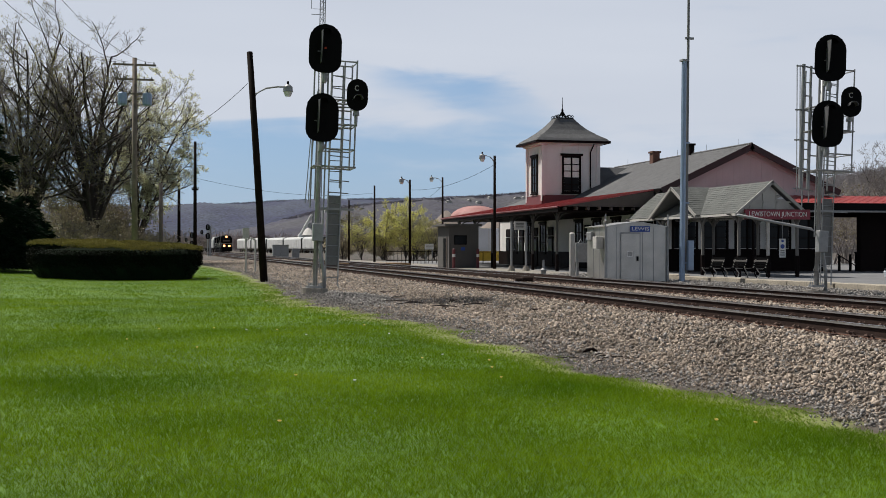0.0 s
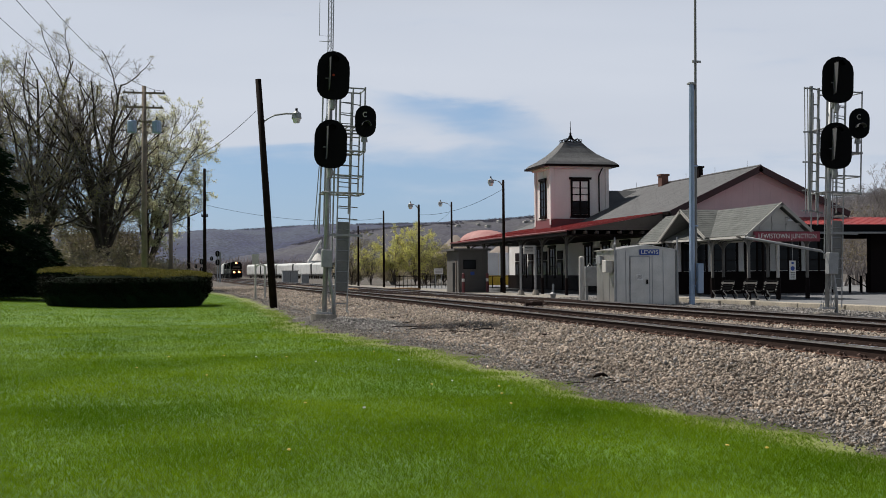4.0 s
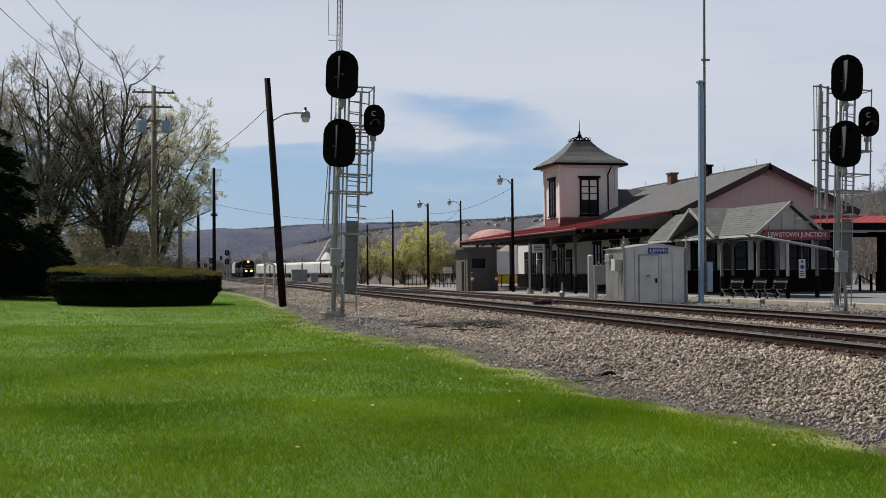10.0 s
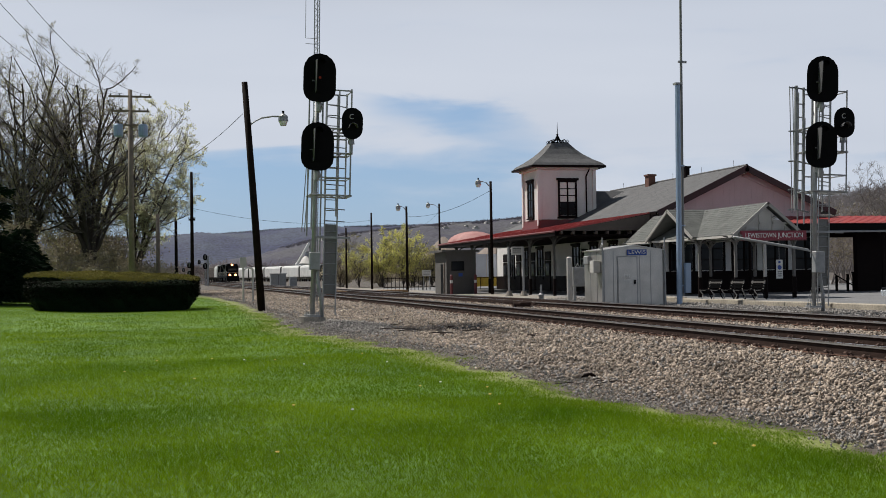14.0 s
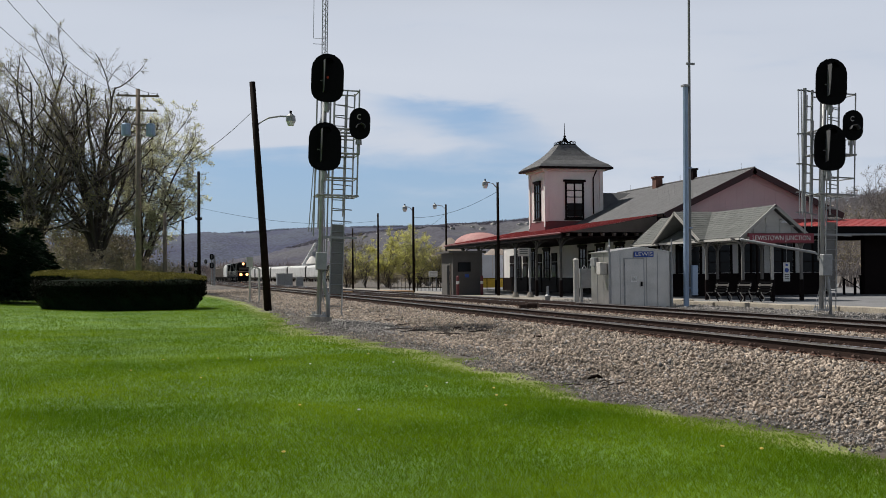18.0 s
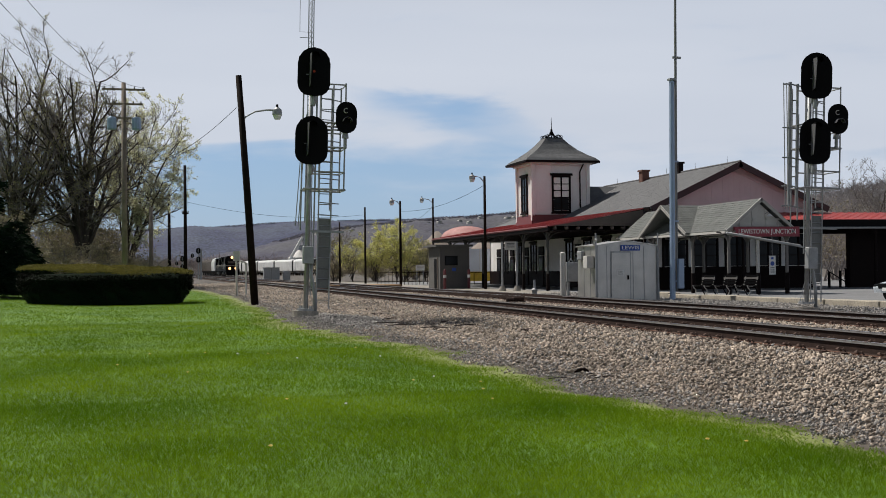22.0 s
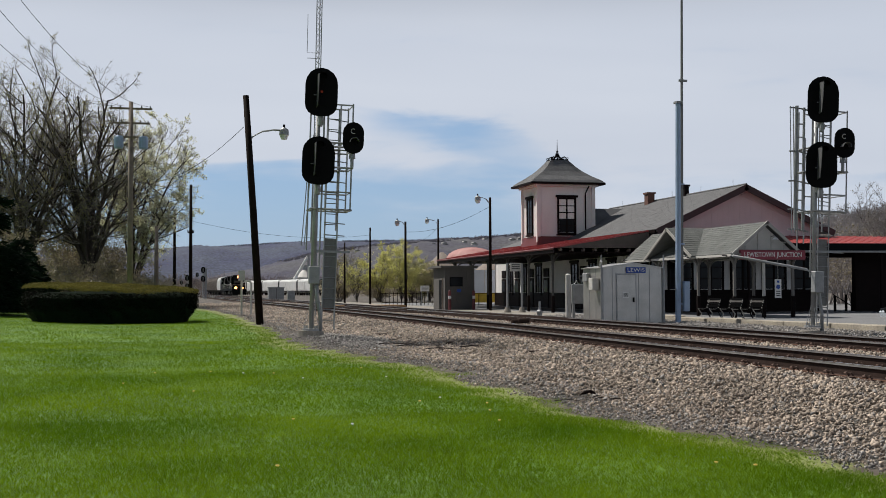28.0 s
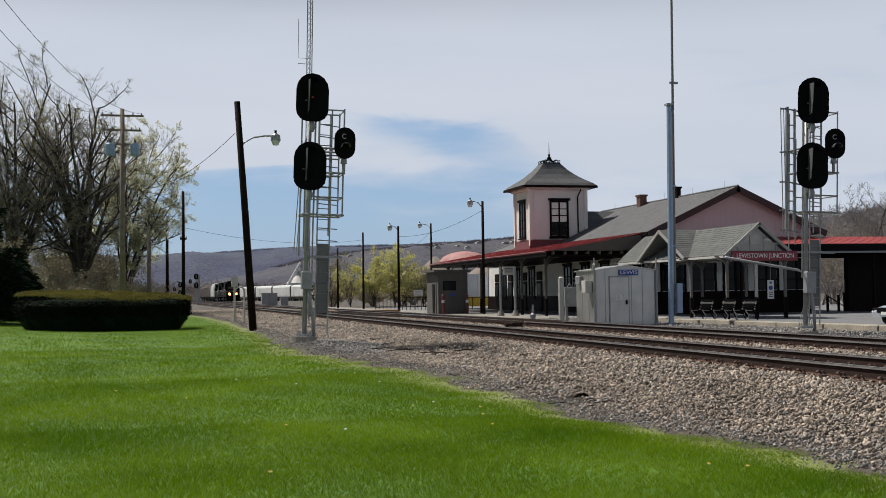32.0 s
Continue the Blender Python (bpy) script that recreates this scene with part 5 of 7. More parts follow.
def bench(m):
    t = thing("platform_bench", m, "dark slatted bench with pale scrolled iron ends", "bench", "benches under the shelter")
    for x in (-0.4, 0.4):
        pts = [(x, -0.36, 0.0), (x, -0.26, 0.06), (x, -0.20, 0.22), (x, -0.34, 0.36), (x, -0.40, 0.44), (x, -0.1, 0.43), (x, 0.12, 0.46), (x, 0.26, 0.88)]
        part("iron_end", tube(B(), pts, 0.024, 6), M["dim_trim"], t, "pale cast-iron end")
        part("iron_end", tube(B(), [(x, 0.05, 0.44), (x, 0.18, 0.2), (x, 0.32, 0.0)], 0.026, 6), M["black"], t)
    for k in range(5):
        part("seat_slat", box(B(), -0.46, 0.46, -0.36 + 0.1 * k, -0.29 + 0.1 * k, 0.44, 0.47), M["black"], t)
    for k in range(4):
        part("back_slat", box(B(), -0.46, 0.46, 0.12 + 0.035 * k, 0.15 + 0.035 * k, 0.52 + 0.11 * k, 0.6 + 0.11 * k), M["dim_post" if k == 2 else "black"], t)
    return t


# ---- yard and platform ----
def platform():
    t = thing("platform", pose(0, 0, 0), "low concrete kerb and grey asphalt platform before the station", "platform", kind="structure")
    part("paving", box(B(), 22.4, 75.0, 30.0, 120.0, -0.5, PLAT), M["asphalt"], t, "grey asphalt")
    part("apron", box(B(), 18.2, 22.4, 56.0, 150.0, -0.5, -0.265), M["concrete"], t, "worn concrete platform apron")
    y = 30.0
    k = finish("kerb_block", box(B(), -0.3, 0.3, -1.49, 1.49, -0.2, 0.25, 0.02), M["kerb"])
    rng = random.Random(2)
    while y < 54:
        share("kerb_block", k, t, pose(22.3 + rng.uniform(-0.04, 0.04), y, -0.34 + rng.uniform(-0.03, 0.03), 0, rng.uniform(-0.5, 0.5), rng.uniform(-0.8, 0.8)))
        y += 3.0
    y = 58.0
    k = finish("edge_slab", box(B(), -0.45, 0.45, -1.48, 1.48, -0.12, 0.0, 0.015), M["concrete"])
    while y < 140:
        share("edge_slab", k, t, pose(18.0, y, -0.245 + rng.uniform(-0.01, 0.01)))
        y += 3.0
    part("crossing_planks", box(B(), 15.9, 18.2, 84.0, 87.5, -0.2, -0.02), M["orange_wood"], t, "timber crossing planks")
    part("crossing_planks", box(B(), 12.0, 13.6, 84.0, 87.5, -0.2, -0.01), M["orange_wood"], t)


def bungalow():
    """The signal relay hut: sheet-metal, shallow gable, door, sign."""
    t = thing("relay_hut", pose(17.28, 43.0, -0.3), "brushed aluminium railway relay hut with a door and blue sign", "hut")
    w, d, h = 2.58, 2.1, 2.27
    part("plinth", box(B(), -0.05, w + 0.05, -0.05, d + 0.05, -0.2, 0.0), M["concrete"], t)
    part("body", prism(B(), [(0, 0), (w, 0), (w, h), (w / 2, h + 0.17), (0, h)], "y", 0, d), M["alu"], t, "bare aluminium walls")
    r = B()
    slab(r, (-0.08, -0.08, h - 0.01), (-0.08, d + 0.08, h - 0.01), (w / 2, d + 0.08, h + 0.19), (w / 2, -0.08, h + 0.19), 0.04)
    slab(r, (w + 0.08, -0.08, h - 0.01), (w + 0.08, d + 0.08, h - 0.01), (w / 2, d + 0.08, h + 0.19), (w / 2, -0.08, h + 0.19), 0.04)
    part("roof", r, M["alu"], t)
    for x in (0.42, 1.55, 2.02):
        part("panel_seam", box(B(), x - 0.012, x + 0.012, -0.012, 0.001, 0.02, h - 0.05), M["galv"], t)
    for x in (0.0, w):
        part("corner_angle", box(B(), x - 0.03, x + 0.03, -0.03, 0.03, 0, h), M["galv"], t)
    for y in (0.7, 1.4):
        part("panel_seam", box(B(), -0.012, 0.001, y - 0.012, y + 0.012, 0.02, h - 0.05), M["galv"], t)
    dr = part("door", box(B(), 0.62, 1.40, -0.035, -0.002, 0.06, 1.96), M["alu"], t, "grey metal door")
    part("door_frame", box(B(), 0.57, 1.45, -0.02, -0.001, 0.02, 2.02), M["galv"], dr)
    part("handle", box(B(), 1.28, 1.34, -0.08, -0.035, 0.88, 1.06), M["black"], dr, "black handle")
    for z in (0.3, 1.0, 1.75):
        part("hinge", tube(B(), [(0.6, -0.045, z - 0.06), (0.6, -0.045, z + 0.06)], 0.02, 6), M["galv"], dr)
    nb = part("door_notice", box(B(), 0.86, 1.12, -0.042, -0.037, 1.05, 1.27), M["white"], dr, "small white notice")
    for z in (1.09, 1.13, 1.17, 1.21):
        part("text_bar", box(B(), 0.89, 1.09, -0.045, -0.0425, z, z + 0.015), M["greygreen"], nb)
    s = part("name_sign", box(B(), 1.0, 1.84, -0.05, -0.03, 2.04, 2.27), M["sign_blue"], t, "blue enamel sign with white letters")
    lettering("lettering", "LEWIS", 0.20, M["white"], s, pose(1.42, -0.056, 2.155), 0.004, 0.74)
    for x in (-0.06, w + 0.03):
        part("stand_pipe", tube(B(), [(x, -0.06, 0), (x, -0.06, 1.6), (x, -0.06, 2.75)], [0.05, 0.04, 0.03], 8), M["galv"], t)
    part("pipe_cap", tube(B(), [(-0.1, 0.05, 2.3), (-0.1, -0.05, 2.42), (-0.1, -0.16, 2.5)], 0.05, 6), M["white"], t)
    part("meter_box", box(B(), -0.32, -0.02, 0.25, 0.7, 1.35, 1.85, 0.02), M["offwhite"], t, "grey meter box")
    part("vent", box(B(), -0.16, -0.01, 1.3, 1.8, 1.7, 2.05, 0.02), M["galv"], t)


def tall_mast():
    t = thing("radio_mast", pose(20.3, 42.5, -0.3, 0, 0.6, 0), "tall blue-grey steel mast with a thinner pipe beside it", "mast")
    part("base_plate", box(B(), -0.3, 0.3, -0.3, 0.3, 0, 0.06), M["galv"], t)
    part("column", tube(B(), [(0, 0, 0), (0, 0, 8.85)], [0.12, 0.105], 8), M["blue_steel"], t, "octagonal galvanised column")
    part("column_cap", box(B(), -0.14, 0.14, -0.14, 0.14, 8.85, 8.93), M["galv"], t)
    part("pipe", tube(B(), [(0.19, 0.05, 0.4), (0.19, 0.05, 9.8), (0.19, 0.05, 15.5)], [0.062, 0.055, 0.045], 8), M["guard"], t, "darker grey pipe")
    for z in (0.8, 3.2, 5.6):
        part("clamp", box(B(), 0.0, 0.26, -0.05, 0.09, z - 0.03, z + 0.03), M["blue_steel"], t)
    part("cross_pin", box(B(), 0.06, 0.42, 0.02, 0.08, 9.75, 9.84), M["galv"], t)
    part("junction_box", box(B(), 0.18, 0.42, -0.2, 0.0, 0.5, 1.7, 0.02), M["blue_steel"], t)


def lattice_antenna():
    t = thing("lattice_antenna", pose(8.25, 61.7, -0.3, 0, 1.25, 0), "slim galvanised lattice radio tower with guy rods", "antenna")
    c = [(0.16 * math.cos(a), 0.16 * math.sin(a)) for a in (0.5, 2.6, 4.7)]
    for x, y in c:
        part("leg", tube(B(), [(x, y, 0), (x, y, 20)], 0.026, 5), M["galv"], t)
    bm = B()
    for k in range(66):
        z = 0.3 * k
        for (xa, ya), (xb, yb) in zip(c, c[1:] + c[:1]):
            tube(bm, [(xa, ya, z), (xb, yb, z + 0.3)], 0.013, 3, False)
    ob = part("lacing", bm, M["galv"], t)
    part("whip_frame", tube(B(), [(-0.62, 0, 16.3), (-0.62, 0, 14.2), (0, 0, 14.2)], 0.016, 5), M["galv"], t)
    part("whip_frame", tube(B(), [(-0.62, 0, 13.9), (0, 0, 13.9)], 0.016, 5), M["galv"], t)


def lamp_pole(m, h, arm, side, label, material="pole", r=0.15, lean=(0, 0)):
    """A timber pole with a street lamp on a curved arm; side: -1 towards -x."""
    t = thing("lamp_pole", m, label, "lamp pole", "poles along the line")
    part("pole", tube(B(), [(0, 0, -0.4), (lean[0] * 0.5, lean[1] * 0.5, h * 0.5), (lean[0], lean[1], h)], [r, r * 0.9, r * 0.75], 10), M[material], t, smooth=True)
    if arm:
        z = h * (0.80 if side > 0 else 0.93)
        k = z / h
        x0 = lean[0] * k
        pts = [(x0, 0, z), (x0 + side * arm * 0.12, 0, z + 0.2), (x0 + side * arm * 0.4, 0, z + 0.42), (x0 + side * arm * 0.75, 0, z + 0.5), (x0 + side * arm, 0, z + 0.5)]
        a = part("lamp_arm", tube(B(), pts, 0.035, 6), M["galv"], t, "curved galvanised arm")
        hx = x0 + side * arm
        part("lamp_hood", tube(B(), [(hx + side * 0.1, 0, z + 0.62), (hx + side * 0.1, 0, z + 0.52), (hx + side * 0.1, 0, z + 0.3)], [0.06, 0.19, 0.21], 10), M["galv"], a, "grey lamp hood")
        part("lamp_bowl", tube(B(), [(hx + side * 0.1, 0, z + 0.3), (hx + side * 0.1, 0, z + 0.12)], [0.19, 0.12], 10), M["white"], a, "pale refractor bowl")
        part("photo_cell", tube(B(), [(hx + side * 0.1, 0, z + 0.62), (hx + side * 0.1, 0, z + 0.74)], 0.05, 6), M["black"], a)
    return t


def plain_pole(m, h, label, cross=(), r=0.14, material="pole"):
    t = thing("utility_pole", m, label, "utility pole", "poles along the line")
    part("pole", tube(B(), [(0, 0, -0.4), (0, 0, h)], [r, r * 0.7], 10), M[material], t, smooth=True)
    for z, w in cross:
        c = part("crossarm", box(B(), -w, w, -0.12, 0.0, z - 0.06, z + 0.06), M[material], t)
        for x in (-0.9 * w, -0.5 * w, 0.5 * w, 0.9 * w):
            part("insulator", tube(B(), [(x, -0.06, z + 0.06), (x, -0.06, z + 0.2)], [0.04, 0.03], 6), M["greygreen"], c)
    return t


def wire(a, b, sag, name="overhead_wire", r=0.012):
    a, b = Vector(a), Vector(b)
    pts = []
    for i in range(17):
        k = i / 16
        p = a.lerp(b, k)
        p.z -= sag * 4 * k * (1 - k)
        pts.append(p)
    mesh_thing(name, tube(B(), pts, r, 5), M["black"], "thin dark overhead wire between poles", "wire", "overhead wires")


def platform_hut():
    t = thing("platform_hut", pose(19.39, 76.9, PLAT), "small dark grey flat-roofed platform hut", "hut")
    w, d, h = 2.1, 3.3, 2.88
    part("body", box(B(), 0, w, 0, d, 0, h), M["hut"], t, "dark grey board walls")
    part("roof", box(B(), -0.35, w + 0.2, -0.25, d + 0.25, h, h + 0.14), M["hut"], t)
    for k in range(11):
        part("board_seam", box(B(), 0.1 + 0.18 * k, 0.115 + 0.18 * k, -0.012, 0.0, 0, h), M["hut"], t)
    wn = part("window", box(B(), 0.35, 1.25, -0.05, -0.001, 1.6, 2.24), M["black"], t, "small dark window")
    part("pane", box(B(), 0.4, 1.2, -0.056, -0.051, 1.65, 2.19), M["glass"], wn)
    part("blue_plaque", box(B(), 0.85, 1.13, -0.03, -0.001, 1.2, 1.42), M["sign_blue"], t, "small blue plaque")
    part("doorway", box(B(), -0.04, -0.001, 0.6, 1.5, 0, 2.05), M["black"], t, "dark doorway")
    part("door_jamb", box(B(), -0.07, -0.002, 0.5, 0.6, 0, 2.15), M["tan"], t)


def bollard(m, cap, label):
    t = thing("bollard", m, label, "bollard", "bollards on the platform")
    part("tube", tube(B(), [(0, 0, 0), (0, 0, 1.27), (0, 0, 1.32)], [0.1, 0.1, 0.05], 10), M[cap], t)
    part("band", tube(B(), [(0, 0, 0.75), (0, 0, 0.95)], 0.104, 10), M["white"], t)
    part("band", tube(B(), [(0, 0, 0.3), (0, 0, 0.5)], 0.104, 10), M["maroon"], t)


def sign_frame():
    t = thing("platform_sign_frame", pose(20.9, 66.0, PLAT), "pale steel portal frame carrying a small notice", "sign frame")
    for x in (-0.42, 0.5):
        p = part("upright", tube(B(), [(x, 0, 0), (x, 0, 2.95)], 0.07, 10), M["galv"], t)
        part("footing", tube(B(), [(x, 0, 0), (x, 0, 0.3)], [0.25, 0.14], 10), M["concrete"], p)
    n = part("notice", box(B(), -0.25, 0.45, -0.05, 0.0, 2.45, 2.95), M["offwhite"], t, "grey-white notice")
    for z in (2.6, 2.72, 2.82):
        part("text_bar", box(B(), -0.15, 0.35, -0.056, -0.051, z, z + 0.05), M["greygreen"], n)


def cabinets():
    t = thing("meter_cabinet", pose(18.0, 47.5, -0.28), "grey meter cabinet beside a pale stand pipe", "cabinet")
    part("stand_pipe", tube(B(), [(-0.5, 0, 0), (-0.5, 0, 2.0), (-0.5, 0, 2.06)], [0.13, 0.13, 0.06], 10), M["offwhite"], t, "pale round stand pipe")
    part("box", box(B(), -0.32, 0.25, -0.1, 0.2, 0.75, 1.6, 0.02), M["galv"], t, "grey steel box")
    part("leg", box(B(), -0.3, -0.2, 0, 0.1, 0, 0.75), M["galv"], t)
    part("conduit", tube(B(), [(-0.2, 0.05, 1.6), (-0.1, 0.05, 1.75), (0.0, 0.05, 1.6)], 0.03, 6), M["galv"], t)
    t = thing("vent_pipe", pose(18.2, 53.4, -0.28), "short white mushroom vent pipe", "vent pipe")
    part("pipe", tube(B(), [(0, 0, 0), (0, 0, 0.32), (0, 0, 0.4), (0, 0, 0.8)], [0.09, 0.16, 0.06, 0.05], 10), M["galv"], t)
    t = thing("line_side_cabinet", pose(17.0, 166.0, -0.25), "grey line-side equipment cabinet", "cabinet")
    part("body", box(B(), -1.1, 1.1, -0.6, 0.9, 0, 1.75, 0.03), M["galv"], t)
    part("roof", box(B(), -1.2, 1.2, -0.7, 1.0, 1.75, 1.85), M["galv"], t)
    part("door_seam", box(B(), -0.02, 0.02, -0.61, -0.6, 0.1, 1.7), M["greygreen"], t)
    t = thing("side_cabinet", pose(19.2, 166.4, -0.25), "small grey line-side box", "cabinet")
    part("body", box(B(), -0.5, 0.5, -0.5, 0.5, 0, 1.3, 0.03), M["galv"], t)
    t = thing("milepost_board", pose(5.0, 64.4, -0.35), "weathered board on two pale posts", "sign")
    for x in (-0.32, 0.2):
        part("post", tube(B(), [(x, 0, 0), (x, 0, 1.9 if x > 0 else 2.2)], 0.055, 8), M["offwhite"], t)
    part("board", box(B(), -0.5, -0.14, -0.06, 0.0, 2.0, 2.55), M["offwhite"], t)
    part("cap", tube(B(), [(-0.3, 0, 1.85), (-0.05, 0, 2.0), (0.2, 0, 1.9)], 0.05, 8), M["offwhite"], t)


def trailer():
    t = thing("white_trailer", pose(28.2, 97.5, PLAT), "white box trailer over a yellow skirt behind the station", "trailer")
    part("box", box(B(), -1.6, 1.6, 0, 8.0, 1.1, 3.1), M["white_sky_tint"], t)
    part("skirt", box(B(), -1.6, 1.6, 0.02, 8.0, 0.25, 1.08), M["yellow"], t, "yellow skirt")
    for x in (-1.2, 0, 1.2):
        part("rib", box(B(), x - 0.03, x + 0.03, -0.04, 0.0, 1.1, 3.1), M["white"], t)
    for x in (-1.3, -0.6, 0.2, 0.9):
        part("rail_post", box(B(), x - 0.03, x + 0.03, -0.25, -0.2, 0.0, 1.05), M["dkbrown"], t)
    part("handrail", box(B(), -1.5, 1.5, -0.25, -0.2, 1.0, 1.05), M["dkbrown"], t)


def fence(y, xa, xb, z):
    t = thing("yard_fence", pose(0, y, z), "low dark iron yard fence", "fence")
    n = int((xb - xa) / 0.35)
    for i in range(n + 1):
        part("picket", box(B(), xa + 0.35 * i - 0.02, xa + 0.35 * i + 0.02, -0.02, 0.02, 0, 1.2), M["dkbrown"], t)
    for q in (0.25, 1.05):
        part("rail", box(B(), xa, xb, -0.015, 0.015, q, q + 0.05), M["dkbrown"], t)


def yard_notice():
    t = thing("yard_notice", pose(23.3, 99.6, PLAT), "small white notice board on two posts before the yard fence", "sign")
    for x in (-0.28, 0.28):
        part("post", box(B(), x - 0.03, x + 0.03, 0.0, 0.06, 0, 1.75), M["galv"], t)
    b = part("board", box(B(), -0.4, 0.4, -0.04, 0.0, 1.25, 1.75), M["white"], t)
    for z in (1.36, 1.48, 1.6):
        part("text_bar", box(B(), -0.3, 0.3, -0.046, -0.041, z, z + 0.04), M["dim_trim"], b)


def stairs_rail():
    t = thing("stair_railing", pose(39.6, 61.0, PLAT), "dark stair railing in the gap beside the station", "railing")
    part("top_rail", tube(B(), [(-0.4, 0, 1.0), (1.0, 0.1, 0.25)], 0.03, 6), M["black"], t)
    part("top_rail", tube(B(), [(0.9, 0.3, 1.1), (1.6, 0.3, 1.1)], 0.03, 6), M["black"], t)
    for x, h in ((-0.2, 0.9), (0.55, 1.0), (0.95, 1.1), (1.55, 1.1)):
        part("baluster", box(B(), x - 0.06, x + 0.06, 0.1, 0.2, 0, h), M["black"], t)
    part("low_rail", tube(B(), [(0.9, 0.3, 0.5), (1.6, 0.3, 0.5)], 0.025, 6), M["black"], t)


def parked_car():
    """Only its nose comes into view; built whole, nose to -x."""
    t = thing("parked_car", pose(28.75, 37.4, -0.33, 0, 0, 0), "silver-blue saloon car parked on the asphalt", "car")
    prof = [(-2.2, 0.35), (-2.25, 0.55), (-2.15, 0.66), (-1.75, 0.76), (-0.85, 0.87), (-0.1, 1.28), (0.4, 1.36), (1.1, 1.32), (1.75, 0.98), (2.2, 0.92), (2.3, 0.66), (2.2, 0.35)]
    bm = B()
    for y0, y1, s in ((-0.9, -0.72, 0.96), (-0.72, 0.72, 1.0), (0.72, 0.9, 0.96)):
        prism(bm, [(x * (0.985 if s < 1 else 1), 0.35 + (z - 0.35) * s) for x, z in prof], "y", y0, y1)
    body = part("body", bm, M["carpaint"], t, "metallic silver-blue body")
    part("grille", box(B(), -2.29, -2.2, -0.5, 0.5, 0.5, 0.7, 0.02), M["black"], body)
    part("plate", box(B(), -2.31, -2.28, -0.2, 0.2, 0.42, 0.54), M["white"], body)
    for y in (-0.78, 0.62):
        part("headlight", box(B(), -2.22, -1.95, y - 0.08, y + 0.24, 0.56, 0.68, 0.03), M["glass"], body)
    part("windscreen", slab(B(), (-0.88, -0.7, 0.885), (-0.88, 0.7, 0.885), (-0.14, 0.62, 1.28), (-0.14, -0.62, 1.28), 0.01), M["glass"], body)
    for y in (-0.905, 0.895):
        part("side_window", prism(B(), [(-0.7, 0.90), (-0.1, 1.20), (1.0, 1.22), (1.45, 0.94)], "y", y, y + 0.01), M["glass"], body)
    for x in (-1.45, 1.4):
        for y in (-0.82, 0.82):
            w = part("wheel", tube(B(), [(x, y - 0.1, 0.33), (x, y + 0.1, 0.33)], 0.33, 16), M["black"], t)
            part("rim", tube(B(), [(x, y - 0.11, 0.33), (x, y + 0.11, 0.33)], 0.2, 12), M["galv"], w)
    return t


def track_litter():
    """Old tie plates, a clod and broken sticks that lie on the ballast."""
    for k, (x, y, a) in enumerate(((6.9, 35.6, 20), (6.8, 33.0, -15), (7.6, 29.6, 60), (6.9, 27.5, 5), (8.0, 24.0, 40), (7.3, 39.0, 70))):
        t = thing("tie_plate_scrap", pose(x, y, float(height(x, y)) + 0.02, 4, -6, a), "rusty discarded tie plate lying on the ballast", "track scrap", "scrap on the ballast")
        part("plate", box(B(), -0.19, 0.19, -0.1, 0.1, 0, 0.03, 0.006), M["tie"], t)
        part("shoulder", box(B(), -0.12, -0.09, -0.1, 0.1, 0.03, 0.055), M["tie"], t)
    t = thing("dark_clod", pose(6.2, 16.1, float(height(6.2, 16.1)) + 0.035), "dark rotten lump of wood on the ballast", "wood lump")
    part("lump", tube(B(), [(-0.12, 0, 0.01), (-0.05, 0.01, 0.035), (0.04, 0, 0.045), (0.11, -0.01, 0.015)], [0.010, 0.026, 0.032, 0.010], 7), M["pole"], t)
    rng = random.Random(9)
    for k in range(6):
        x, y = 5.7 + rng.uniform(-0.1, 0.9), 15.2 + rng.uniform(-0.5, 0.8)
        L, a = rng.uniform(0.08, 0.2), rng.uniform(-0.5, 0.9)
        mesh_thing("stick", tube(B(), [(-L, 0, 0), (0, 0.02, 0.015), (L, 0, 0)], [0.006, 0.008, 0.004], 5), M["bark"], "dark dry stick lying on the stones", "stick", "scrap on the ballast", m=pose(x, y, float(height(x, y)) + 0.045, 0, 0, math.degrees(a)))
    for k in range(5):
        x, y = 6.2 + rng.uniform(-0.2, 1.6), 27 + rng.uniform(0, 6)
        L = rng.uniform(0.25, 0.6)
        mesh_thing("stick", tube(B(), [(-L, 0, 0), (0, 0.05, 0.02), (L, 0, 0)], [0.012, 0.016, 0.008], 5), M["bark"], "dark dry stick lying on the stones", "stick", "scrap on the ballast", m=pose(x, y, float(height(x, y)) + 0.06, 0, 0, rng.uniform(-40, 60)))


def dandelions():
    rng = random.Random(6)
    spots = [(4.64, 9.1), (4.9, 8.9), (1.5, 13.2), (0.97, 9.8), (4.2, 14.6)] + [(rng.uniform(-0.5, 4.8), rng.uniform(8.5, 24)) for _ in range(14)]
    for k, (x, y) in enumerate(spots):
        t = thing("dandelion", pose(x, y, float(height(x, y))), "small yellow dandelion in the lawn", "flower", "dandelions in the lawn")
        part("stalk", tube(B(), [(0, 0, 0), (0.004, 0, 0.06)], 0.003, 4), M["weed"], t)
        part("bloom", tube(B(), [(0.004, 0, 0.058), (0.004, 0, 0.068), (0.004, 0, 0.074)], [0.008, 0.02, 0.012], 8), M["yellow"] if k < 6 or k % 3 else M["white"], t)


def garden_walk():
    mesh_thing("garden_walk", slab(B(), (-5.0, 61.6, float(height(-5.0, 61.6)) + 0.012), (-5.0, 60.6, float(height(-5.0, 60.6)) + 0.012), (-16, 65.5, float(height(-16, 65.5)) + 0.02), (-16, 66.6, float(height(-16, 66.6)) + 0.02), 0.08), M["concrete"], "narrow pale concrete garden walk", "path", kind="structure")


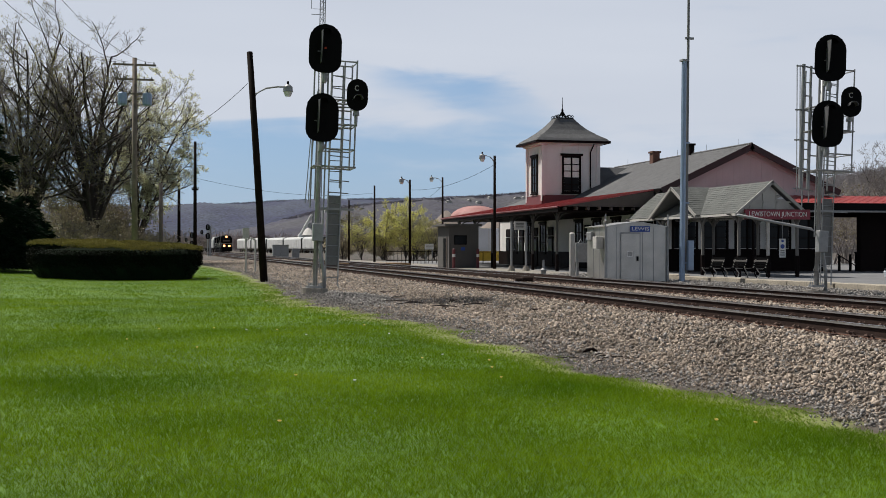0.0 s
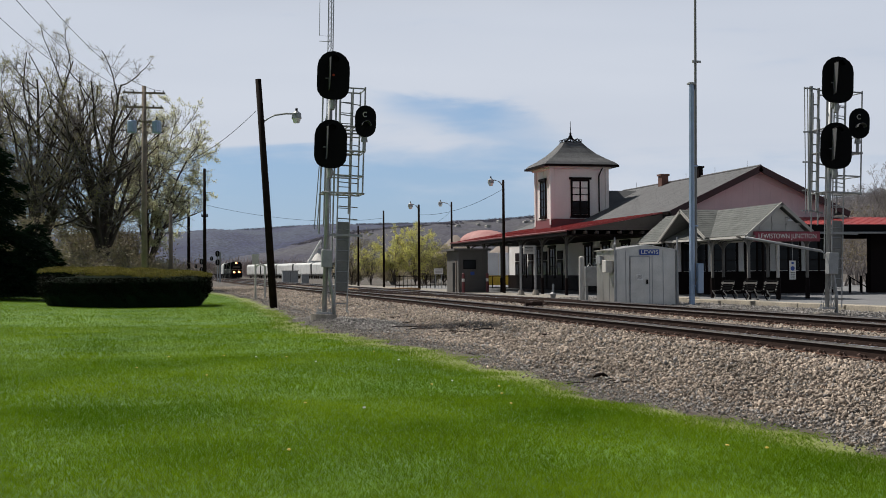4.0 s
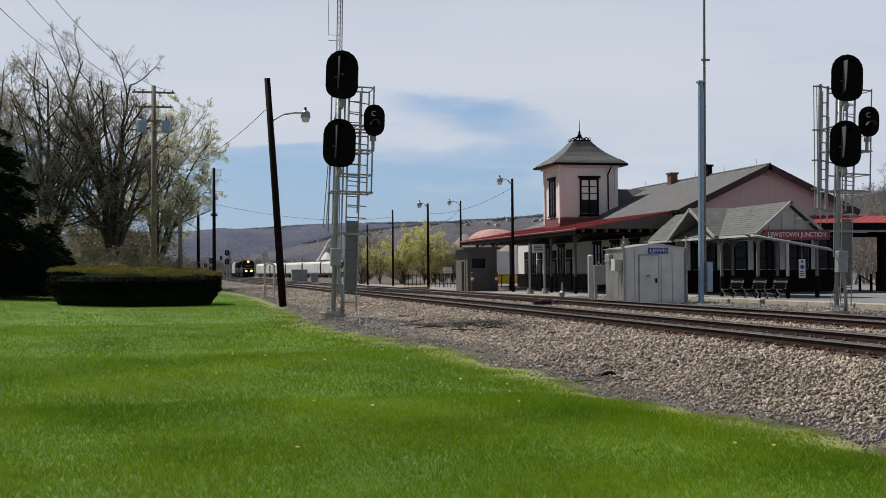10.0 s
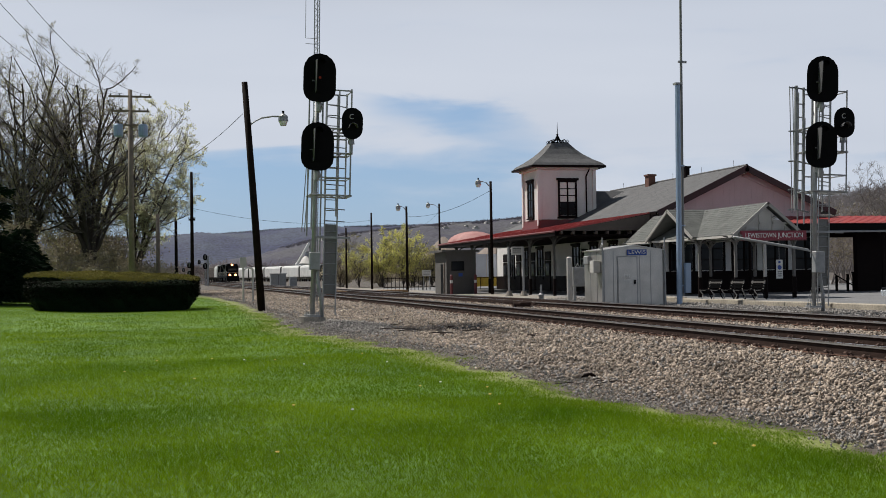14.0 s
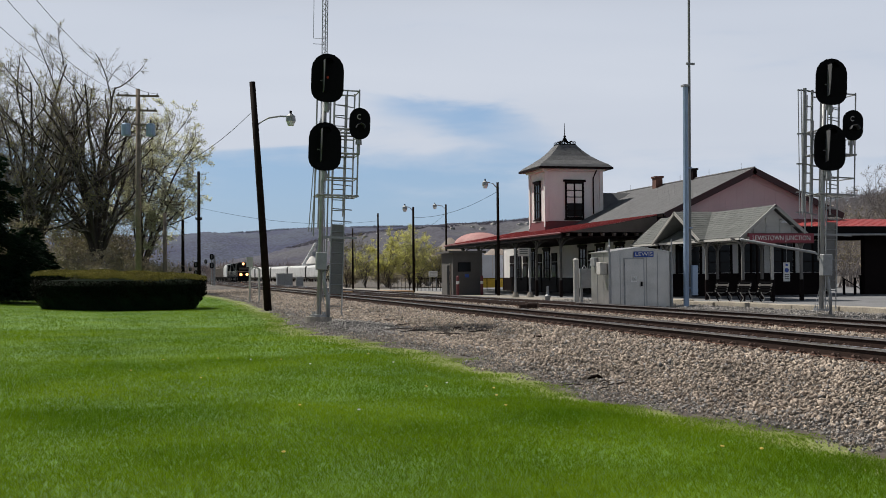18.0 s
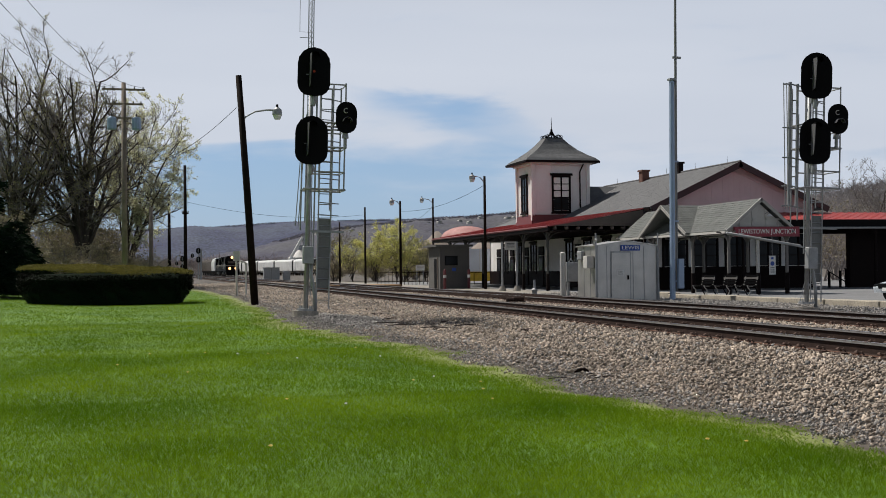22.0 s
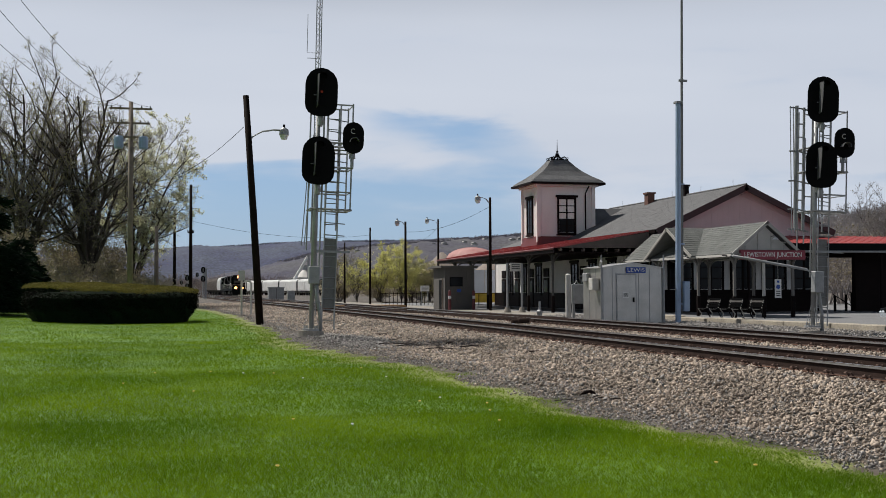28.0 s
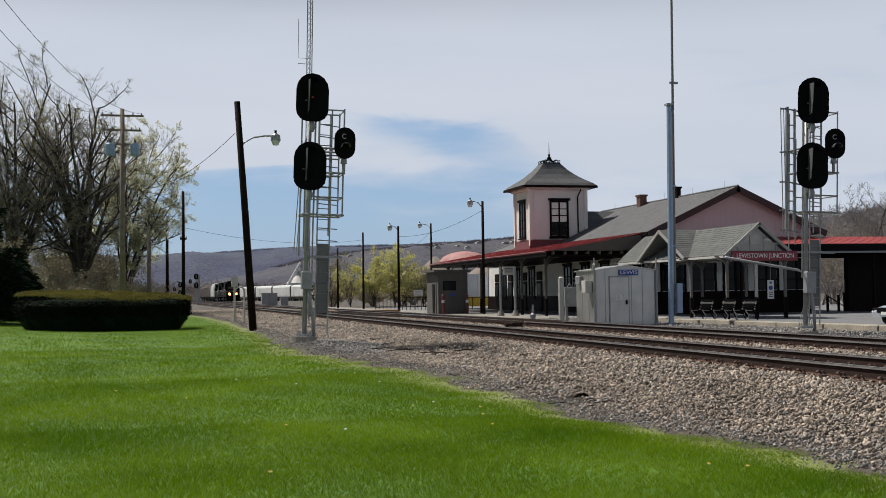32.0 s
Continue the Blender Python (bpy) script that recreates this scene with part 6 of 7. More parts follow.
# ---- planting ----
def sticks(P, Q, R0, R1, sides):
    """Tapered prisms from points P to Q, as vertices and quads."""
    n = len(P)
    d = Q - P
    d = d / np.maximum(np.linalg.norm(d, axis=1, keepdims=True), 1e-6)
    a = np.cross(d, np.where(np.abs(d[:, 2:]) > 0.9, [[1.0, 0, 0]], [[0, 0, 1.0]]))
    a /= np.linalg.norm(a, axis=1, keepdims=True)
    b = np.cross(d, a)
    t = np.arange(sides) * 2 * np.pi / sides
    ring = np.cos(t)[None, :, None] * a[:, None] + np.sin(t)[None, :, None] * b[:, None]
    lo, hi = P[:, None] + ring * R0[:, None, None], Q[:, None] + ring * R1[:, None, None]
    V = np.concatenate([lo, hi], 1).reshape(-1, 3)
    k, k2 = np.arange(sides), (np.arange(sides) + 1) % sides
    F = np.stack([k, k2, k2 + sides, k + sides], -1)[None] + (2 * sides * np.arange(n))[:, None, None]
    return V, F.reshape(-1, 4)


def grow(rng, P, D, L, bend, up, seg):
    """Wandering branches from P along D: points (n, seg + 1, 3)."""
    pts, d = [P], D
    for k in range(seg):
        d = d + rng.normal(0, bend, d.shape) + np.array((0, 0, up))
        d = d / np.linalg.norm(d, axis=1, keepdims=True)
        pts.append(pts[-1] + d * (L / seg)[:, None])
    return np.stack(pts, 1)


def bare_tree(m, h, rx, seed, leaf, leaf_n, label, trunk_r=0.4, base=0.2, lean=0.0, limbs=7, fork=0.14, buds=(0.03, 0.07), fine=4, twig=0.009, group="trees beside the lawn", sub=(9, 7, 6)):
    """Trunk, limbs and five orders of ever finer branches inside an egg-shaped crown, with buds on the twigs."""
    rng = np.random.default_rng(seed)
    t = thing("tree", m, label, "tree", group)
    mid = np.array((lean, 0.0, h * (1 + base) / 2))
    semi = np.array((rx, rx, h * (1 - base) / 2))

    def room(P, D):
        """How far a ray from P along D goes before it leaves the crown."""
        p, d = (P - mid) / semi, D / semi
        a, b, c = (d * d).sum(1), (p * d).sum(1), (p * p).sum(1) - 1
        out = (-b + np.sqrt(np.maximum(b * b - a * c, 0))) / a
        return np.where((b * b > a * c) & (out > 0), out, 0.25)

    def fan(pts, R, L, k, lo, angle, ratio):
        """k side branches on each branch: start, way, length, thickness."""
        n, seg = len(pts), pts.shape[1] - 1
        f = (lo + (1 - lo) * (np.arange(k)[None] + rng.uniform(0, 1, (n, k))) / k).ravel() * 0.999
        w = np.repeat(np.arange(n), k)
        q = np.minimum((f * seg).astype(int), seg - 1)
        a, b = pts[w, q], pts[w, q + 1]
        P = a + (b - a) * (f * seg - q)[:, None]
        d = (b - a) / np.linalg.norm(b - a, axis=1, keepdims=True)
        s = np.cross(d, rng.normal(size=d.shape))
        s /= np.linalg.norm(s, axis=1, keepdims=True)
        g = radians(angle) * rng.uniform(0.6, 1.4, len(w))[:, None]
        D = d * np.cos(g) + s * np.sin(g)
        far = room(P, D)
        long = np.minimum(L[w] * ratio * rng.uniform(0.6, 1.3, len(w)) * (1 - 0.4 * f), far * rng.uniform(0.8, 1.05, len(w)) + 0.22 * L[w] * ratio)
        return P, D, np.maximum(long, 0.3), np.maximum(R[w] * (1 - 0.62 * f) * 0.62, twig)

    stem = grow(rng, np.array([(0.0, 0.0, -0.4)]), np.array([(0.04 * lean, 0.0, 1.0)]), np.array([h * fork + 0.4]), 0.03, 0.05, 4)
    # main limbs: each arches from the fork towards its own share of the crown
    k = np.arange(limbs)
    z = 0.96 - 1.42 * (k + 0.5) / limbs
    a = k * 2.39996 + rng.uniform(-0.3, 0.3, limbs)
    u = np.stack([np.cos(a) * np.sqrt(1 - z * z), np.sin(a) * np.sqrt(1 - z * z), z], -1)
    T = mid + semi * u * rng.uniform(0.66, 0.80, (limbs, 1))
    f = np.clip(0.99 - 0.35 * (0.96 - z) / 1.42 - rng.uniform(0, 0.1, limbs), 0, 0.999)
    P = np.stack([np.interp(f * 4, range(5), stem[0, :, q]) for q in range(3)], -1)
    L = np.linalg.norm(T - P, axis=1)
    bow = (P + T) / 2 + np.stack([0 * L, 0 * L, 0.16 * L], -1) - (T - P) * np.array((0.16, 0.16, 0)) + rng.normal(0, 0.05, P.shape) * L[:, None]
    w = np.linspace(0, 1, 10)[None, :, None]
    pts = P[:, None] * (1 - w) ** 2 + 2 * bow[:, None] * w * (1 - w) + T[:, None] * w * w
    pts[:, 1:] += np.cumsum(rng.normal(0, 0.09, (limbs, 9, 3)), 1)
    R = trunk_r * rng.uniform(0.26, 0.42, limbs)
    levels = [(stem, np.array([trunk_r]), 0.7), (pts, R, 0.3)]
    for k, lo, angle, ratio, bend, up, seg in ((sub[0], 0.25, 50, 0.46, 0.15, 0.03, 6), (sub[1], 0.12, 48, 0.52, 0.17, 0.05, 4), (sub[2], 0.1, 44, 0.52, 0.17, 0.10, 2), (fine, 0.08, 38, 0.58, 0.13, 0.2, 1)):
        P, D, L, R = fan(pts, R, L, k, lo, angle, ratio)
        pts = grow(rng, P, D, L, bend, up, seg)
        levels.append((pts, R, 0.45))
    for name, sel, sides, material in (("trunk", levels[:3], 6, "bark"), ("branchwork", levels[3:], 3, "twig")):
        V, F, off = [], [], 0
        for pts, R, tip in sel:
            n, seg = len(pts), pts.shape[1] - 1
            for q in range(seg):
                r0, r1 = R * (1 - (1 - tip) * q / seg), R * (1 - (1 - tip) * (q + 1) / seg)
                v, fc = sticks(pts[:, q], pts[:, q + 1] + (pts[:, q + 1] - pts[:, q]) * 0.04, r0, r1, sides)
                V.append(v)
                F.append(fc + off)
                off += len(v)
        new(name, mesh_from(name, np.concatenate(V), np.concatenate(F), M[material], name == "trunk")).parent = t
    if leaf_n:
        # buds open unevenly over the crown
        E = levels[-1][0]
        pick = rng.integers(0, len(E), leaf_n)
        tip = E[:, -1]
        clump = np.sin(tip[:, 0] * 0.9 + seed) * np.sin(tip[:, 1] * 0.8) * np.sin(tip[:, 2] * 0.7 + 1)
        pick = pick[clump[pick] > rng.uniform(-0.7, 0.25, leaf_n)]
        c = E[pick, 0] + (E[pick, -1] - E[pick, 0]) * rng.uniform(0.1, 1.1, (len(pick), 1)) + rng.normal(0, 0.06, (len(pick), 3))
        x = rng.normal(size=c.shape)
        x /= np.linalg.norm(x, axis=1, keepdims=True)
        y = np.cross(x, rng.normal(size=c.shape))
        y /= np.linalg.norm(y, axis=1, keepdims=True)
        s = rng.uniform(*buds, len(pick))[:, None]
        v = np.stack([c - x * s, c + y * s * 0.6, c + x * s, c - y * s * 0.6], 1).reshape(-1, 3)
        new("crown", mesh_from("crown", v, np.arange(len(v)).reshape(-1, 4), M[leaf])).parent = t
    return t


def conifer(m, h, r, seed, label, n=26000):
    """A dense dark spruce: whorls of drooping boughs clad in needle sprays."""
    rng = np.random.default_rng(seed)
    t = thing("conifer", m, label, "tree", "conifers at the lawn's edge")
    part("trunk", tube(B(), [(0, 0, -0.3), (0, 0, h)], [0.22, 0.02], 8), M["bark"], t)
    # boughs in loose whorls, each drooping and of its own length
    nb = 230
    bz = np.sort(rng.uniform(0.0, 0.97, nb) ** 1.2)
    ba = rng.uniform(0, 6.283, nb)
    bl = r * (1 - bz) ** 0.75 * rng.uniform(0.68, 1.12, nb) + 0.12
    pick = rng.choice(nb, n, p=bl / bl.sum())
    s = rng.uniform(0.05, 1, n) ** 0.65
    z, a, rad = bz[pick] * h, ba[pick] + rng.normal(0, 0.10, n), bl[pick] * s
    c = np.stack([np.cos(a) * rad, np.sin(a) * rad, z + 0.10 * rad - 0.30 * bl[pick] * s ** 2 + rng.normal(0, 0.09, n)], -1)
    c[:, 2] = np.maximum(c[:, 2], 0.05)
    out = np.stack([np.cos(a), np.sin(a), rng.uniform(-0.6, 0.15, n)], -1) + rng.normal(0, 0.3, (n, 3))
    out /= np.linalg.norm(out, axis=1, keepdims=True)
    side = np.cross(out, rng.normal(size=(n, 3)))
    side /= np.linalg.norm(side, axis=1, keepdims=True)
    L = rng.uniform(0.12, 0.32, n)[:, None]
    v = np.stack([c - out * L * 0.5, c + side * L * 0.16, c + out * L, c - side * L * 0.16], 1).reshape(-1, 3)
    ob = new("crown", mesh_from("crown", v, np.arange(4 * n).reshape(-1, 4), M["needle"]))
    ob.parent = t
    return t


def clipped_hedge():
    """A long clipped hedge of many small leaves over a dense core; sides coloured as shaded, top as sunlit."""
    t = thing("hedge", pose(-1.8, 53.3, 0), "clipped box hedge, sides coloured as shaded, olive top as sunlit", "hedge")
    rng = np.random.default_rng(8)
    A, Bb, h = 3.7, 2.5, 1.62

    def outline(a, k=1.0):
        c, s = np.cos(a), np.sin(a)
        p = 3.2
        r = (np.abs(c / A) ** p + np.abs(s / Bb) ** p) ** (-1 / p)
        return r * k

    nA = 40
    core = B()
    ringsv = []
    for z, k in ((-0.45, 0.80), (0.1 - 0.35, 0.88), (0.55 - 0.35, 0.95), (h - 0.66, 0.95), (h - 0.56, 0.88), (h - 0.50, 0.5)):
        tip = (0.13 * k, 0.08) if z > 0.5 else (0, 0)
        ringsv.append([core.verts.new((outline(2 * math.pi * i / nA, k) * math.cos(2 * math.pi * i / nA), outline(2 * math.pi * i / nA, k) * math.sin(2 * math.pi * i / nA), z + tip[0] * math.sin(2 * math.pi * i / nA) - tip[1])) for i in range(nA)])
    for r0, r1 in zip(ringsv, ringsv[1:]):
        for i in range(nA):
            core.faces.new((r0[i], r0[(i + 1) % nA], r1[(i + 1) % nA], r1[i]))
    core.faces.new(ringsv[-1])
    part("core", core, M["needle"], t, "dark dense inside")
    n = 60000
    a = rng.uniform(0, 6.283, n)
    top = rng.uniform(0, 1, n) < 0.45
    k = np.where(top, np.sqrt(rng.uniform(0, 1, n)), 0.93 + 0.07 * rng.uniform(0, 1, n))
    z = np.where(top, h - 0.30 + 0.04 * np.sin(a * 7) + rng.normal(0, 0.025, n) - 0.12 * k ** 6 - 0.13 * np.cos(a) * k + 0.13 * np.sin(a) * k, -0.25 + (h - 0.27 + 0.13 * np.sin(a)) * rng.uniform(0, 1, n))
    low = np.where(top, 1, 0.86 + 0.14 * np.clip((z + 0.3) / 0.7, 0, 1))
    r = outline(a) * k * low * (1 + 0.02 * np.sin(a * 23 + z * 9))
    c = np.stack([np.cos(a) * r, np.sin(a) * r, z], -1)
    x = rng.normal(size=(n, 3))
    x /= np.linalg.norm(x, axis=1, keepdims=True)
    y = np.cross(x, rng.normal(size=(n, 3)))
    y /= np.linalg.norm(y, axis=1, keepdims=True)
    s = rng.uniform(0.018, 0.05, n)[:, None]
    v = np.stack([c - x * s, c + y * s * 0.55, c + x * s, c - y * s * 0.55], 1)
    for name, sel, leaf in (("side_foliage", ~top, "hedge"), ("top_foliage", top, "hedge_lit")):
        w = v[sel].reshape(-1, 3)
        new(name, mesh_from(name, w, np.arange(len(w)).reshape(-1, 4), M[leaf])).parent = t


def shrub(m, h, r, seed, leaf, label, n=5000):
    rng = np.random.default_rng(seed)
    t = thing("bush", m, label, "bush", "bushes behind the tracks")
    pr = random.Random(seed)
    wood, tips = B(), []
    for k in range(13):
        a = pr.uniform(0, 6.283)
        e = Vector((math.cos(a) * r * pr.uniform(0.3, 0.9), math.sin(a) * r * pr.uniform(0.3, 0.9), h * pr.uniform(0.6, 0.98)))
        mid = Vector((e.x * 0.35, e.y * 0.35, e.z * 0.32))
        tube(wood, [(e.x * 0.05, e.y * 0.05, -0.3), mid, e], [0.06, 0.04, 0.012], 5, False)
        for j in range(14):
            s = mid.lerp(e, pr.uniform(0, 1))
            q = s + Vector((pr.gauss(0, 0.3 * r), pr.gauss(0, 0.3 * r), abs(pr.gauss(0, 0.22 * h))))
            q.z = min(q.z, h * 1.02)
            tube(wood, [s, q], [0.02, 0.006], 3, False)
            tips.append((s, q))
    part("branchwork", wood, M["twig"], t)
    ti = rng.integers(0, len(tips), n)
    S = np.array([tuple(s) for s, q in tips])[ti]
    Q = np.array([tuple(q) for s, q in tips])[ti]
    c = S + (Q - S) * rng.uniform(0.1, 1.1, (n, 1)) + rng.normal(0, 0.05 * r, (n, 3))
    x = rng.normal(size=(n, 3))
    x /= np.linalg.norm(x, axis=1, keepdims=True)
    y = np.cross(x, rng.normal(size=(n, 3)))
    y /= np.linalg.norm(y, axis=1, keepdims=True)
    s = rng.uniform(0.05, 0.13, n)[:, None]
    v = np.stack([c - x * s, c + y * s * 0.6, c + x * s, c - y * s * 0.6], 1).reshape(-1, 3)
    ob = new("crown", mesh_from("crown", v, np.arange(4 * n).reshape(-1, 4), M[leaf]))
    ob.parent = t


# ---- distance ----
def ridge(name, label, y_at, x0, x1, tops, depth, col, col2, seed, bump=6.0):
    """A wooded ridge that rises from the valley floor; tops: (share of its length, height)."""
    nx, ny = 260, 26
    X = np.linspace(x0, x1, nx)
    T = np.interp(np.linspace(0, 1, nx), [a for a, _ in tops], [b for _, b in tops])
    rng = np.random.default_rng(seed)
    V = np.zeros((ny, nx, 3))
    for j in range(ny):
        k = j / (ny - 1)
        up = math.sin(min(k / 0.8, 1.0) * math.pi / 2) ** 1.1 * (1 - 0.25 * max(0, (k - 0.8) / 0.2))
        for i in range(nx):
            fold = noise.noise(Vector((X[i] * 0.006 + seed, k * 2.0, seed))) * 0.22
            V[j, i] = (X[i], y_at + depth * k, -2 + T[i] * up * (1 + fold * (1 - k)))
    V[:, :, 2] += rng.normal(0, bump * 0.16, (ny, nx)) * (np.arange(ny)[:, None] > 1)
    V[:, :, 2] += bump * 0.5 * np.sin(X * 0.11 + seed)[None] * (np.arange(ny)[:, None] > 3) * 0.3
    i = (np.arange(ny - 1)[:, None] * nx + np.arange(nx - 1)).ravel()
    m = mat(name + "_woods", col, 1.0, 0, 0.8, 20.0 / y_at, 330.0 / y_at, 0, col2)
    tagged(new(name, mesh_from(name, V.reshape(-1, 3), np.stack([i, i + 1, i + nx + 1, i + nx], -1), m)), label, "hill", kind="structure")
    return X, T


def small_trees(name, label, P, H, seed, col, twigs=20, w=0.05):
    """Many far bare trees: a stem and an egg of short twigs each, one mesh."""
    rng = np.random.default_rng(seed)
    n = len(P)
    k = np.repeat(np.arange(n), twigs)
    h = H[k][:, None]
    u = rng.normal(size=(len(k), 3))
    u /= np.linalg.norm(u, axis=1, keepdims=True)
    c = P[k] + (u * rng.uniform(0.3, 1, (len(k), 1)) * np.array((0.30, 0.30, 0.36)) + np.array((0, 0, 0.60))) * h
    d = u + rng.normal(0, 0.5, u.shape) + np.array((0, 0, 0.6))
    d /= np.linalg.norm(d, axis=1, keepdims=True)
    side = np.cross(d, np.array((0.2, 1.0, 0.1)))
    side /= np.linalg.norm(side, axis=1, keepdims=True)
    L = h * rng.uniform(0.10, 0.24, (len(k), 1))
    ww = w * rng.uniform(0.6, 1.6, (len(k), 1))
    v1 = np.stack([c - d * L - side * ww, c - d * L + side * ww, c + d * L + side * ww * 0.7, c + d * L - side * ww * 0.7], 1)
    x = np.array((1.0, 0, 0)) * w * 1.7
    top = P + np.array((0, 0, 0.65)) * H[:, None]
    low = P - np.array((0, 0, 0.1)) * H[:, None]
    v2 = np.stack([low - x, low + x, top + x * 0.5, top - x * 0.5], 1)
    v = np.concatenate([v1, v2]).reshape(-1, 3)
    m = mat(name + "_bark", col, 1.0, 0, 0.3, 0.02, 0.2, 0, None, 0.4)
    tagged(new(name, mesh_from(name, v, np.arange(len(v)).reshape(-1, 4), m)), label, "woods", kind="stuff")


def on_ridge(X, T, y_at, depth, n, seed, lo=0.1, hi=0.8, x0=None, x1=None):
    """Places on a ridge's near slope."""
    rng = np.random.default_rng(seed)
    x = rng.uniform(X[0] if x0 is None else x0, X[-1] if x1 is None else x1, n)
    k = rng.uniform(lo, hi, n)
    up = np.sin(np.minimum(k / 0.8, 1) * np.pi / 2) ** 1.1
    return np.stack([x, y_at + depth * k, -2 + np.interp(x, X, T) * up - 0.5 - y_at * 0.0028], -1)


def tree_belt():
    """Bare brown woods along the valley floor behind the yard."""
    rng = np.random.default_rng(12)
    n = 2600
    P = np.stack([rng.uniform(-60, 330, n), rng.uniform(430, 620, n), np.full(n, -0.5)], -1)
    # woods coloured paler, for the haze over the valley
    small_trees("valley_woods", "brown bare woods along the valley floor", P, rng.uniform(4.5, 9.0, n), 13, (0.42, 0.34, 0.32), 20, 0.05)


def hills():
    rng = np.random.default_rng(21)
    # valley haze is mixed into the far and middle ridges' colours
    X, T = ridge("far_ridge", "wooded ridge across the valley, coloured blue-grey for haze", 2300, -900, 1500, [(0, 80), (0.2, 100), (0.35, 110), (0.39, 112), (0.42, 119), (0.44, 117), (0.5, 128), (0.6, 136), (1, 146)], 900, (0.060, 0.073, 0.106), (0.029, 0.034, 0.084), 2, 5)
    # ridge trees coloured pale for haze and to lift their backlit sides
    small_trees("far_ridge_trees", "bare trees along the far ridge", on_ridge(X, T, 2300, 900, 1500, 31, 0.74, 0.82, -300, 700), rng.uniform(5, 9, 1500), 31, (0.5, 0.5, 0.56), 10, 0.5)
    X, T = ridge("middle_ridge", "wooded hillside with scattered houses, haze in its colours", 1100, -160, 1500, [(0, 2), (0.1, 8), (0.17, 30), (0.22, 52), (0.28, 62), (0.36, 72), (0.42, 82), (0.5, 92), (0.6, 100), (1, 106)], 420, (0.088, 0.087, 0.092), (0.043, 0.041, 0.068), 5, 4)
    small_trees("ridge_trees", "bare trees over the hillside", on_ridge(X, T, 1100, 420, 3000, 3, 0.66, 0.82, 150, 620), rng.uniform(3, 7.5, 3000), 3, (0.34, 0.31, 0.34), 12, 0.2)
    tree_belt()
    X, T = ridge("near_hill", "brown bare-wooded hillside behind the station", 330, 190, 620, [(0, 14), (0.1, 24), (0.17, 29), (0.24, 34), (0.6, 42), (1, 48)], 120, (0.115, 0.10, 0.095), (0.085, 0.082, 0.078), 8, 2.5)
    small_trees("hillside_trees", "grey-brown bare trees on the hillside behind the station", on_ridge(X, T, 330, 120, 3600, 6, 0.0, 0.85, 195, 420), rng.uniform(3.5, 7.5, 3600), 6, (0.42, 0.38, 0.37), 22, 0.045)
    rng = random.Random(3)
    for k in range(16):
        hx, hy = rng.uniform(190, 480), rng.uniform(1310, 1372)
        hz = -2 + (52 + (hx - 205) * 0.094) * math.sin(min((hy - 1100) / 336, 1.0) * math.pi / 2) ** 1.1
        t = thing("far_house", pose(hx, hy, hz), "small pale house on the far hillside", "house", "houses on the hillside")
        w = rng.uniform(2.0, 3.6)
        part("wall", box(B(), -w, w, -4, 4, -3.5, 0.4), M["offwhite"], t)
        part("roof", prism(B(), [(-w - 0.3, 0.4), (w + 0.3, 0.4), (w * 0.3, 1.5), (-w * 0.3, 1.5)], "y", -5, 5), M["dim_trim"], t)
    for x, y, w, h in ((40, 470, 7, 4.5), (18, 520, 6, 4), (60, 500, 8, 5)):
        t = thing("far_house", pose(x, y, -0.4), "pale house beyond the yard", "house", "houses on the hillside")
        part("wall", box(B(), -w, w, -5, 5, 0, h), M["offwhite"], t)
        part("roof", prism(B(), [(-w - 0.5, h), (w + 0.5, h), (0, h + 2.5)], "y", -5.5, 5.5), M["shingle"], t)
    for x, y, r, h in ((72.5, 290, 14, 11.2), (98, 330, 17, 11)):
        bm = B()
        tube(bm, [(0, 0, -0.5), (0, 0, h * 0.5), (0, 0, h)], [r, r * 0.45, 0.4], 18)
        mesh_thing("sand_pile", bm, M["tan"], "conical brown-grey sand pile behind the yard", "sand pile", smooth=True, m=pose(x, y, -0.3))


def silo():
    t = thing("grain_silo", pose(45.0, 352, -0.5), "pale conical-roofed silo with a slanting auger tube", "silo")
    part("drum", tube(B(), [(0, 0, 0), (0, 0, 5.6)], 3.6, 16), M["offwhite"], t)
    part("cone", tube(B(), [(0, 0, 5.6), (0, 0, 8.0)], [3.8, 0.6], 16), M["offwhite"], t)
    part("cap", tube(B(), [(0, 0, 8.0), (0, 0, 9.3)], 0.8, 10), M["galv"], t)
    part("auger", tube(B(), [(-5.6, -12, 3.4), (-0.9, -12, 11.5)], 0.42, 8), M["white"], t, "white slanting auger tube")
    part("leg_tower", tube(B(), [(-0.6, -12, 0), (-0.6, -12, 12.0)], 0.35, 6), M["galv"], t)


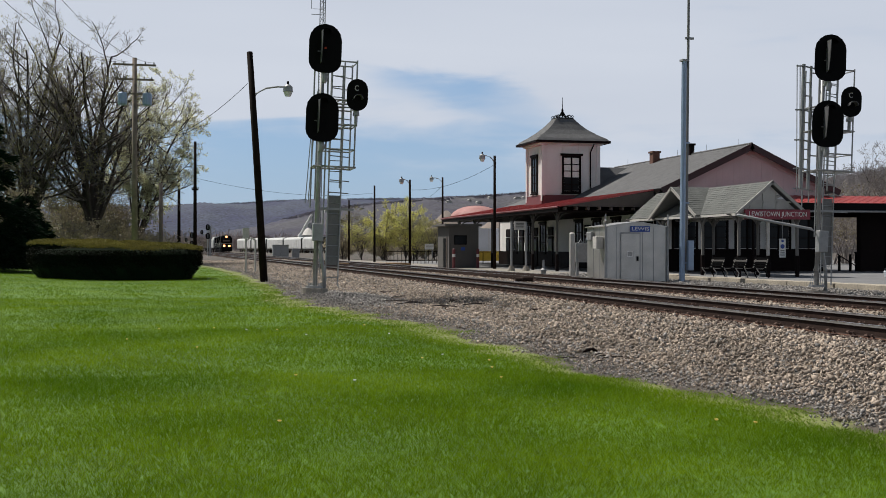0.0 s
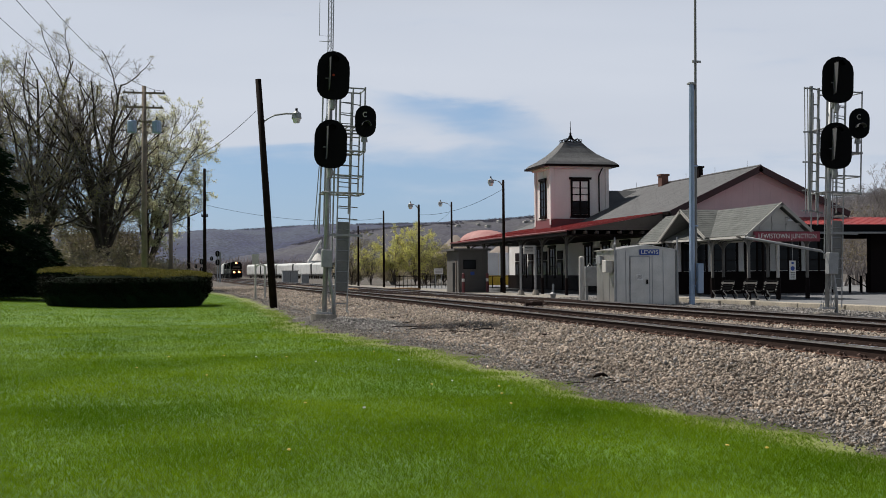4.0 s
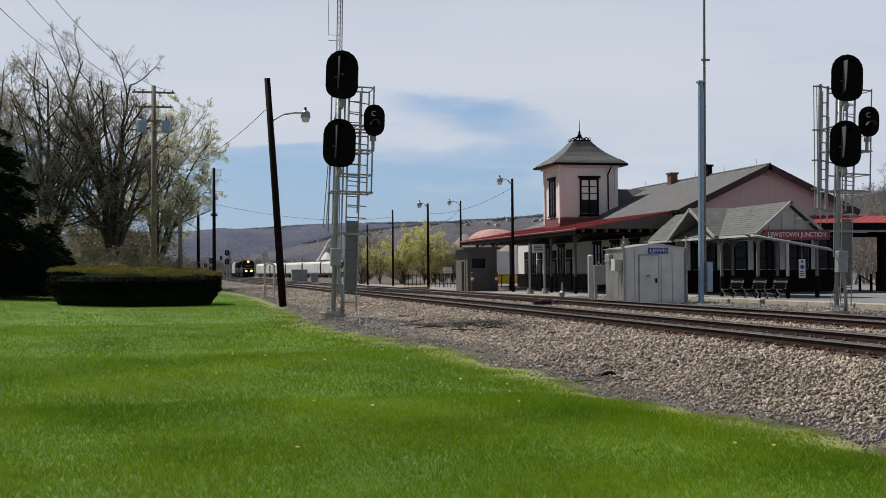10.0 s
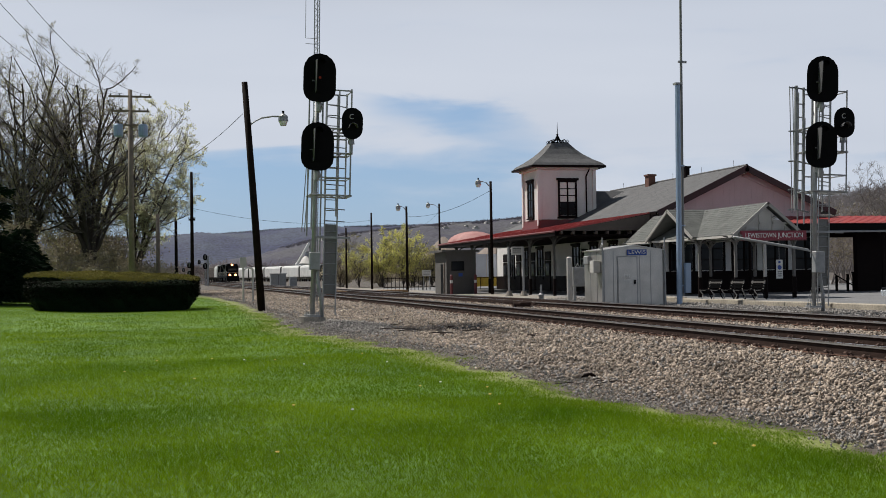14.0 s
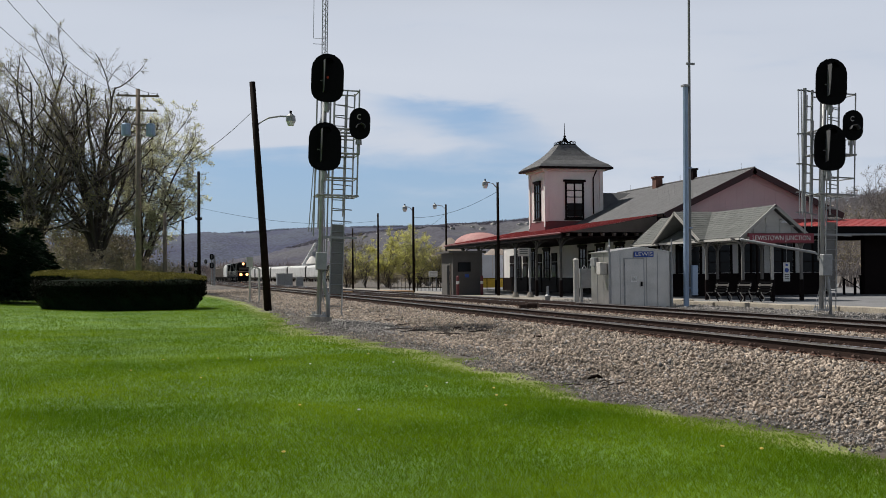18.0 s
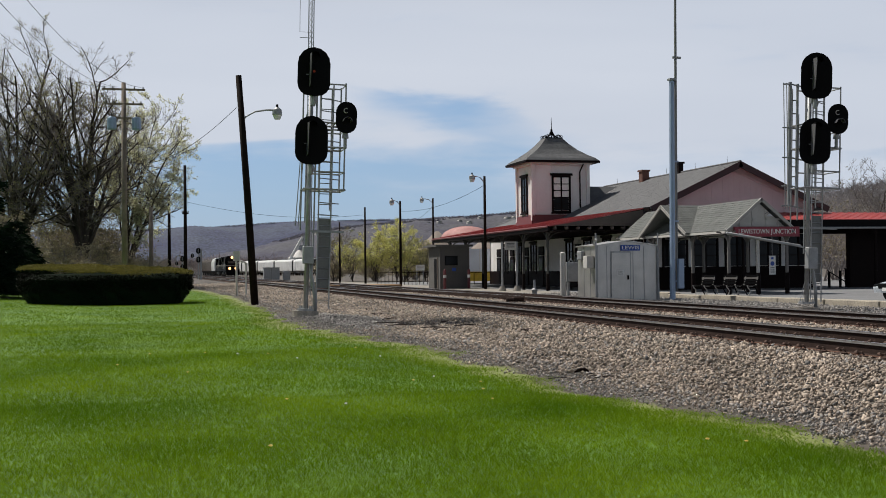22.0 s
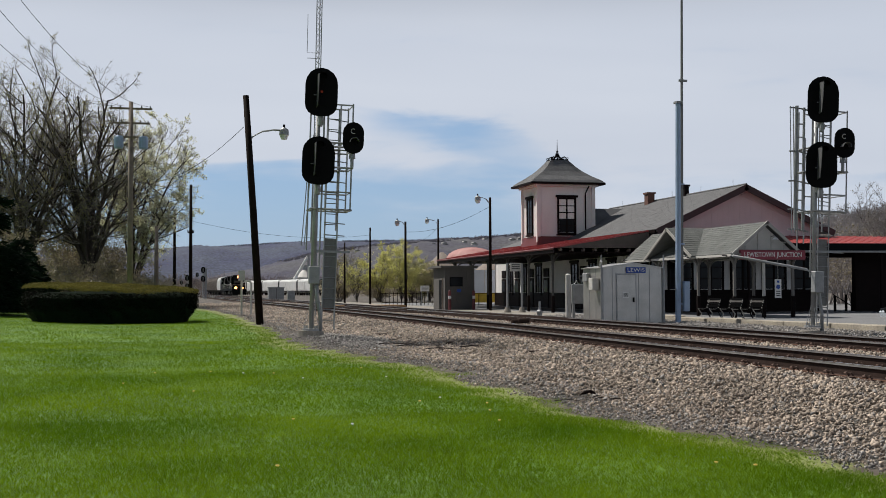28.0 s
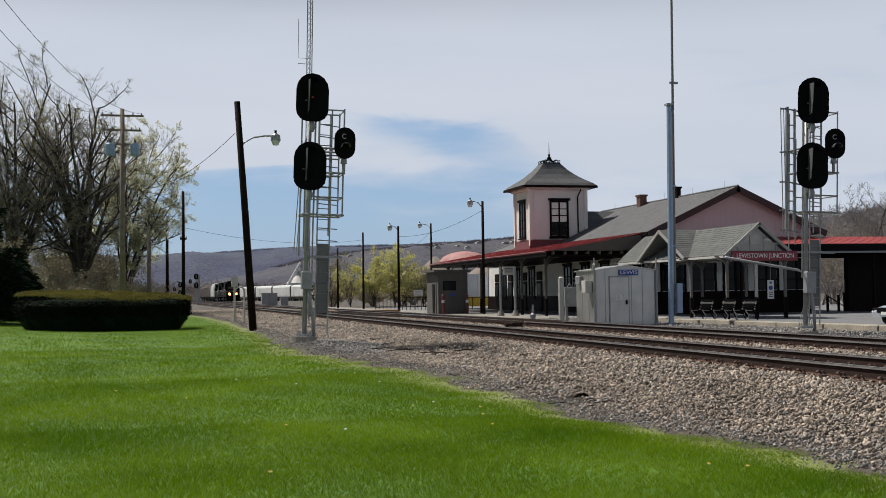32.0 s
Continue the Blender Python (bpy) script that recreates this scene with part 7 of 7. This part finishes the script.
def hopper_car(m):
    t = thing("hopper_wagon", m, "white covered hopper wagon standing in the yard", "rail wagon", "wagons in the yard")
    L = 7.6
    prof = [(-1.5, 1.3), (-1.6, 1.5), (-1.62, 4.05), (-1.4, 4.45), (-0.6, 4.7), (0.6, 4.7), (1.4, 4.45), (1.62, 4.05), (1.6, 1.5), (1.5, 1.3)]
    part("body", prism(B(), prof, "y", -L, L), M["hopper"], t, "white rounded hopper body")
    for k in range(9):
        y = -L + 2 * L * k / 8
        part("rib", prism(B(), [(x * 1.03, z) for x, z in prof], "y", y - 0.06, y + 0.06), M["hopper"], t)
    for y in (-L - 0.05, L + 0.05):
        part("end_sheet", prism(B(), [(x * 0.96, z * 0.985) for x, z in prof], "y", y - 0.05, y + 0.05), M["greygreen"], t, "dark end sheet")
    for y in (-4.6, 0, 4.6):
        part("chute", tube(B(), [(0, y, 1.7), (0, y, 0.6)], [1.9, 0.6], 4), M["offwhite"], t)
    part("sill", box(B(), -1.4, 1.4, -L - 0.5, L + 0.5, 1.1, 1.35), M["greygreen"], t)
    part("roof_walk", box(B(), -0.4, 0.4, -L, L, 4.75, 4.82), M["galv"], t)
    for y in (-L + 1.2, -L + 3.0, L - 3.0, L - 1.2):
        for x in (-0.75, 0.75):
            part("wheel", tube(B(), [(x - 0.07, y, 0.46), (x + 0.07, y, 0.46)], 0.46, 14), M["rust"], t)
    return t


def bracket_signal(m):
    """Far-off mast with two small heads on an arm."""
    t = thing("far_signal", m, "distant line-side signal with black heads", "railway signal", "signals at the station")
    part("mast", tube(B(), [(0, 0, 0), (0, 0, 5.0)], 0.09, 8), M["galv"], t)
    part("ladder", box(B(), 0.25, 0.6, 0.2, 0.24, 0, 5), M["galv"], t)
    for x, z, s in ((0, 4.75, 0.72), (0, 3.3, 0.72), (-0.95, 3.95, 0.5)):
        h = part("signal_head", prism(B(), [(p * s, q * s) for p, q in stadium(0.92, 1.37)], "y", -0.3, -0.25), M["black"], t)
        h.matrix_local = pose(x, 0, z)
        part("visor", box(B(), -0.12 * s, 0.12 * s, -0.6, -0.3, -0.4 * s, 0.45 * s), M["hood"], h)
    part("arm", tube(B(), [(-0.95, 0, 3.6), (0, 0, 3.6)], 0.06, 6), M["galv"], t)


# ---- the train ----
def wheels_of(t, ys, r=0.52):
    for y in ys:
        for x in (-0.75, 0.75):
            part("wheel", tube(B(), [(x - 0.07, y, r), (x + 0.07, y, r)], r, 14), M["black"], t)


def locomotive(lit=True):
    """A black road diesel; its nose faces -y, which is at y = 0."""
    t = thing("locomotive", pose(OUTER, 314, 0), "black diesel road locomotive with headlights lit" if lit else "black trailing diesel locomotive, lights out", "locomotive", "locomotives of the train")
    fr = part("frame", box(B(), -1.5, 1.5, 0.5, 21.0, 1.15, 1.55), M["black"], t)
    part("pilot", prism(B(), [(0.15, 0.25), (0.6, 0.25), (0.6, 1.5), (0.05, 1.5)], "x", -1.45, 1.45), M["black"], t, "black snow plough pilot")
    part("nose", prism(B(), [(1.0, 1.5), (2.6, 1.5), (2.6, 3.35), (1.5, 3.2), (1.05, 2.9)], "x", -0.95, 0.95), M["black"], t)
    cab = part("cab", prism(B(), [(-1.52, 1.5), (1.52, 1.5), (1.52, 3.9), (1.05, 4.5), (-1.05, 4.5), (-1.52, 3.9)], "y", 2.6, 5.0), M["black"], t, "black cab")
    for x in (-0.95, 0.3):
        part("windscreen", box(B(), x, x + 0.65, 2.57, 2.6, 3.45, 4.0), M["glass"], cab)
    for x in (-1.535, 1.52):
        part("cab_window", box(B(), x, x + 0.015, 3.0, 4.6, 3.05, 3.8), M["glass"], cab)
    part("hood", box(B(), -0.95, 0.95, 5.0, 20.2, 1.55, 4.25, 0.1), M["black"], t)
    part("radiator_flare", prism(B(), [(-1.3, 3.4), (1.3, 3.4), (1.5, 4.3), (-1.5, 4.3)], "y", 16.5, 20.0), M["black"], t)
    part("dynamic_brake", box(B(), -1.15, 1.15, 8.0, 11.5, 3.4, 4.5, 0.1), M["black"], t)
    part("exhaust", box(B(), -0.4, 0.4, 12.4, 13.2, 4.25, 4.65), M["black"], t)
    part("horse_stripe", box(B(), -0.98, -0.955, 6.0, 15.0, 2.2, 2.9), M["white"], t, "white mark on the hood")
    part("fuel_tank", box(B(), -1.35, 1.35, 8.0, 13.2, 0.4, 1.15, 0.1), M["black"], t)
    for x in (-1.48, 1.48):
        part("handrail", tube(B(), [(x, 0.6, 2.6), (x, 20.8, 2.6)], 0.03, 5), M["offwhite"], t)
        for k in range(12):
            part("stanchion", tube(B(), [(x, 0.6 + 1.83 * k, 1.5), (x, 0.6 + 1.83 * k, 2.6)], 0.025, 5), M["offwhite"], t)
    part("front_rail", tube(B(), [(-1.4, 0.55, 2.4), (1.4, 0.55, 2.4)], 0.03, 5), M["offwhite"], t)
    for x in (-0.68, 0.68):
        part("ditch_light", tube(B(), [(x, 0.38, 1.75), (x, 0.5, 1.75)], 0.30, 12), M["lamp_glow" if lit else "glass"], t, "lit ditch light" if lit else "")
    part("headlight", tube(B(), [(0, 2.40, 4.2), (0, 2.6, 4.2)], 0.27, 12), M["lamp_glow" if lit else "glass"], t, "lit twin headlight" if lit else "")
    for y in (4.0, 16.8):
        part("truck", box(B(), -1.25, 1.25, y - 2.2, y + 2.2, 0.45, 0.95, 0.05), M["greygreen"], t)
        wheels_of(t, (y - 1.8, y, y + 1.8))
    return t


def wagon(y, kind):
    t = thing("freight_wagon", pose(OUTER, y, 0), "white covered freight wagon with a dark end in the train" if kind else "dull brown freight wagon in the train", "rail wagon", "wagons of the train")
    L = 15.5
    prof = [(-1.5, 1.3), (-1.55, 2.6), (-1.5, 3.7), (-1.1, 4.5), (-0.4, 4.75), (0.4, 4.75), (1.1, 4.5), (1.5, 3.7), (1.55, 2.6), (1.5, 1.3)]
    skin = M["hopper" if kind else "post_brown"]
    part("body", prism(B(), prof, "y", 0, L), skin, t, "white rounded body" if kind else "dull brown body")
    part("end_sheet", prism(B(), [(x * 0.84, 1.2 + (z - 1.2) * 0.9) for x, z in prof], "y", -0.12, -0.02), M["black"], t, "dark end")
    for k in range(9):
        part("rib", prism(B(), [(x * 1.03, z) for x, z in prof], "y", L * k / 8 - 0.06, L * k / 8 + 0.06), skin, t)
    part("sill", box(B(), -1.3, 1.3, -0.5, L + 0.5, 1.0, 1.28), M["black"], t)
    for yy in (3.5, 7.7, 12.0):
        part("chute", tube(B(), [(0, yy, 1.3), (0, yy, 0.5)], [1.8, 0.6], 4), M["greygreen"], t)
    wheels_of(t, (1.2, 3.0, L - 3.0, L - 1.2), 0.46)
    return t


# ---- laying out the place ----
track(NEAR, -30, 420, "near_track", "rusty main track on weathered ties in ballast", 120)
track(FAR, -30, 420, "far_track", "second rusty main track on weathered ties", 120)
other_tracks()
switch_machine()
platform()
signal(pose(4.28, 32.6, -0.15, 0, 2.0, 0), 1, "tall colour-light signal mast with ladder beside the lawn", False)
signal(pose(18.87, 30.5, -0.16, 0, 2.0, 0), -1, "tall colour-light signal mast with boom beside the platform", True)
station()
shelter()
for x, y in ((25.05, 49.0), (25.7, 48.1), (26.3, 47.3)):
    bench(pose(x, y, PLAT, 0, 0, -78))
bungalow()
tall_mast()
lattice_antenna()
lamp_pole(pose(4.25, 48.0, -0.35), 9.5, 1.35, 1, "leaning dark timber pole with a street lamp on an arm", lean=(-0.62, 0), r=0.16)
lamp_pole(pose(21.5, 73.0, PLAT), 7.45, 0.75, -1, "dark timber platform pole with a small lamp", r=0.11)
lamp_pole(pose(20.1, 92.9, PLAT), 7.0, 0.6, -1, "dark timber platform pole with a small lamp", r=0.115)
lamp_pole(pose(26.6, 108.0, PLAT), 8.2, 1.0, -1, "dark timber platform pole with a small lamp", r=0.11)
plain_pole(pose(20.9, 113.2, PLAT), 7.6, "plain dark timber pole across the tracks", r=0.12)
plain_pole(pose(20.25, 125.0, PLAT), 6.6, "plain dark timber pole across the tracks", r=0.12)
plain_pole(pose(2.75, 91.0, -0.3), 9.6, "dark timber pole beside the line", ((5.9, 0.25),), r=0.15)
plain_pole(pose(1.9, 112.0, -0.3), 8.8, "dark timber pole beside the line", r=0.17)
plain_pole(pose(0.2, 95.0, -0.3), 6.6, "grey timber pole beside the line", r=0.2, material="pole_grey")
tp = plain_pole(pose(-1.5, 77.4, 0.0), 13.4, "weathered utility pole with crossarms and two transformers", ((12.95, 1.35), (12.0, 1.2)), r=0.2, material="pole_grey")
for x in (-0.75, 0.8):
    can = part("transformer", tube(B(), [(x, -0.3, 10.3), (x, -0.3, 10.4), (x, -0.3, 11.05), (x, -0.3, 11.12)], [0.26, 0.3, 0.3, 0.22], 12), M["blue_steel"], tp, "grey transformer can")
    part("bushing", tube(B(), [(x, -0.3, 11.1), (x, -0.3, 11.35)], 0.05, 6), M["greygreen"], can)
part("hanger", box(B(), -0.8, 0.85, -0.25, -0.15, 11.0, 11.12), M["pole_grey"], tp)
wire((-2.6, 77.3, 13.1), (-6.48, 42.79, 10.9), 0.9)
wire((-1.9, 77.3, 13.1), (-6.19, 42.72, 12.02), 1.0)
wire((-0.4, 77.3, 13.1), (-5.23, 42.49, 12.11), 1.0)
wire((3.55, 48.1, 7.85), (-1.4, 77.4, 8.3), 0.9)
wire((2.75, 91, 6.5), (20.9, 113, 6.6), 0.7)
wire((21.5, 73, 6.6), (20.1, 92.9, 5.9), 0.5)
wire((26.6, 108, 7.2), (20.1, 92.9, 5.0), 0.5)
platform_hut()
bollard(pose(19.5, 76.0, PLAT), "maroon", "red and white striped bollard before the platform hut")
bollard(pose(21.25, 76.2, PLAT), "maroon", "red and white striped bollard beside the platform hut")
sign_frame()
cabinets()
trailer()
fence(100.0, 19.5, 27.5, PLAT)
yard_notice()
stairs_rail()
parked_car()
clipped_hedge()
conifer(pose(-9.7, 62.8, 0.1), 10.2, 4.6, 1, "dark dense spruce at the lawn's edge", 46000)
conifer(pose(-13.5, 70.0, 0.2), 12.0, 4.6, 2, "tall dark spruce behind the lawn", 22000)
conifer(pose(-7.4, 70.0, 0.1), 4.2, 2.6, 3, "low dark yew bush behind the hedge", 12000)
bare_tree(pose(-10.9, 101.0, 0.0), 21.6, 6.2, 11, "bud", 16000, "large bare maple with grey-brown limbs", 0.5, 0.10, 0.9, 16, 0.11, fine=4, sub=(6, 6, 5))
bare_tree(pose(-5.3, 100.5, 0.0), 20.6, 5.8, 12, "bud", 15000, "spreading bare tree with a thick dark trunk", 0.62, 0.06, -0.6, 16, 0.13, fine=4, sub=(6, 6, 5))
bare_tree(pose(-1.9, 107.0, 0.0), 18.4, 4.6, 14, "blossom", 60000, "slender tree in pale yellow spring leaf", 0.32, 0.06, 1.6, 13, 0.14, (0.04, 0.085), sub=(7, 6, 5))
bare_tree(pose(-16.5, 105.0, 0.0), 21.2, 6.0, 13, "bud", 30000, "tall bare tree with a haze of yellow-green buds", 0.45, 0.12, 0.0, 13, sub=(7, 6, 5))
bare_tree(pose(-12.5, 117.0, 0.0), 23.0, 6.6, 16, "bud", 12000, "bare tree behind the tall maples", 0.4, 0.15, 0.0, 8, sub=(6, 5, 4))
bare_tree(pose(-6.4, 119.0, 0.0), 21.2, 6.0, 17, "bud", 12000, "bare tree behind the tall maples", 0.4, 0.12, 0.0, 8, sub=(6, 5, 4))
bare_tree(pose(-20.5, 98.0, 0.2), 19.0, 5.5, 15, "bud", 10000, "bare tree with yellow-green buds", 0.4, 0.15, 0.0, 8, sub=(6, 5, 4))
# budding young trees across the line
for k, (x, y, h, r, leaf, n) in enumerate(((21.4, 137, 6.6, 2.2, "bud", 4650), (23.2, 134, 6.2, 2.0, "spring", 8370), (25.6, 132, 6.4, 2.2, "spring", 15810), (27.9, 131, 7.2, 2.5, "spring", 16740), (30.0, 135, 6.2, 2.1, "spring", 9300), (32.0, 134, 4.8, 1.9, "bud", 4650))):
    bare_tree(pose(x, y, -0.3), h, r, 70 + k, leaf, n, "yellow-green budding young tree beyond the railway line" if leaf == "spring" else "olive budding young tree beyond the railway line", 0.10, 0.06, 0.0, 10, 0.06, (0.035, 0.07), 3, 0.008, "young trees beyond the line", (5, 4, 4))
for k, (x, y, h, r, leaf, n) in enumerate(((34.5, 150, 5.0, 3.0, "bud", 2500), (22.0, 140, 2.6, 3.0, "pale_brush", 6000), (26.5, 137, 2.4, 3.2, "pale_brush", 6000), (30.5, 139, 2.6, 3.0, "pale_brush", 6000), (34.0, 138, 2.4, 2.6, "pale_brush", 4000), (-7.5, 104, 6.5, 4.0, "brush", 4500), (-3.6, 110, 6.0, 3.4, "brush", 4000), (-12.6, 104, 8.0, 4.5, "brush", 4500), (-17.5, 101, 8.0, 5.0, "brush", 4500), (-4.0, 121, 8.0, 4.6, "brush", 4000), (-11.0, 126, 7.0, 6.0, "brush", 3000), (-20.0, 118, 8.0, 6.5, "brush", 3500), (-6.2, 92, 3.4, 3.2, "brush", 3000), (-10.5, 86, 5.5, 3.8, "brush", 3500), (-1.0, 104, 3.2, 2.4, "brush", 3000), (-3.4, 90, 2.4, 2.4, "brush", 2500), (-8.6, 116, 7.5, 5.0, "bud", 3000), (-15.0, 112, 9.0, 5.5, "bud", 3500))):
    shrub(pose(x, y, -0.3), h, r, 20 + k, leaf, {"bud": "olive budding bush beyond the railway line", "brush": "dark brown undergrowth beneath the bare trees", "pale_brush": "low pale brown brush under the budding bushes"}[leaf], n)
for k, (x, y, h) in enumerate(((56.0, 88, 5.5), (60.0, 92, 6.5), (64.5, 97, 7.5), (52.5, 94, 6.0), (70.0, 104, 8.0))):
    shrub(pose(x, y, -0.3), h, 4.0, 40 + k, "brush", "bare brown brush behind the station", 900)
bare_tree(pose(56.0, 80.0, 0.0), 9.6, 3.0, 61, "bud", 250, "small bare tree behind the station's end", 0.14, 0.2, 0.0, 7, sub=(7, 5, 4))
rng = random.Random(17)
pile = thing("tie_pile", pose(2.0, 113.0, -0.35), "untidy heap of old dark railway ties beside the line", "timber pile")
for k in range(14):
    z = 0.14 + 0.24 * (k // 4)
    tie = part("old_tie", box(B(), -1.25, 1.25, -0.12, 0.12, -0.11, 0.11, 0.015), M["tie"], pile)
    tie.matrix_local = pose(rng.uniform(-0.25, 0.25), 0.34 * (k % 4) - 0.5 + rng.uniform(-0.08, 0.08), z, 0, rng.uniform(-3, 3), rng.uniform(-14, 14))
hills()
silo()
d = math.degrees(math.atan2(14.5, 66))
for k in range(5):
    s = 16.6 * k
    hopper_car(pose(43.5 - 0.2146 * s, 325 + 0.9767 * s, -0.35, 0, 0, d))
bracket_signal(pose(7.9, 193.4, -0.2))
bracket_signal(pose(5.6, 203.0, -1.4))
loco, loco_2 = locomotive(), locomotive(False)
wagons = [wagon(314 + 44.5 + 16.8 * k, k == 0) for k in range(5)]
track_litter()
dandelions()
garden_walk()
scatter_stones()
scatter_grass()


# ---- what moves ----
def motions():
    """The train creeps in on the outer track: front of the locomotive along y, by time."""
    run = [(0, 316), (3, 315.5), (6, 314), (9, 308.5), (11, 298), (14, 281), (17, 267.5), (20, 260.5), (24, 256), (28, 253), (32, 251)]
    walk(loco, [(t, pose(OUTER, y, 0)) for t, y in run])
    walk(loco_2, [(t, pose(OUTER, y + 21.8, 0)) for t, y in run])
    for k, w in enumerate(wagons):
        walk(w, [(t, pose(OUTER, y + 44.5 + 16.8 * k, 0)) for t, y in run])


motions()
